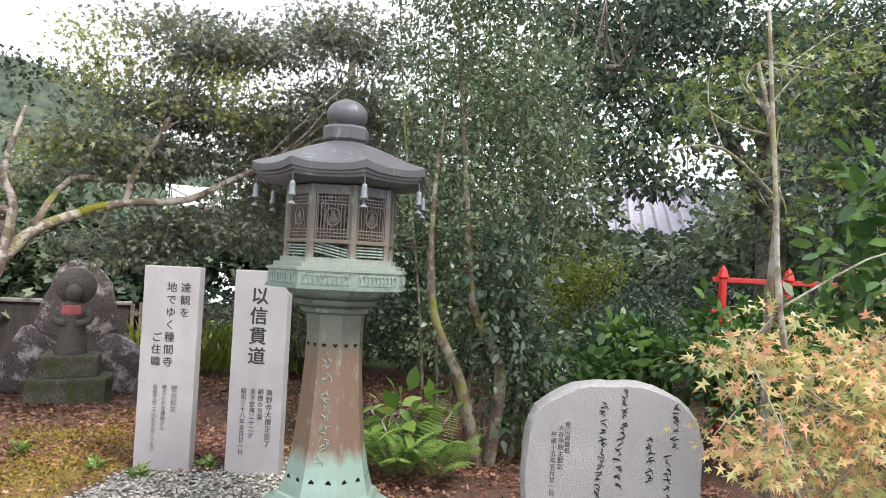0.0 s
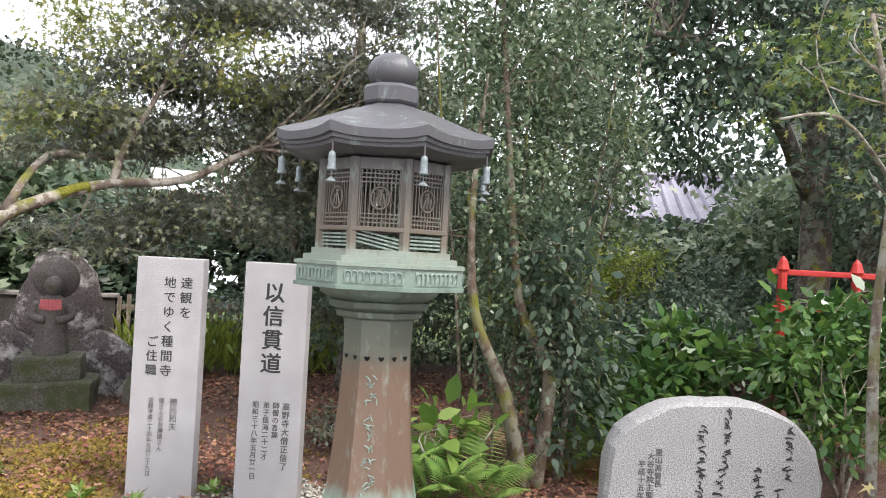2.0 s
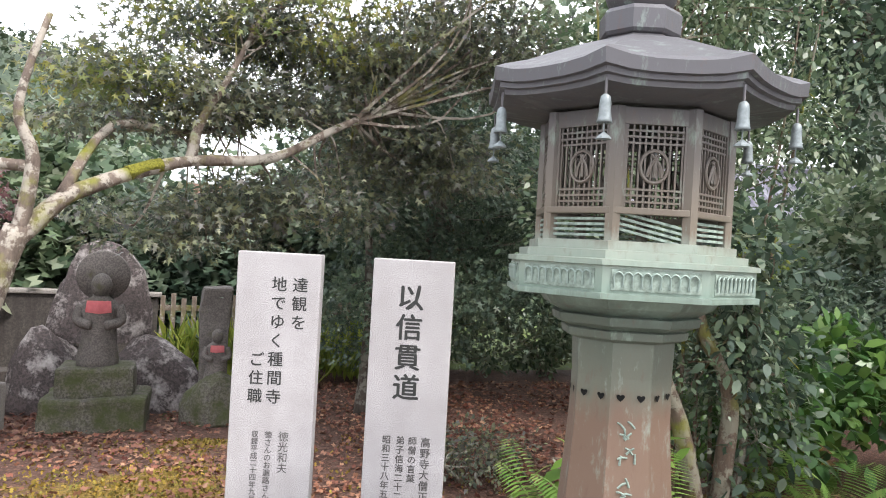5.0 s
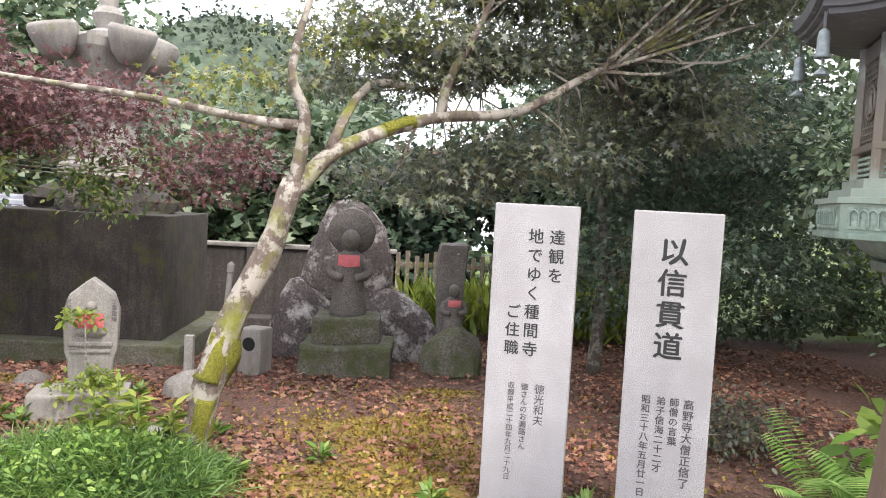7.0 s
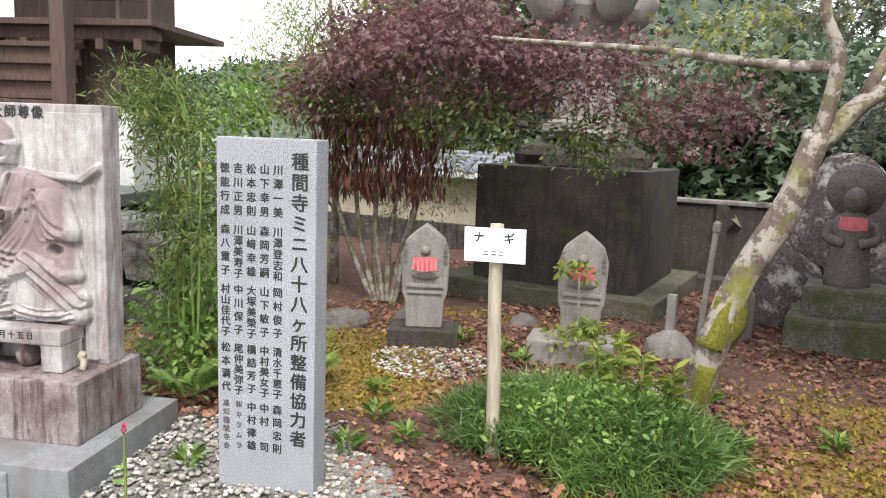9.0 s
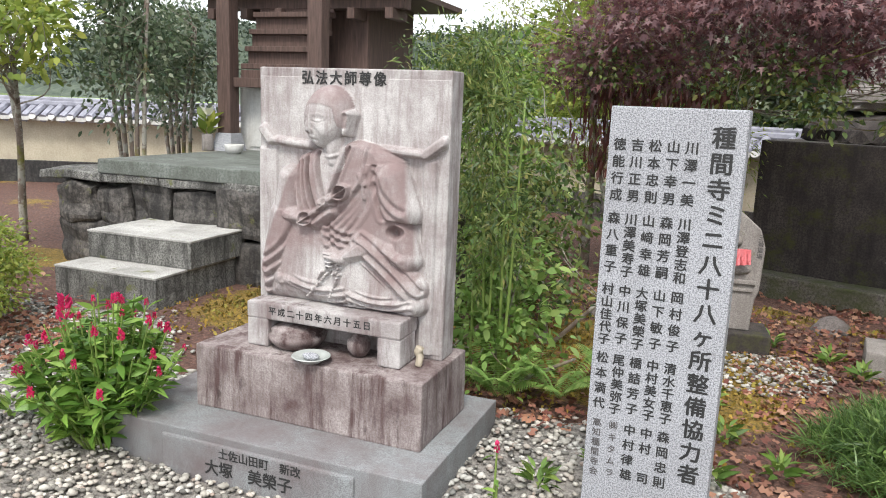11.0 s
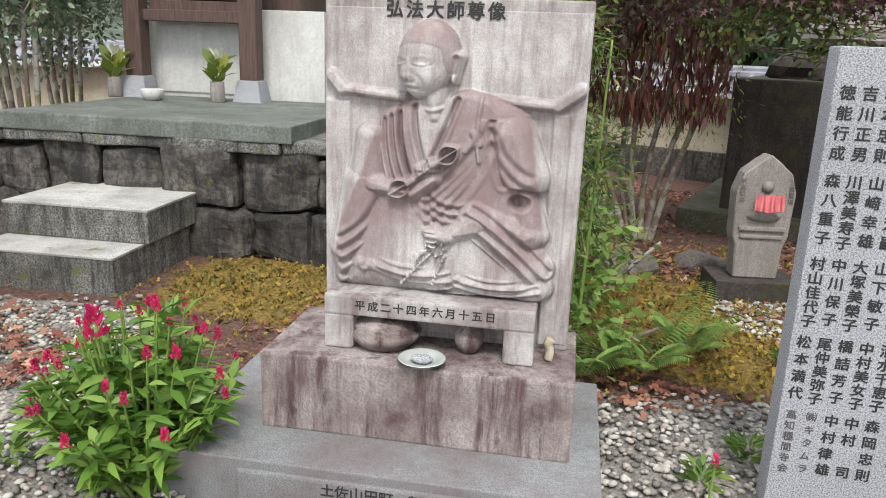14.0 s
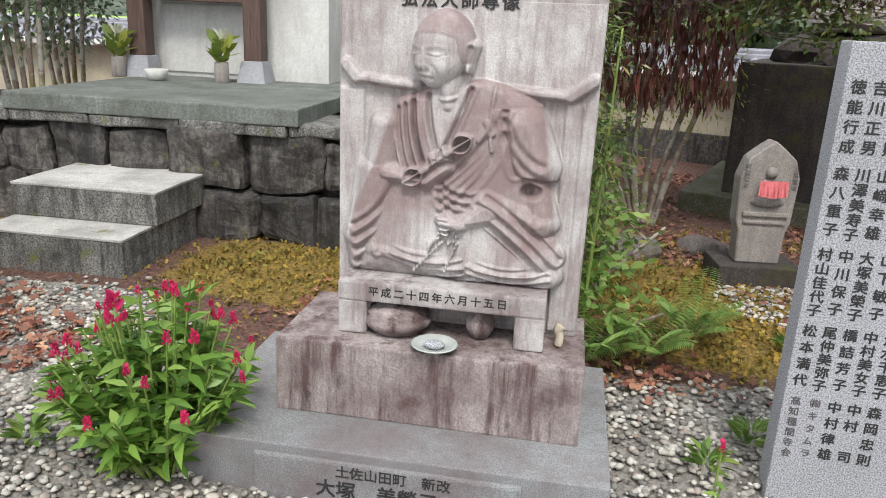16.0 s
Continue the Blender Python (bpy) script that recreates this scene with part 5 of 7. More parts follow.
# plastered wall with tile coping round the temple ground
def tile_wall(p0, p1, name):
    m, w = face_pose(*p0, *p1, -0.1)
    root = thing(name, m, "white plastered temple wall with grey tiled coping", "wall", kind="structure")
    part("stone_footing", boxed(0, w, -0.06, 0.30, -0.2, 0.42, 0.01), ROCK, root)
    part("plaster", boxed(0, w, 0, 0.24, 0.40, 1.02, 0.004), CREAM, root)
    part("beam", boxed(-0.02, w, -0.12, 0.36, 1.02, 1.07, 0.006), PLASTER, root)
    n = int(w / 0.27)
    slope = bmesh.new()
    for k in range(n):
        x = (k + 0.5) * w / n
        for sy in (-1, 1):
            tube(slope, [(x, 0.12 + sy * 0.02, 1.24), (x, 0.12 + sy * 0.36, 1.09)], 0.055, 0.055, 8)
            tube(slope, [(x + w / n / 2, 0.12 + sy * 0.02, 1.2), (x + w / n / 2, 0.12 + sy * 0.34, 1.06)], 0.07, 0.07, 6)
    tagged(part("coping_tiles", slope, TILE, root), kind="stuff")
    caps = bmesh.new()
    for k in range(n):
        x = (k + 0.5) * w / n
        bmesh.ops.create_cone(caps, segments=10, radius1=0.05, radius2=0.05, depth=0.02, cap_ends=True, matrix=Matrix.Translation((x, -0.25, 1.085)) @ Matrix.Rotation(radians(66), 4, "X"))
        box(caps, x + 0.06, x + w / n - 0.06, -0.23, -0.2, 1.03, 1.09)
    tagged(part("tile_ends", caps, PLASTER, root, "white plastered tile ends"), kind="stuff")
    bm = bmesh.new()
    tube(bm, [(0, 0.12, 1.27), (w, 0.12, 1.27)], 0.07, 0.07, 10)
    tube(bm, [(0, 0.12, 1.33), (w, 0.12, 1.33)], 0.045, 0.045, 10)
    part("ridge", bm, TILE, root)


tile_wall((-15.6, 7.1), (-8.6, 13.4), "wall_tiled_1")
tile_wall((-8.58, 13.5), (-2.3, 13.5), "wall_tiled_2")

# ---- small shrine on its stone terrace ----
U = radians(20.5)
sh = Matrix.Translation((-5.0, 8.30, 0)) @ Matrix.Rotation(U, 4, "Z")
terr = thing("stone_terrace", sh, "dark rough stone retaining terrace with moss", "retaining wall", kind="structure")
part("core", boxed(-2.55, 0.5, 0.12, 3.6, -0.1, 0.66, 0.02), ROCK, terr)
random.seed(5)
rows_z = ((0.0, 0.34), (0.34, 0.70))
for z0, z1 in rows_z:
    x = -2.62 + random.uniform(0, 0.1)
    while x < 0.5:
        ww = random.uniform(0.34, 0.62)
        bm = boxed(x, x + ww - 0.02, -0.05 + random.uniform(-0.05, 0.03), 0.30, z0 - 0.02, z1 - 0.02 + random.uniform(-0.05, 0.02), 0.045, 7, 0.06)
        part("stone", bm, ROCK, terr)
        x += ww
for k in range(8):
    bm = boxed(-2.66, -2.3, 0.1 + k * 0.5, 0.58 + k * 0.5, -0.03, 0.69, 0.05, 3, 0.035)
    part("stone", bm, ROCK, terr, smooth=True)
x = -2.74
while x < 0.6:
    ww = random.uniform(0.45, 0.8)
    part("cap_stone", boxed(x, x + ww - 0.006, -0.05 + random.uniform(-0.02, 0.02), 0.6, 0.672, 0.742 + random.uniform(-0.008, 0.004), 0.018, 5, 0.02), RISER, terr, "worn grey cap stone")
    x += ww
stp = thing("entrance_steps", Matrix.Translation((-6.23, 6.85, 0)) @ Matrix.Rotation(U, 4, "Z"), "two worn grey concrete steps before the terrace", "steps")
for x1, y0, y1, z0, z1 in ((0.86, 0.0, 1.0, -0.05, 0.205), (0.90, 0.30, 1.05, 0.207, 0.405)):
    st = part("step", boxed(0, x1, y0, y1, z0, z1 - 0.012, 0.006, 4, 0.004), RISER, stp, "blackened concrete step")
    # thin tread slab: its paler colour holds both wear and the sky-lit top
    part("tread", boxed(-0.004, x1 + 0.004, y0 - 0.004, y1 + 0.004, z1 - 0.016, z1, 0.006, 4, 0.002), STEP, st, "worn tread, cleaner and paled for skylight")
sl = part("shrine_platform", boxed(-1.92, 0.07, 0, 3.2, 0.74, 0.85, 0.01, 2, 0.003), SLABC, None, "green-stained concrete platform under the shrine", Matrix.Translation((-5.15, 8.17, 0)) @ Matrix.Rotation(U, 4, "Z"))
tagged(sl, category="platform", kind="structure")

SH = Matrix.Translation((-7.47, 9.04, 0.85)) @ Matrix.Rotation(U, 4, "Z")
POST2 = 1.0
shr = thing("wooden_shrine", SH, "small dark wooden shrine hall on posts over white plaster", "shrine")
for x in (0.0, POST2):
    for y in (0.0, 1.3):
        part("post", boxed(x - 0.075, x + 0.075, y - 0.075, y + 0.075, 0.17, 2.9, 0.012), WOOD, shr)
        bm = lathe(((0.17, 0.0), (0.165, 0.02), (0.125, 0.17), (0.12, 0.175)), 4, radians(45))
        part("footstone", bm, GRANITE_NEW, shr, "pale granite post foot", Matrix.Translation((x, y, 0)))
part("plaster_base", boxed(-0.02, 1.55, 0.22, 1.5, 0.0, 0.74, 0.006), PLASTER, shr, "white plaster base wall")
part("plaster_panel", boxed(0.10, POST2 - 0.1, 0.205, 0.222, 0.04, 0.60, 0.004), PLASTER, shr)
for k, (y, z) in enumerate(((-0.02, 0.62), (0.10, 0.80), (0.17, 0.97), (0.24, 1.14), (0.31, 1.31))):
    part("stair_board", boxed(0.075, POST2 - 0.075, y, y + 0.16, z, z + (0.09 if k == 0 else 0.05), 0.006), WOOD, shr)
    part("riser_board", boxed(0.08, POST2 - 0.08, y + 0.12, y + 0.15, z, z + 0.17, 0.004), WOOD, shr)
part("floor_beam", boxed(-0.55, 1.66, 0.42, 0.60, 1.40, 1.52, 0.008), WOOD, shr)
part("veranda", boxed(-0.62, 1.72, 0.30, 1.9, 1.52, 1.58, 0.006), WOOD, shr)
for k in range(6):
    part("bracket", boxed(-0.5 + k * 0.4, -0.42 + k * 0.4, 0.35, 0.7, 1.30, 1.40, 0.006), WOOD, shr)
part("wall_board", boxed(0.05, 1.2, 0.62, 1.75, 0.74, 3.0, 0.01), WOOD, shr)
for z in (1.75, 1.9):
    for x0, x1 in ((-0.6, 0.0), (1.02, 1.70)):
        part("handrail", boxed(x0, x1, 0.33, 0.37, z, z + 0.035, 0.005), WOOD, shr)
for x in (-0.58, -0.2, 1.34, 1.66):
    part("baluster", boxed(x, x + 0.045, 0.32, 0.38, 1.58, 2.02, 0.006), WOOD, shr)
part("tie_beam", boxed(-0.2, 1.45, -0.05, 0.05, 2.55, 2.72, 0.01), WOOD, shr)
part("roof", lathe(((1.9, 2.85), (1.95, 2.95), (1.2, 3.4), (0.5, 3.9), (0.05, 4.0)), 4, radians(45)), TILE, shr, "dark grey hipped roof", Matrix.Translation((0.5, 0.9, 0)))


def vase(m):
    root = thing("flower_vase", m, "pale cylinder vase with a white lily and leaves", "vase", "shrine flower vases")
    part("vase", lathe(((0.055, 0), (0.058, 0.01), (0.055, 0.16), (0.05, 0.165), (0.04, 0.15)), 16), SMALLSTONE, root, smooth=True)
    n = 26
    a = RNG.uniform(0, 6.28, n)
    pos = np.stack((np.cos(a) * 0.02, np.sin(a) * 0.02, RNG.uniform(0.14, 0.30, n)), 1)
    leaf_cloud("leaves", pos, np.stack((np.cos(a), np.sin(a), RNG.uniform(0.3, 1.5, n)), 1), RNG.uniform(0.10, 0.17, n), "oval", L_LIME, root)
    a = np.linspace(0, 6.28, 7)[:6]
    leaf_cloud("lily", np.tile((0, 0, 0.34), (6, 1)), np.stack((np.cos(a) * 0.7, np.sin(a) * 0.7, np.ones(6)), 1), np.full(6, 0.11), "oval", L_WHITE, root)
    return root


v1 = vase(SH @ Matrix.Translation((0.80, -0.22, 0.0)))
copy_thing(v1, SH @ Matrix.Translation((-0.13, -0.16, 0.0)))
part("offering_bowl", lathe(((0.05, 0), (0.08, 0.03), (0.09, 0.085), (0.085, 0.09), (0.07, 0.03)), 20), PLASTER, None, "white bowl on the shrine platform", SH @ Matrix.Translation((0.30, -0.33, 0.0)), True)["category"] = "bowl"

# dark lettered stone by the hedge
m, w = face_pose(-7.48, 6.28, -7.05, 6.62)
ds = thing("dark_marker_stone", m, "polished dark stone marker with white characters", "stone marker")
part("slab", boxed(0, w, 0, 0.2, -0.05, 1.10, 0.01), stone_mat("dark_slate", (0.035, 0.04, 0.047), (0.02, 0.024, 0.028), (0.05, 0.055, 0.06), 0.3, 150, 0.45), ds)
text_part("沙羅双樹", 0.085, 0.36 * w, 1.0, ds, WHITEINK, bold=0.001)
text_part("平成十五", 0.06, 0.80 * w, 0.99, ds, WHITEINK, pitch=1.5, bold=0.001)

# ---- far buildings ----
def house(name, x, y, rz, w, d, h, rise, wall, roofm, label, over=0.6):
    root = thing(name, pose(x, y, 0, 0, 0, rz), label, "house")
    part("wall", boxed(-w / 2, w / 2, -d / 2, d / 2, -0.2, h, 0.02), wall, root)
    bm = bmesh.new()
    W, D = w / 2 + over, d / 2 + over
    A = [bm.verts.new(p) for p in ((-W, -D, h - 0.1), (W, -D, h - 0.1), (W, D, h - 0.1), (-W, D, h - 0.1), (-W * 0.96, 0, h + rise), (W * 0.96, 0, h + rise))]
    for f in ((0, 1, 5, 4), (2, 3, 4, 5), (1, 2, 5), (3, 0, 4), (3, 2, 1, 0)):
        bm.faces.new([A[i] for i in f])
    rf = part("roof", bm, roofm, root)
    n = int(2 * W / 0.30)
    tl = bmesh.new()
    for k in range(n):
        xx = -W + (k + 0.5) * 2 * W / n
        tube(tl, [(xx, -D - 0.02, h - 0.07), (xx * 0.96, -0.02, h + rise + 0.03)], 0.07, 0.07, 5)
    tube(tl, [(-W, 0, h + rise + 0.06), (W, 0, h + rise + 0.06)], 0.14, 0.14, 6)
    tagged(part("roof_rolls", tl, roofm, rf), kind="stuff")
    for k in range(3):
        xx = -w / 3 + k * w / 3
        win = part("window", boxed(xx - 0.7, xx + 0.7, -d / 2 - 0.03, -d / 2 + 0.03, h * 0.4, h * 0.75, 0.01), GLASSD, root)
        part("window_frame", boxed(xx - 0.78, xx + 0.78, -d / 2 - 0.05, -d / 2 - 0.031, h * 0.4 - 0.08, h * 0.4, 0.005), WALLW, win)
    return root


house("tiled_house", 13.7, 19.0, -28, 5.5, 5, 2.65, 1.15, CREAM, TILEP, "low house with lilac-grey tiled roof behind the trees")
house("pale_house", 17.0, 14.5, -50, 7, 6, 5.6, 1.4, WALLW, TILE, "white two-storey house behind the trees")
house("salmon_house", 3.0, 33.0, 4, 5, 6, 3.3, 0.7, WALLPINK, ROOFW, "salmon-coloured house beyond the garden wall")
house("shed_white", -1.2, 24.5, 6, 7.0, 5, 0.5, 0.75, WALLW, ROOFW, "low building with a pale metal sheet roof")
part("teal_panel", boxed(-0.2, 0.2, -0.03, 0.03, 0.6, 1.3, 0.01), TEAL, None, "teal sheet panel behind the fence", pose(1.15, 15.0, 0))["category"] = "panel"
rail = thing("red_railing", pose(6.35, 8.45, 0.42, 0, 0, -30), "red lacquered wooden railing among shrubs", "railing")
for k in range(3):
    part("post", lathe(((0.04, 0), (0.04, 1.60), (0.058, 1.62), (0.035, 1.70), (0.001, 1.74)), 10), REDLAC, rail, "", Matrix.Translation((-0.3 + k * 0.6, 0, -0.45)))
for z in (0.80, 1.12):
    part("bar", boxed(-0.4, 1.2, -0.025, 0.025, z, z + 0.05, 0.008), REDLAC, rail)

# wooded hill
def build_hill():
    bm = bmesh.new()
    nx, ny = 130, 30
    V = []
    for j in range(ny):
        for i in range(nx):
            x, y = -440 + i * 5.2, 85 + j * 4.5
            ridge = math.exp(-((y - 160) / 42) ** 2)
            z = ridge * (33 * math.exp(-((x + 30) / 38) ** 2) + 20 * math.exp(-((x + 110) / 60) ** 2) + 34 * math.exp(-((x + 270) / 90) ** 2) + 17 * math.exp(-((x - 90) / 70) ** 2)) + 3.0 * noise.noise((x * 0.06, y * 0.06, 0)) + 1.5 * noise.noise((x * 0.2, y * 0.2, 0)) - 2
            V.append(bm.verts.new((x, y, z)))
    for j in range(ny - 1):
        for i in range(nx - 1):
            a = j * nx + i
            bm.faces.new((V[a], V[a + 1], V[a + 1 + nx], V[a + nx]))
    co = np.array([v.co for v in V])
    ob = tagged(part("hill", bm, plain_mat("hill_canopy", (0.02, 0.034, 0.026), (0.10, 0.125, 0.08), 0.3, 0.95, 0, 1.0), None, "distant hill covered with green forest", smooth=True), category="hill", kind="structure")
    pick = co[co[:, 2] > 4][RNG.integers(0, int((co[:, 2] > 4).sum()), 60000)] + RNG.normal(size=(60000, 3)) * np.array((2.6, 2.6, 0.9))
    ok = pick[:, 2] > 0.5
    pick = pick[ok]
    tagged(leaf_cloud("hill_forest", pick, RNG.normal(size=(len(pick), 3)) + np.array((0, -0.4, 0.7)), RNG.uniform(0.6, 1.5, len(pick)), "tuft", L_HILL, None, "dense green treetops on the distant hill"), category="forest", kind="stuff")


build_hill()
part("rice_field", boxed(-120, -16, 20, 75, -0.02, 0.45, 0.1), plain_mat("rice_green", (0.22, 0.36, 0.04), (0.32, 0.48, 0.08), 0.8, 0.9), None, "bright green rice field beyond the temple wall")
tagged(bpy.data.objects["rice_field"], category="field", kind="structure")

# ---- trees ----
T = tree("leaning_maple", (-0.62, 8.66, 0), (
    (((-0.64, 8.66, -0.08), (-0.55, 8.65, 0.39), (-0.44, 8.7, 0.78), (-0.28, 8.75, 1.13), (-0.17, 8.8, 1.5)), 0.085, 0.062),
    (((-0.20, 8.79, 1.40), (0.0, 8.9, 1.65), (0.17, 9.0, 1.76), (0.39, 9.1, 1.86), (0.64, 9.2, 1.94), (1.1, 9.3, 2.01), (1.52, 9.4, 2.26), (2.0, 9.5, 2.5)), 0.05, 0.022),
    (((-0.17, 8.8, 1.45), (-0.12, 8.8, 1.84), (-0.2, 8.8, 2.1), (-0.1, 8.9, 2.6)), 0.042, 0.015),
    (((-0.10, 8.8, 1.80), (-0.46, 8.9, 1.83), (-0.99, 9.1, 1.93), (-1.75, 9.3, 2.02), (-2.3, 9.5, 2.1)), 0.03, 0.012),
    (((0.62, 9.2, 1.93), (0.66, 9.2, 2.15), (0.81, 9.2, 2.45), (1.0, 9.3, 2.9)), 0.035, 0.012),
    (((0.0, 8.9, 1.68), (0.2, 9.2, 2.1), (0.6, 9.6, 2.15), (1.0, 9.9, 2.3)), 0.03, 0.012)),
    (((0.42, 9.75, 1.56), (0.60, 0.40, 0.22)), ((1.42, 9.8, 1.82), (0.60, 0.45, 0.28)), ((0.95, 9.9, 1.66), (0.5, 0.4, 0.2)), ((2.25, 9.9, 2.15), (0.60, 0.5, 0.30)), ((0.70, 9.6, 2.35), (0.55, 0.5, 0.22)), ((1.74, 9.7, 2.80), (0.75, 0.5, 0.28)), ((2.6, 9.8, 3.0), (0.7, 0.5, 0.35)),
     ((-0.05, 9.3, 2.15), (0.42, 0.35, 0.16)), ((0.84, 9.6, 2.88), (0.6, 0.5, 0.22)), ((0.2, 9.5, 2.5), (0.35, 0.4, 0.14)), ((1.2, 9.6, 3.45), (0.9, 0.5, 0.3)), ((2.4, 9.8, 3.75), (0.9, 0.6, 0.35)), ((1.36, 9.8, 2.4), (0.55, 0.4, 0.18)), ((0.95, 10.0, 1.70), (0.4, 0.3, 0.16))),
    36000, 380, (0.20, 0.20, 0.035), 0.056, "star", L_MAPLE, BARK, "leaning old maple with lichened trunk and mossy limb", shell=0.2, limbs=30, trunk_label="pale lichened trunk with moss")
P, W, C = blob_points((((-0.56, 9.1, 2.02), (0.30, 0.3, 0.18)), ((1.0, 9.3, 2.9), (0.9, 0.4, 0.3)), ((0.35, 9.4, 3.25), (0.45, 0.4, 0.3)), ((0.15, 9.3, 2.4), (0.4, 0.3, 0.15))), 2800, 80, (0.15, 0.15, 0.04))
leaf_cloud("yellowing_sprays", P - np.array((-0.62, 8.66, 0)), W, 0.05 * RNG.uniform(0.6, 1.4, 2800), "star", L_MAPLEY, T, "yellow-green sprays")
MOSS = plain_mat("bright_moss", (0.09, 0.09, 0.01), (0.26, 0.24, 0.025), 70, 0.95, 0, 0.9)
for pts, r in ((((0.30, 9.06, 1.825), (0.39, 9.1, 1.87), (0.47, 9.13, 1.895)), 0.043), (((-0.535, 8.645, 0.44), (-0.50, 8.665, 0.56), (-0.47, 8.68, 0.68)), 0.078), (((-0.60, 8.645, 0.08), (-0.575, 8.64, 0.22), (-0.55, 8.64, 0.36)), 0.083)):
    part("moss_cushion", tube(bmesh.new(), [Vector(p) - Vector((-0.62, 8.66, 0)) for p in pts], r * 0.96, r * 0.88, 14, 0.6), MOSS, T, "yellow-green moss", None, True)

tree("purple_maple", (-3.55, 10.2, 0), tuple(((( -3.55 + 0.03 * k, 10.2, -0.05), (-3.55 + 0.1 * (k - 3), 10.2 + 0.05 * (k % 3), 0.5), (-3.5 + 0.17 * (k - 3), 10.1 + 0.15 * (k % 3), 1.2), (-3.35 + 0.24 * (k - 3), 10.1, 1.75)), 0.028, 0.01) for k in range(7)),
     (((-2.9, 9.95, 2.0), (1.1, 0.6, 0.38)), ((-1.9, 10.0, 1.95), (0.7, 0.4, 0.3)), ((-3.8, 10.2, 1.75), (0.6, 0.5, 0.35)), ((-1.1, 10.5, 1.65), (0.5, 0.4, 0.25)), ((-3.3, 10.3, 2.35), (0.8, 0.5, 0.25))),
     17000, 220, (0.16, 0.16, 0.06), 0.052, "star", L_RED, BARKG, "spreading purple-leaved maple with many thin stems", limbs=20)
P, W, C = blob_points((((-2.6, 9.85, 1.55), (0.55, 0.3, 0.2)), ((-1.6, 10.3, 1.45), (0.4, 0.3, 0.2)), ((-3.7, 9.9, 1.75), (0.4, 0.3, 0.15))), 2600, 70, (0.1, 0.1, 0.06))
leaf_cloud("green_sprays", P - np.array((-3.55, 10.2, 0)), W, 0.045 * RNG.uniform(0.6, 1.4, 2600), "oval", L_NANDINA, bpy.data.objects["purple_maple"], "fresh green sprays among the purple")
n = 1100
hx = RNG.uniform(-4.0, -2.9, n)
tagged(leaf_cloud("withered_leaves", np.stack((hx, 10.1 + RNG.normal(size=n) * 0.2, RNG.uniform(0.95, 1.6, n)), 1), RNG.normal(size=(n, 3)) * 0.16 + np.array((0, 0, -1)), RNG.uniform(0.07, 0.15, n), "slim", L_DRY, None, "withered dark red leaves hanging from thin stems"), category="leaves", kind="stuff")

tree("dark_evergreen", (2.9, 11.6, 0), ((((2.9, 11.6, -0.1), (2.95, 11.6, 1.2), (2.9, 11.6, 2.6), (2.9, 11.7, 4.2)), 0.13, 0.04), (((2.2, 11.2, -0.1), (2.25, 11.25, 0.8), (2.2, 11.3, 1.8)), 0.07, 0.03)),
     (((2.6, 11.3, 1.1), (1.0, 0.8, 0.75)), ((3.1, 11.6, 2.2), (1.3, 1.0, 0.9)), ((2.5, 11.5, 2.8), (0.8, 0.8, 0.4)), ((4.0, 11.8, 1.6), (1.0, 0.8, 0.9))),
     30000, 300, (0.22, 0.22, 0.06), 0.062, "star", L_DARK, BARKD, "dense dark evergreen maple behind the steles", limbs=14)
tree("stemmed_thicket", (3.40, 8.0, 0), (
    (((3.38, 8.0, -0.05), (3.2, 8.0, 0.64), (2.95, 8.0, 1.2), (2.92, 8.05, 2.0), (3.0, 8.1, 2.8)), 0.06, 0.008),
    (((3.46, 8.0, -0.05), (3.53, 8.0, 0.62), (3.48, 8.0, 0.9), (3.28, 8.0, 1.25), (3.2, 8.1, 2.2), (3.1, 8.2, 3.6)), 0.06, 0.015),
    *(((((3.0 + 0.12 * k, 8.2, -0.05), (2.9 + 0.15 * k, 8.2 + 0.06 * (k % 3), 1.2), (2.7 + 0.22 * k, 8.2 + 0.1 * (k % 3), 2.6), (2.6 + 0.27 * k, 8.3, 4.0)), 0.013, 0.005)) for k in range(8))),
     (((3.2, 8.3, 2.0), (0.75, 0.5, 0.9)), ((3.4, 8.3, 3.2), (0.9, 0.6, 0.8)), ((3.2, 8.3, 4.3), (1.0, 0.7, 0.8)), ((3.6, 8.2, 1.0), (0.55, 0.35, 0.6)), ((4.1, 8.5, 2.5), (0.6, 0.5, 0.7))),
     26000, 460, (0.10, 0.10, 0.12), 0.045, "oval", L_MID, BARKT, "tall thicket of thin stems with small grey-green leaves", shell=0.25, limbs=40)
tree("climbing_camellia", (3.7, 8.15, 0), ((((3.7, 8.15, -0.05), (3.75, 8.1, 0.8), (3.7, 8.1, 1.8)), 0.03, 0.01),), (((3.72, 8.0, 0.75), (0.32, 0.25, 0.55)), ((3.5, 7.95, 1.5), (0.3, 0.22, 0.5))), 1500, 60, (0.1, 0.1, 0.1), 0.075, "oval", L_DARK, BARKG, "dark glossy young camellia among the stems", "shrub", 0.3, 6)
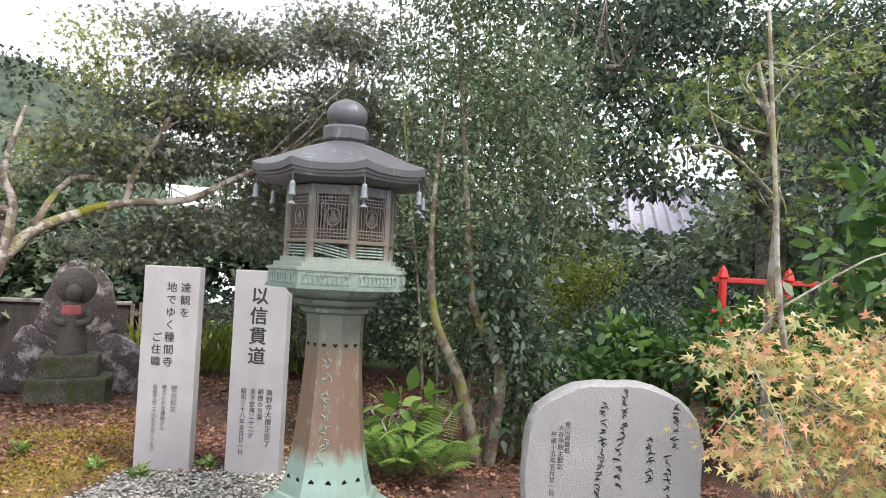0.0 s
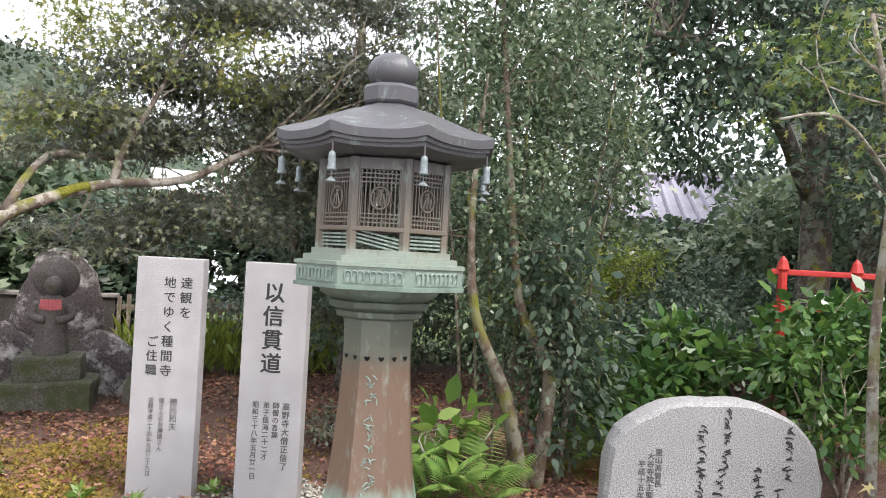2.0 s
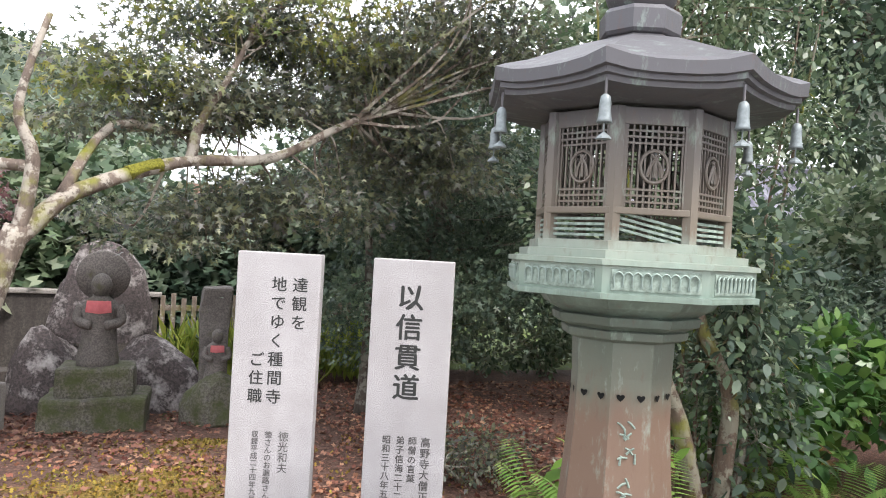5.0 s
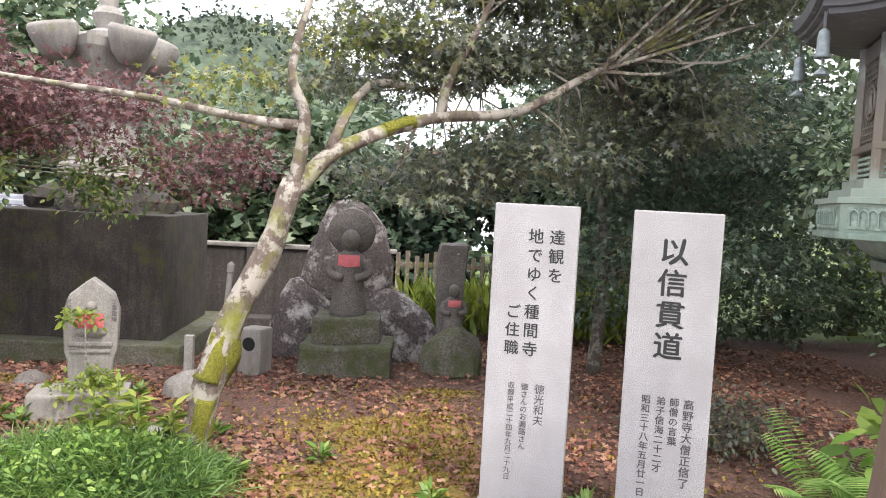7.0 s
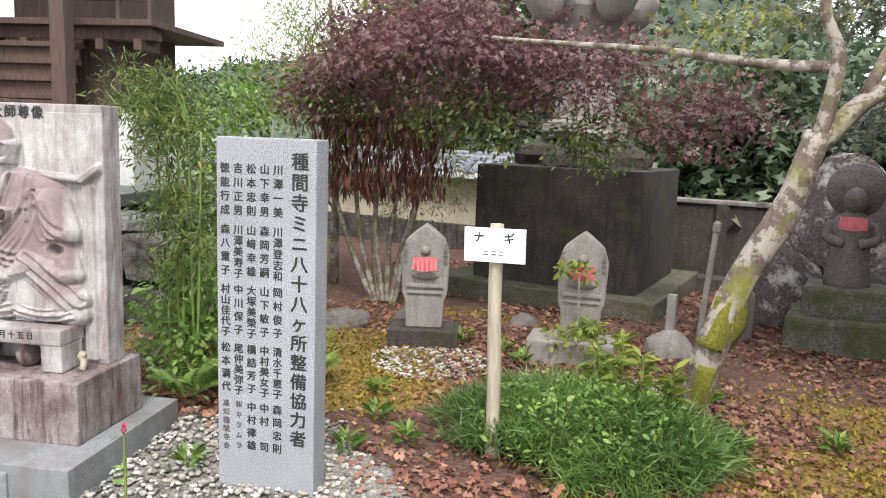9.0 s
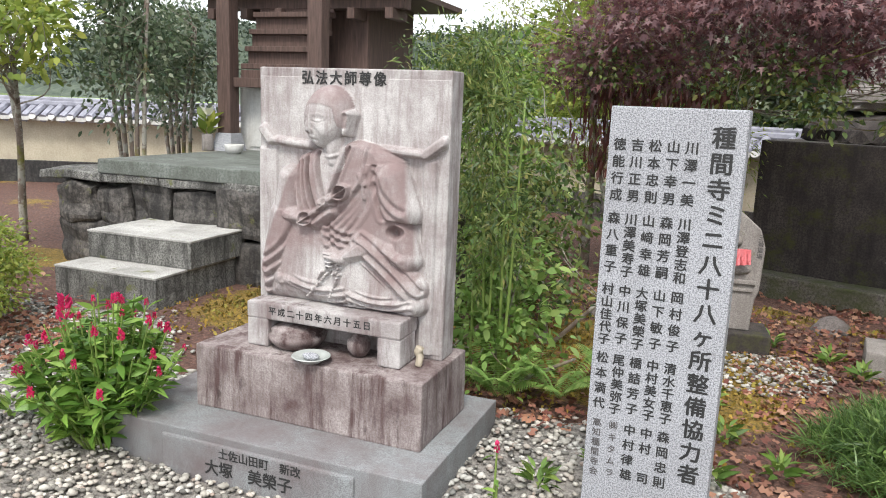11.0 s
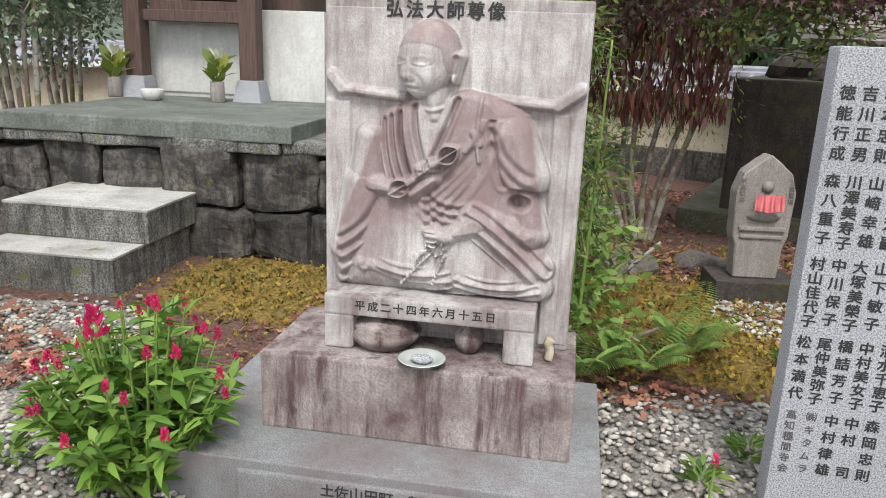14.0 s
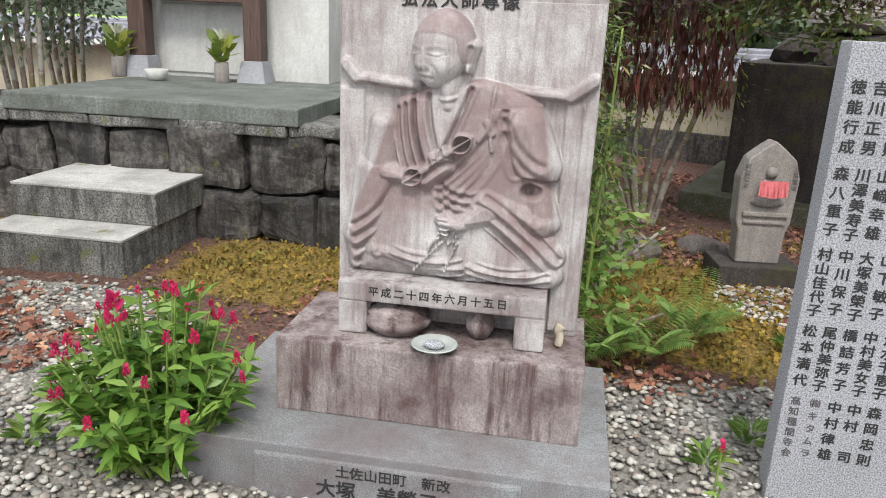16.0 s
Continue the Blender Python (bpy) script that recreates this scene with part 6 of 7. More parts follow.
tree("broad_old_tree", (8.0, 10.2, 0), ((((8.0, 10.2, -0.1), (8.1, 10.2, 1.6), (7.9, 10.1, 3.0), (7.7, 10.0, 4.6)), 0.22, 0.10), (((8.0, 10.2, 2.4), (7.0, 9.8, 3.3), (5.8, 9.4, 3.7), (4.9, 9.0, 3.6)), 0.11, 0.03), (((8.9, 10.3, -0.1), (9.0, 10.2, 2.0), (9.2, 10.1, 4.4)), 0.2, 0.1), (((7.9, 10.1, 3.0), (7.2, 10.0, 4.2), (6.0, 9.8, 4.9)), 0.08, 0.03)),
     (((6.4, 9.6, 3.8), (1.6, 1.0, 0.7)), ((5.2, 9.4, 3.1), (0.9, 0.8, 0.6)), ((7.6, 9.6, 4.9), (2.2, 1.4, 0.8)), ((8.6, 9.4, 2.6), (1.2, 0.8, 0.8)), ((5.9, 9.6, 2.75), (0.8, 0.5, 0.3)), ((5.2, 9.6, 4.9), (1.5, 1.0, 0.8)), ((10, 10, 3.8), (1.4, 1, 1.2))),
     36000, 420, (0.24, 0.24, 0.07), 0.08, "oval", L_DARK, BARKD, "broad dark tree with mossy trunks and spreading limbs", limbs=30)
tree("green_maple", (4.9, 6.6, 0), ((((4.9, 6.6, -0.05), (4.85, 6.6, 1.2), (4.8, 6.5, 2.2), (4.6, 6.5, 3.0)), 0.035, 0.012), (((4.8, 6.5, 2.1), (4.2, 6.3, 2.35), (3.8, 6.3, 2.3)), 0.014, 0.006)),
     (((4.3, 6.4, 2.35), (0.55, 0.4, 0.14)), ((4.6, 6.5, 2.75), (0.8, 0.5, 0.2)), ((4.9, 6.3, 2.1), (0.4, 0.4, 0.2)), ((5.0, 6.4, 3.2), (0.9, 0.6, 0.3))), 1500, 60, (0.13, 0.13, 0.03), 0.06, "star", L_NANDINA, BARKG, "young green maple with pale thin trunk", limbs=4)
tree("orange_maple", (3.61, 4.65, 0), (
    (((3.61, 4.65, -0.05), (3.48, 4.63, 0.5), (3.31, 4.61, 0.95), (3.14, 4.61, 1.35), (3.08, 4.61, 1.9), (3.06, 4.65, 2.5)), 0.018, 0.006),
    (((3.66, 4.67, -0.05), (3.76, 4.65, 0.6), (3.66, 4.61, 1.2)), 0.014, 0.006), (((3.56, 4.60, -0.05), (3.26, 4.45, 0.5), (3.06, 4.40, 0.9)), 0.012, 0.005)),
     (((3.11, 4.57, 1.15), (0.38, 0.35, 0.30)), ((3.51, 4.55, 0.95), (0.5, 0.4, 0.4)), ((3.86, 4.65, 1.25), (0.4, 0.35, 0.3)), ((3.36, 4.40, 0.55), (0.45, 0.3, 0.35)), ((3.86, 4.45, 0.5), (0.45, 0.35, 0.4))),
     7000, 190, (0.075, 0.075, 0.026), 0.043, "star", L_ORANGE, BARKG, "small maple turning yellow, orange and salmon", shell=0.4, limbs=30)
tree("camellia_bush", (4.95, 5.55, 0), ((((4.95, 5.55, -0.05), (4.90, 5.55, 0.9), (4.80, 5.50, 1.9)), 0.03, 0.01), (((5.00, 5.55, -0.05), (5.15, 5.65, 1.0), (5.20, 5.65, 2.1)), 0.03, 0.01)),
     (((4.70, 5.50, 1.65), (0.36, 0.35, 0.4)), ((5.10, 5.65, 1.8), (0.5, 0.45, 0.55)), ((5.10, 5.55, 1.05), (0.5, 0.4, 0.4))), 1500, 75, (0.1, 0.1, 0.07), 0.115, "oval", L_GLOSS, BARKG, "glossy broad-leaved evergreen bush", "shrub", 0.5, 12)
tree("lime_shrub", (5.3, 10.6, 0), ((((5.3, 10.6, -0.05), (5.2, 10.6, 0.8), (5.1, 10.6, 1.6)), 0.04, 0.012), (((5.35, 10.6, -0.05), (5.6, 10.6, 0.9), (5.8, 10.6, 1.5)), 0.035, 0.012)),
     (((5.2, 10.6, 1.25), (0.8, 0.5, 0.5)), ((5.7, 10.7, 1.6), (0.6, 0.4, 0.4))), 5200, 110, (0.12, 0.12, 0.07), 0.05, "oval", L_LIME, BARKG, "lime-green leafy shrub in the shade", "shrub", 0.4, 14)


def broad_bush(base, blobs, n, size, leaf, label, clumps=60):
    return tree("leafy_bush", base, tuple((((base[0], base[1], -0.04), (base[0] + 0.4 * math.cos(a), base[1] + 0.3 * math.sin(a), blobs[0][0][2])), 0.018, 0.006) for a in (0.3, 2.2, 4.0)), blobs, n, clumps, (0.11, 0.11, 0.06), size, "oval", leaf, BARKG, label, "shrub", 0.45, 8)


broad_bush((5.5, 7.35, 0), (((5.4, 7.35, 0.75), (0.55, 0.3, 0.5)), ((6.1, 7.5, 1.0), (0.5, 0.3, 0.45))), 1900, 0.075, L_GLOSS, "leafy green shrub before the red railing", 90)
broad_bush((-3.1, 7.75, 0), (((-3.08, 7.75, 0.2), (0.24, 0.18, 0.16)), ((-3.3, 7.95, 0.45), (0.25, 0.2, 0.3))), 1500, 0.055, L_FERN, "low fresh green ferny plants behind the stele", 90)
broad_bush((5.0, 13.1, 0), (((4.6, 13.1, 0.5), (1.3, 0.4, 0.5)), ((6.4, 13.0, 0.6), (1.2, 0.4, 0.6)), ((2.6, 13.6, 0.5), (0.9, 0.3, 0.5))), 8000, 0.08, L_MID, "low green hedge along the garden edge", 170)
broad_bush((4.6, 8.6, 0), (((4.4, 8.5, 0.55), (0.6, 0.4, 0.35)), ((5.2, 8.7, 0.75), (0.7, 0.4, 0.4))), 1500, 0.12, L_GLOSS, "broad-leaved hydrangea bush in the shade")
broad_bush((6.1, 7.9, 0), (((6.0, 7.9, 0.85), (0.8, 0.35, 0.6)), ((6.7, 8.0, 1.05), (0.7, 0.3, 0.5))), 2400, 0.13, L_GLOSS, "broad-leaved hydrangea bush beside the stone")
broad_bush((5.0, 9.6, 0), (((4.8, 9.5, 0.6), (0.9, 0.4, 0.45)), ((6.0, 9.7, 0.8), (0.9, 0.5, 0.6))), 5000, 0.07, L_DARK, "dark low shrub under the trees", 120)
broad_bush((7.6, 11.2, 0), (((7.4, 11.0, 0.9), (1.4, 0.6, 0.7)), ((9.2, 11.2, 1.0), (1.5, 0.6, 0.8))), 9000, 0.075, L_DARK, "dark hedge shrub at the garden's edge", 200)
broad_bush((5.2, 5.2, 0), (((5.2, 5.3, 0.6), (0.7, 0.5, 0.5)),), 1500, 0.1, L_MID, "mixed green shrub beside the maple", 70)
broad_bush((2.45, 9.2, 0), (((2.45, 9.2, 0.18), (0.45, 0.25, 0.14)),), 1500, 0.035, L_MAPLE, "low grey-green juniper spreading over litter", 50)
broad_bush((2.78, 7.95, 0), (((2.8, 7.95, 0.42), (0.16, 0.12, 0.14)),), 60, 0.17, L_BRIGHT, "young bright green broad-leaved plant", 14)

# distant belt of trees closing the garden
def belt(x, y, h, r, leaf, name, label, n=6000, size=0.16):
    tree(name, (x, y, 0), ((((x, y, -0.2), (x + 0.1, y, h * 0.4), (x, y, h * 0.8)), 0.16, 0.05),), (((x, y, h * 0.3), (r, r * 0.7, h * 0.25)), ((x - 0.2, y, h * 0.55), (r * 1.1, r * 0.8, h * 0.24)), ((x + 0.3, y, h * 0.82), (r * 0.8, r * 0.6, h * 0.2))), n, 120, (0.34, 0.34, 0.16), size, "tuft", leaf, BARKD, label, limbs=6)


for x, y, h, r, leaf in ((3.8, 14.6, 4.2, 1.6, L_MID), (6.4, 14.2, 6.0, 1.9, L_MID), (9.4, 15.2, 2.2, 1.2, L_DARK), (12.5, 14.0, 7.0, 2.2, L_DARK), (13.0, 9.5, 7.5, 2.4, L_DARK), (-4.7, 15.4, 4.6, 1.2, L_MID), (-7.3, 17.0, 4.4, 1.3, L_LIME), (-1.3, 14.9, 2.7, 1.0, L_MID), (2.8, 15.2, 3.3, 0.9, L_DARK), (-3.0, 16.5, 2.3, 1.0, L_MID), (-1.5, 14.4, 2.0, 0.8, L_MID), (0.4, 14.6, 1.9, 0.6, L_DARK), (-6.2, 15.6, 3.0, 1.2, L_LIME), (11.0, 5.0, 6.0, 2.2, L_DARK), (10.0, 12.6, 3.0, 1.4, L_MID)):
    belt(x, y, h, r, leaf, "background_tree", {"dull_green_maple_leaf": "dull green maple beyond the garden", "dark_evergreen_leaf": "dark evergreen tree at the garden's edge", "mid_green_leaf": "grey-green tree at the garden's edge", "lime_leaf": "yellow-green conifer beyond the wall"}[leaf.name])

# shrubs about the relief stele and the shrine
tree("nandina_clump", (-3.24, 7.68, 0), tuple((((-3.24 + 0.05 * k, 7.68 + 0.05 * (k % 2), -0.04), (-3.26 + 0.06 * k, 7.7, 0.7), (-3.36 + 0.09 * k, 7.7, 1.4)), 0.009, 0.004) for k in range(5)),
     (((-3.24, 7.68, 1.4), (0.24, 0.2, 0.3)), ((-3.16, 7.68, 0.85), (0.2, 0.2, 0.4)), ((-3.46, 7.8, 1.6), (0.35, 0.25, 0.2))), 5200, 180, (0.06, 0.06, 0.03), 0.045, "slim", L_NANDINA, GREENSTEM, "feathery fresh green nandina clump behind the stele", "shrub", 0.25, 30)
broad_bush((-3.3, 8.5, 0), (((-3.4, 8.5, 0.4), (0.35, 0.3, 0.3)), ((-3.7, 8.8, 0.7), (0.4, 0.35, 0.45))), 3600, 0.045, L_NANDINA, "mixed green undergrowth behind the stele", 90)
broad_bush((-4.3, 9.3, 0), (((-4.3, 9.3, 0.8), (0.5, 0.4, 0.6)), ((-4.5, 9.4, 1.5), (0.45, 0.4, 0.4))), 4200, 0.05, L_BRIGHT, "fresh green shrub beside the terrace", 120)
tree("golden_conifer", (-4.3, 10.6, 0), ((((-4.3, 10.6, -0.05), (-4.3, 10.6, 1.2), (-4.4, 10.6, 2.9)), 0.05, 0.012),), (((-4.3, 10.6, 1.4), (0.5, 0.4, 0.5)), ((-4.2, 10.6, 2.1), (0.4, 0.35, 0.4)), ((-4.5, 10.6, 2.75), (0.45, 0.4, 0.5)), ((-5.1, 10.7, 2.1), (0.5, 0.4, 0.6)), ((-3.6, 10.9, 1.1), (0.6, 0.4, 0.5))), 12000, 260, (0.1, 0.1, 0.1), 0.05, "slim", L_LIME, BARKG, "golden green feathery conifer", limbs=10)
for px, py, hh, leaf, lab in ((-8.9, 9.3, 2.6, L_MID, "thin-stemmed grey-green tree by the wall"), (-8.0, 8.3, 2.9, L_MID, "many-stemmed small-leaved tree behind the terrace")):
    tree("small_tree", (px, py, 0), tuple((((px + 0.05 * k, py, -0.1), (px + 0.14 * (k - 2), py, hh * 0.4), (px + 0.22 * (k - 2), py + 0.1 * (k % 2), hh * 0.8)), 0.03, 0.01) for k in range(5)), (((px, py, hh * 0.58), (0.55, 0.5, hh * 0.2)), ((px - 0.1, py, hh * 0.8), (0.6, 0.5, hh * 0.18))), 4200, 120, (0.12, 0.12, 0.1), 0.06, "oval", leaf, BARKG, lab, shell=0.25, limbs=18)
tree("yellowing_tree", (-8.3, 7.4, 0), ((((-8.3, 7.4, -0.05), (-8.1, 7.35, 1.0), (-7.7, 7.2, 1.6)), 0.04, 0.012), (((-8.1, 7.35, 1.0), (-8.3, 7.3, 2.0)), 0.03, 0.01)), (((-7.55, 7.1, 1.75), (0.45, 0.4, 0.28)), ((-8.1, 7.3, 1.95), (0.6, 0.5, 0.35))), 1700, 70, (0.12, 0.12, 0.05), 0.085, "oval", L_LIME, BARKG, "small tree with yellowing drooping leaves", limbs=12)
tree("clipped_azalea", (-6.0, 5.75, 0), tuple((((-6.0, 5.75, -0.04), (-6.0 + 0.35 * math.cos(a), 5.75 + 0.35 * math.sin(a), 0.4)), 0.02, 0.008) for a in (0.5, 2.0, 3.6, 5.2)), (((-5.95, 5.78, 0.36), (0.80, 0.74, 0.40)), ((-6.5, 5.5, 0.42), (0.7, 0.7, 0.36))), 36000, 620, (0.06, 0.06, 0.03), 0.027, "oval", L_LIME, BARKG, "rounded clipped azalea bush with small yellow-green leaves", "shrub", 0.8, 10)
# solid dark lump added inside the bush, standing in for its shaded interior
core = part("dark_bush_filler", rock_bm(0.72, 0.66, 0.62, 5, 0.1), L_DARK, bpy.data.objects["clipped_azalea"], "", Matrix.Translation((-0.1, 0, 0.05)))

# plumed cockscomb
def cockscomb(x, y, h, stems, leaves, spread, plumes):
    root = thing("cockscomb_plant", pose(x, y, float(ground_height(np.float64(x), np.float64(y)))), "leafy green cockscomb with magenta plumes growing in gravel", "flowering plant", "cockscombs")
    bm = bmesh.new()
    tips = []
    for k in range(stems):
        a, rr, hh = RNG.uniform(0, 6.28), spread * math.sqrt(RNG.uniform(0.02, 1)), 0
        hh = h * (1 - 0.45 * (rr / spread) ** 2) * RNG.uniform(0.8, 1.05)
        tip = Vector((rr * math.cos(a), rr * math.sin(a), hh))
        tube(bm, [(tip.x * 0.3, tip.y * 0.3, -0.03), (tip.x * 0.7, tip.y * 0.7, hh * 0.55), tip], 0.006, 0.003, 5)
        tips.append(tip)
    tagged(part("stem_tuft", bm, GREENSTEM, root), kind="stuff")
    tp = np.array(tips)
    i = RNG.integers(0, stems, leaves)
    f = RNG.uniform(0.15, 0.95, leaves)
    base = tp[i] * f[:, None]
    base[:, :2] = tp[i][:, :2] * (0.3 + 0.7 * f[:, None])
    a = RNG.uniform(0, 6.28, leaves)
    leaf_cloud("leaves", base, np.stack((np.cos(a), np.sin(a), RNG.uniform(-0.3, 0.7, leaves)), 1), RNG.uniform(0.05, 0.115, leaves) * (h / 0.62) ** 0.5, "lance", L_COMB, root)
    for k in range(min(plumes, stems)):
        t = tips[k]
        n = 70
        q = RNG.uniform(0, 1, n)
        r = 0.014 * (1 - q * 0.8)
        a = RNG.uniform(0, 6.28, n)
        big = 1.5 if k == 0 and h > 0.5 else RNG.uniform(0.4, 0.75)
        pos = np.stack((t.x + r * np.cos(a) * big, t.y + r * np.sin(a) * big, t.z - 0.01 + q * 0.06 * big), 1)
        leaf_cloud("plume", pos, np.stack((np.cos(a) * 0.6, np.sin(a) * 0.6, np.ones(n)), 1), RNG.uniform(0.012, 0.024, n) * big, "oval", L_FLOWER, root, "magenta plume")
    return root


cockscomb(-3.95, 6.14, 0.62, 84, 1700, 0.33, 46)
cockscomb(-4.42, 5.62, 0.42, 7, 40, 0.12, 4)
cockscomb(-2.28, 6.62, 0.36, 2, 9, 0.03, 1)
cockscomb(-3.9, 5.45, 0.2, 8, 60, 0.16, 0)

# ferns
def fern(m, fronds=11, length=0.42, label="fresh green fern with arching fronds"):
    root = thing("fern", m, label, "fern", "ferns")
    for k in range(fronds):
        a = 6.28 * k / fronds + RNG.uniform(-0.25, 0.25)
        ln = length * RNG.uniform(0.7, 1.1)
        t = np.linspace(0.12, 1, 22)
        rise = RNG.uniform(1.3, 2.0)
        cx, cz = ln * t * 0.85, ln * (rise * t - 0.75 * t * t)
        pos = np.stack((np.cos(a) * cx, np.sin(a) * cx, cz), 1)
        pos, t2 = np.repeat(pos, 2, 0), np.repeat(t, 2)
        sgn = np.tile((1, -1), 22)
        way = np.stack((np.cos(a + sgn * 1.2), np.sin(a + sgn * 1.2), np.full(44, -0.12)), 1)
        leaf_cloud("frond", pos, way, ln * 0.34 * np.sin(np.pi * np.clip(1.02 - t2 * 0.9, 0, 1)) ** 0.8 + 0.008, "pinna", L_FERN, root, up=np.tile((0, 0, 1.0), (44, 1)))
    return root


f0 = fern(pose(2.62, 7.72, 0.0), 12, 0.46)
for x, y, s, r in ((2.9, 7.6, 0.0, 40), (2.45, 7.95, 0, 90), (-2.75, 7.75, 0, 20), (-2.62, 8.1, 0, 70), (3.9, 8.3, 0, 10), (4.2, 7.9, 0, 150), (-2.95, 7.55, 0, 120)):
    copy_thing(f0, pose(x, y, 0.0, 0, 0, r) @ Matrix.Scale(0.55 if x < 0 else 0.9, 4))

# small weeds
def weed(m):
    root = thing("weed", m, "small green weed with narrow leaves", "weed", "weeds")
    n = 26
    a = RNG.uniform(0, 6.28, n)
    leaf_cloud("leaves", np.stack((0.02 * np.cos(a), 0.02 * np.sin(a), RNG.uniform(0, 0.07, n)), 1), np.stack((np.cos(a), np.sin(a), RNG.uniform(0.2, 1.3, n)), 1), RNG.uniform(0.05, 0.10, n), "lance", L_BRIGHT, root)
    return root


w0 = weed(pose(0.92, 7.98, 0))
for k, (x, y) in enumerate(((1.36, 8.16), (0.62, 8.2), (-0.35, 8.45), (0.05, 8.75), (-1.72, 7.72), (-1.9, 7.5), (-2.35, 7.0), (-2.25, 7.25), (-1.3, 9.9), (-1.95, 9.35), (-2.3, 9.45), (-1.18, 9.45), (-0.6, 9.1), (-2.0, 7.9), (-4.3, 5.9), (-2.2, 8.2), (-1.75, 9.2), (-1.2, 9.25))):
    copy_thing(w0, pose(x, y, 0, 0, 0, 47 * k) @ Matrix.Diagonal((1, 1, 1, 1)))
pl = thing("potted_sapling", pose(-1.48, 9.42, 0), "thin sapling with yellowing leaves before the stone", "sapling")
part("stem", tube(bmesh.new(), [(0, 0, -0.03), (0.01, 0, 0.3), (0, 0, 0.58)], 0.007, 0.004, 6), BARKG, pl)
P, W, C = blob_points((((0, 0, 0.6), (0.13, 0.1, 0.06)), ((0, 0, 0.2), (0.22, 0.18, 0.08))), 420, 30, (0.03, 0.03, 0.02))
leaf_cloud("leaves", P, W, RNG.uniform(0.03, 0.06, 420), "oval", L_LIME, pl)

# grassy mound round the sign: ragged tussocks with weeds and a sapling growing through
def mound_height(x, y):
    """Height of the mound of grass, uneven towards its rim."""
    q = np.hypot((x + 1.02) / 0.70, (y - 8.22) / 0.55)
    lump = np.array([noise.noise((a * 3.2, b * 3.2, 5)) + 0.5 * noise.noise((a * 8, b * 8, 9)) for a, b in zip(x, y)])
    return 0.20 * np.clip(1.05 + 0.35 * lump - q ** 2, 0, 1.2) ** 0.6, q


part("grass_clump", rock_bm(0.50, 0.38, 0.12, 8, 0.2), GROUND, None, "low earthy mound under the grass", pose(-1.02, 8.22, 0))["category"] = "mound"
tx, ty = RNG.uniform(-1.8, -0.25, 900), RNG.uniform(7.6, 8.85, 900)
tz, tq = mound_height(tx, ty)
ok = (tz > 0.02) & (RNG.random(900) < 1.25 - tq)
tx, ty, tz = tx[ok], ty[ok], tz[ok]
n = 26000
k = RNG.integers(0, len(tx), n)
a = RNG.uniform(0, 6.28, n)
lean = RNG.uniform(-2.2, 2.2, len(tx))[k]
gx, gy = tx[k] + RNG.normal(size=n) * 0.03, ty[k] + RNG.normal(size=n) * 0.03
way = np.stack((0.7 * np.cos(a) + 0.5 * np.cos(lean) + 0.5 * (gx + 1.02), 0.7 * np.sin(a) + 0.5 * np.sin(lean) - 0.25 + 0.5 * (gy - 8.22), RNG.uniform(-0.25, 1.0, n)), 1)
tagged(leaf_cloud("grass_blades", np.stack((gx, gy, tz[k] * RNG.uniform(0.35, 1.0, n) - 0.01), 1), way, RNG.uniform(0.05, 0.17, n), "blade", L_GRASS, None, "fine green grass drooping in ragged tussocks"), category="grass", kind="stuff")
n = 900
gx, gy = RNG.normal(-0.95, 0.28, n), RNG.normal(8.05, 0.24, n)
gz, gq = mound_height(gx, gy)
ok = gz > 0.03
tagged(leaf_cloud("weed_leaves", np.stack((gx, gy, gz + RNG.uniform(0.0, 0.07, n)), 1)[ok], (RNG.normal(size=(n, 3)) * np.array((1, 1, 0.4)))[ok], RNG.uniform(0.02, 0.05, n)[ok], "oval", L_BRIGHT, None, "small bright weed leaves among the grass"), category="weeds", kind="stuff")


def sprig(x, y, z, h, leaves):
    """A thin upright seedling with narrow leaves in whorls."""
    root = thing("seedling", pose(x, y, z), "slender green seedling with narrow leaves in the grass", "seedling", "seedlings")
    part("stem", tube(bmesh.new(), [(0, 0, -0.05), (0.01, 0.005, h * 0.5), (0.0, 0.01, h)], 0.005, 0.003, 5), GREENSTEM, root)
    f = RNG.uniform(0.25, 1.0, leaves)
    b = RNG.uniform(0, 6.28, leaves)
    leaf_cloud("leaves", np.stack((np.cos(b) * 0.01, np.sin(b) * 0.01, f * h), 1), np.stack((np.cos(b), np.sin(b), RNG.uniform(-0.1, 0.8, leaves)), 1), RNG.uniform(0.05, 0.11, leaves), "lance", L_LIME, root)
    return root


for sx, sy, hh in ((-0.92, 8.42, 0.34), (-0.80, 8.34, 0.26), (-1.05, 8.46, 0.24), (-0.68, 8.5, 0.22)):
    sprig(sx, sy, float(mound_height(np.array([sx]), np.array([sy]))[0][0]) * 0.8, hh, 46)
n = 1300
gx = RNG.uniform(0.5, 3.0, n)
tagged(leaf_cloud("tall_weeds", np.stack((gx, 12.7 + RNG.normal(size=n) * 0.15, RNG.uniform(0, 0.5, n)), 1), RNG.normal(size=(n, 3)) * 0.35 + np.array((0, 0, 1)), RNG.uniform(0.12, 0.3, n), "slim", L_LIME, None, "tall yellow-green weeds along the fence"), category="weeds", kind="stuff")

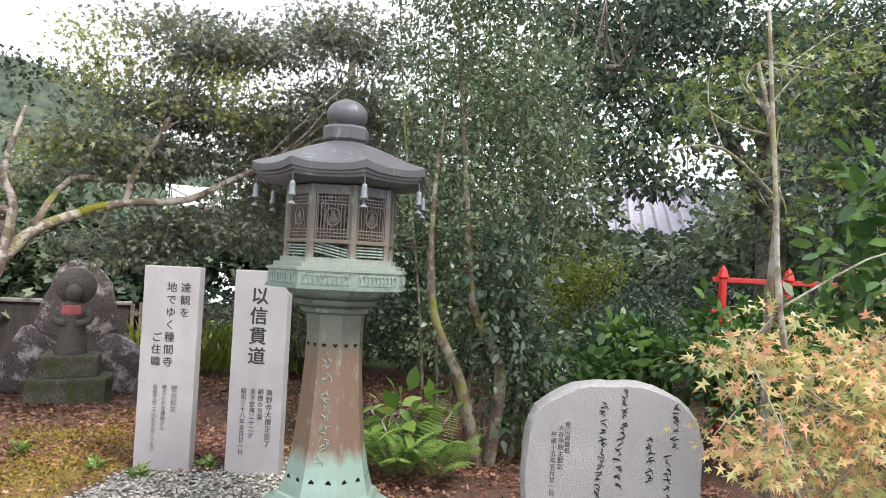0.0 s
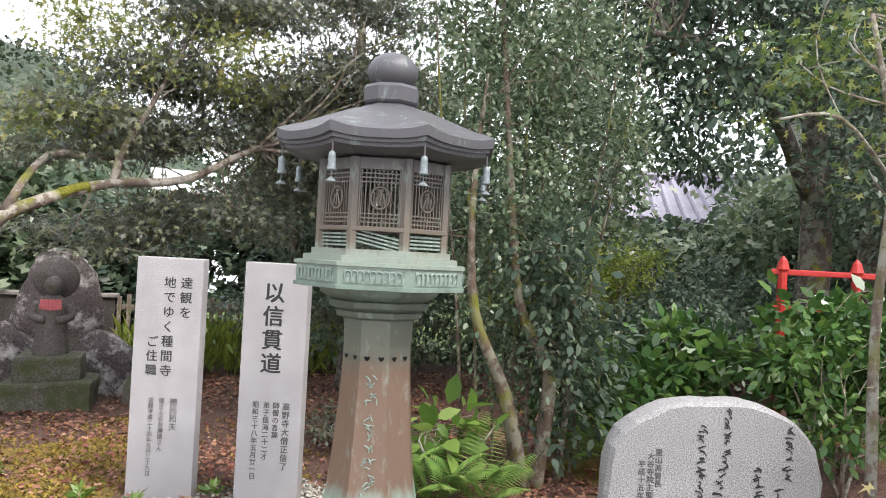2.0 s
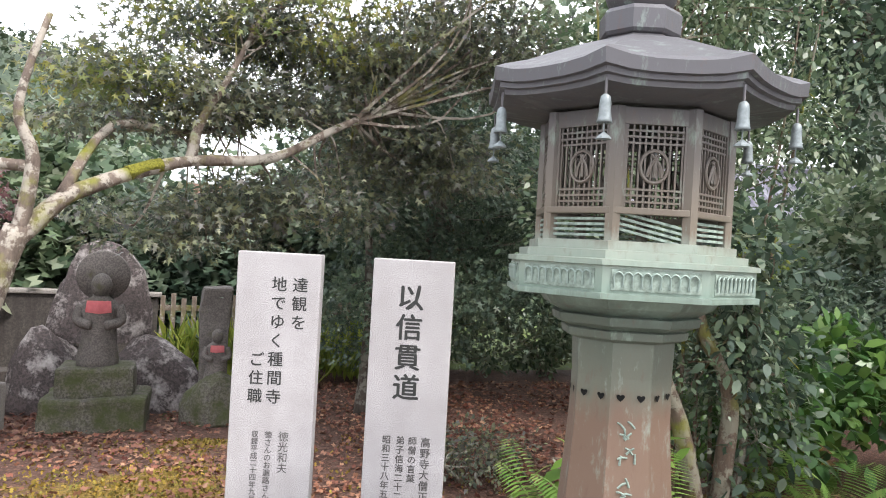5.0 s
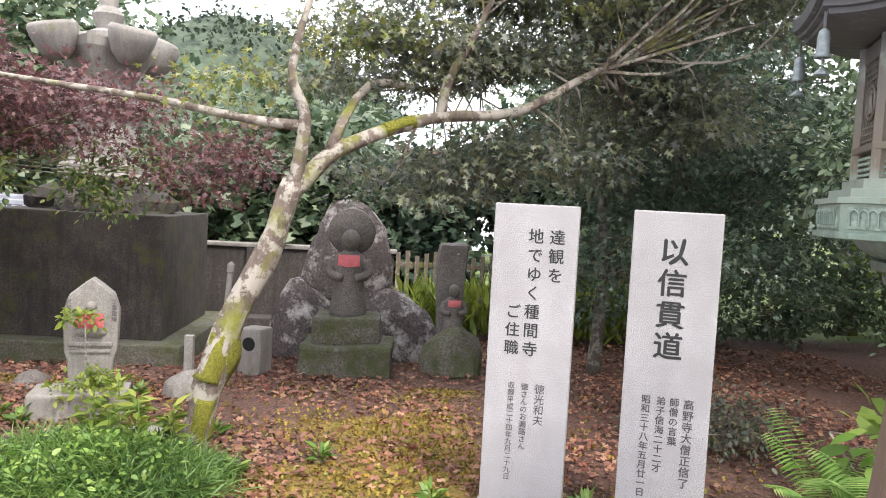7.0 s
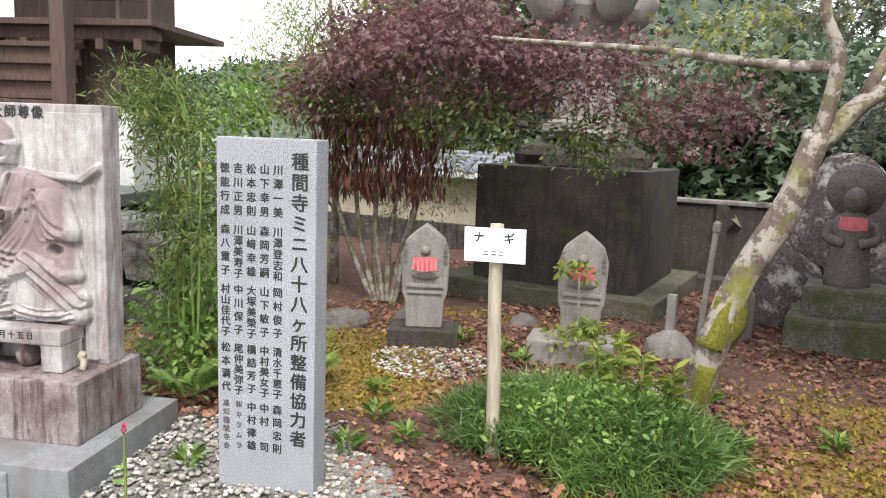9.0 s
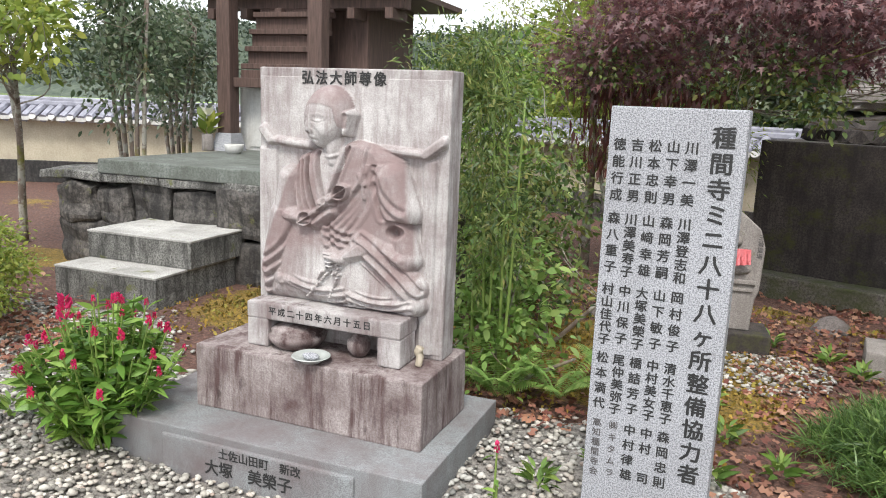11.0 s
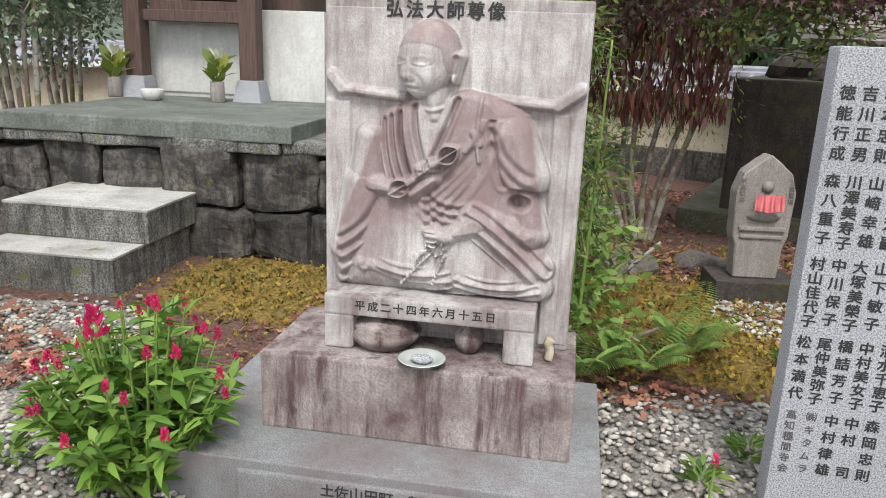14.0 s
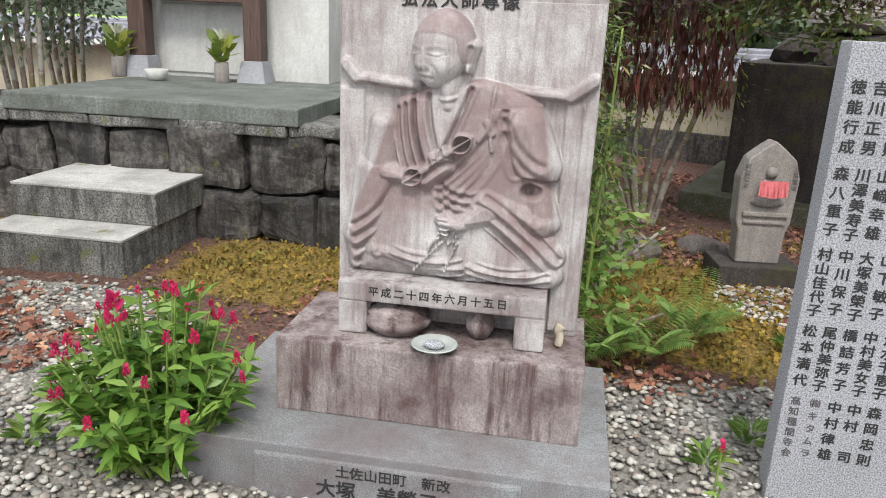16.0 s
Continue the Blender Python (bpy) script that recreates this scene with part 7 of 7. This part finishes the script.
# moss
n = 60000
lx, ly = RNG.uniform(-5.6, 2.6, n), RNG.uniform(6.9, 10.4, n)
keep = (ly > gravel_edge(lx)) & (RNG.random(n) < np.array([0.05 + 1.3 * max(0, noise.noise((a * 0.9, b * 0.9, 7))) + 0.8 * math.exp(-((a + 4.6) ** 2 / 0.7 + (b - 7.75) ** 2 / 0.25)) + 0.7 * math.exp(-((a + 2.9) ** 2 / 0.6 + (b - 8.7) ** 2 / 0.5)) + 0.7 * math.exp(-((a - 0.1) ** 2 / 0.5 + (b - 8.3) ** 2 / 0.25)) for a, b in zip(lx, ly)]) * np.array([0.35 + 1.3 * (noise.noise((a * 7, b * 7, 1)) > -0.05) for a, b in zip(lx, ly)]))
lx, ly = lx[keep], ly[keep]
tagged(leaf_cloud("moss_tufts", np.stack((lx, ly, np.full(len(lx), -0.004)), 1), RNG.normal(size=(len(lx), 3)) * 0.5 + np.array((0, 0, 0.7)), RNG.uniform(0.014, 0.034, len(lx)), "tuft", L_MOSS, None, "ochre and olive moss tufts on the soil"), category="moss", kind="stuff")

# fallen leaves
n = 44000
lx, ly = RNG.uniform(-4.5, 5.0, n), RNG.uniform(6.9, 12.6, n)
keep = (ly > gravel_edge(lx) - 0.15) & (RNG.random(n) < np.array([0.54 - 0.25 * (a < -2.2) + 0.9 * noise.noise((a * 1.1, b * 1.1, 2)) for a, b in zip(lx, ly)]))
lx, ly = lx[keep], ly[keep]
tagged(leaf_cloud("fallen_leaves", np.stack((lx, ly, RNG.uniform(0.002, 0.016, len(lx))), 1), RNG.normal(size=(len(lx), 3)) * np.array((1, 1, 0.14)), RNG.uniform(0.022, 0.055, len(lx)), "tuft", L_LITTER, None, "fallen reddish brown leaves scattered over the moss"), category="fallen leaves", kind="stuff")
n = 900
lx, ly = RNG.uniform(-7, -4.8, n), RNG.normal(6.35, 0.22, n)
tagged(leaf_cloud("fallen_leaves", np.stack((lx, ly, RNG.uniform(0.012, 0.03, n)), 1), RNG.normal(size=(n, 3)) * np.array((1, 1, 0.2)), RNG.uniform(0.03, 0.06, n), "tuft", L_LITTER, None, "fallen brown leaves at the hedge foot"), category="fallen leaves", kind="stuff")

# pebbles
def pebbles():
    base = bmesh.new()
    bmesh.ops.create_icosphere(base, subdivisions=1, radius=1)
    V0 = np.array([v.co for v in base.verts])
    F0 = np.array([[v.index for v in f.verts] for f in base.faces])
    base.free()
    n = 56000
    x, y = RNG.uniform(-7.2, 2.4, n), RNG.uniform(4.9, 9.3, n)
    near = (y < gravel_edge(x) + RNG.normal(size=n) * 0.08) & (y > np.where(x > -1.6, 6.9, 4.9))
    near |= (np.hypot(x + 2.25, y - 8.95) < 0.42)
    x, y = x[near], y[near]
    n = len(x)
    s = RNG.uniform(0.007, 0.0165, n)
    a = RNG.uniform(0, 6.28, n)
    L = V0[None] * np.stack((s * RNG.uniform(1.0, 1.5, n), s, s * RNG.uniform(0.5, 0.8, n)), 1)[:, None]
    L *= 1 + 0.12 * RNG.normal(size=(n, len(V0), 1))
    ca, sa = np.cos(a)[:, None], np.sin(a)[:, None]
    X = np.stack((L[..., 0] * ca - L[..., 1] * sa + x[:, None], L[..., 0] * sa + L[..., 1] * ca + y[:, None], L[..., 2] + (ground_height(x, y) + 0.001)[:, None]), -1)
    F = (F0[None] + (np.arange(n) * len(V0))[:, None, None]).reshape(-1, 3)
    me = bpy.data.meshes.new("pebbles")
    me.vertices.add(n * len(V0))
    me.vertices.foreach_set("co", X.reshape(-1).astype(np.float32))
    me.loops.add(F.size)
    me.loops.foreach_set("vertex_index", F.ravel().astype(np.int32))
    me.polygons.add(len(F))
    me.polygons.foreach_set("loop_start", np.arange(0, F.size, 3, dtype=np.int32))
    me.update(calc_edges=True)
    me.polygons.foreach_set("use_smooth", [True] * len(F))
    me.materials.append(PEBBLE)
    tagged(new("pebbles", me), "grey and white river pebbles covering the path", "pebbles", kind="stuff")


pebbles()
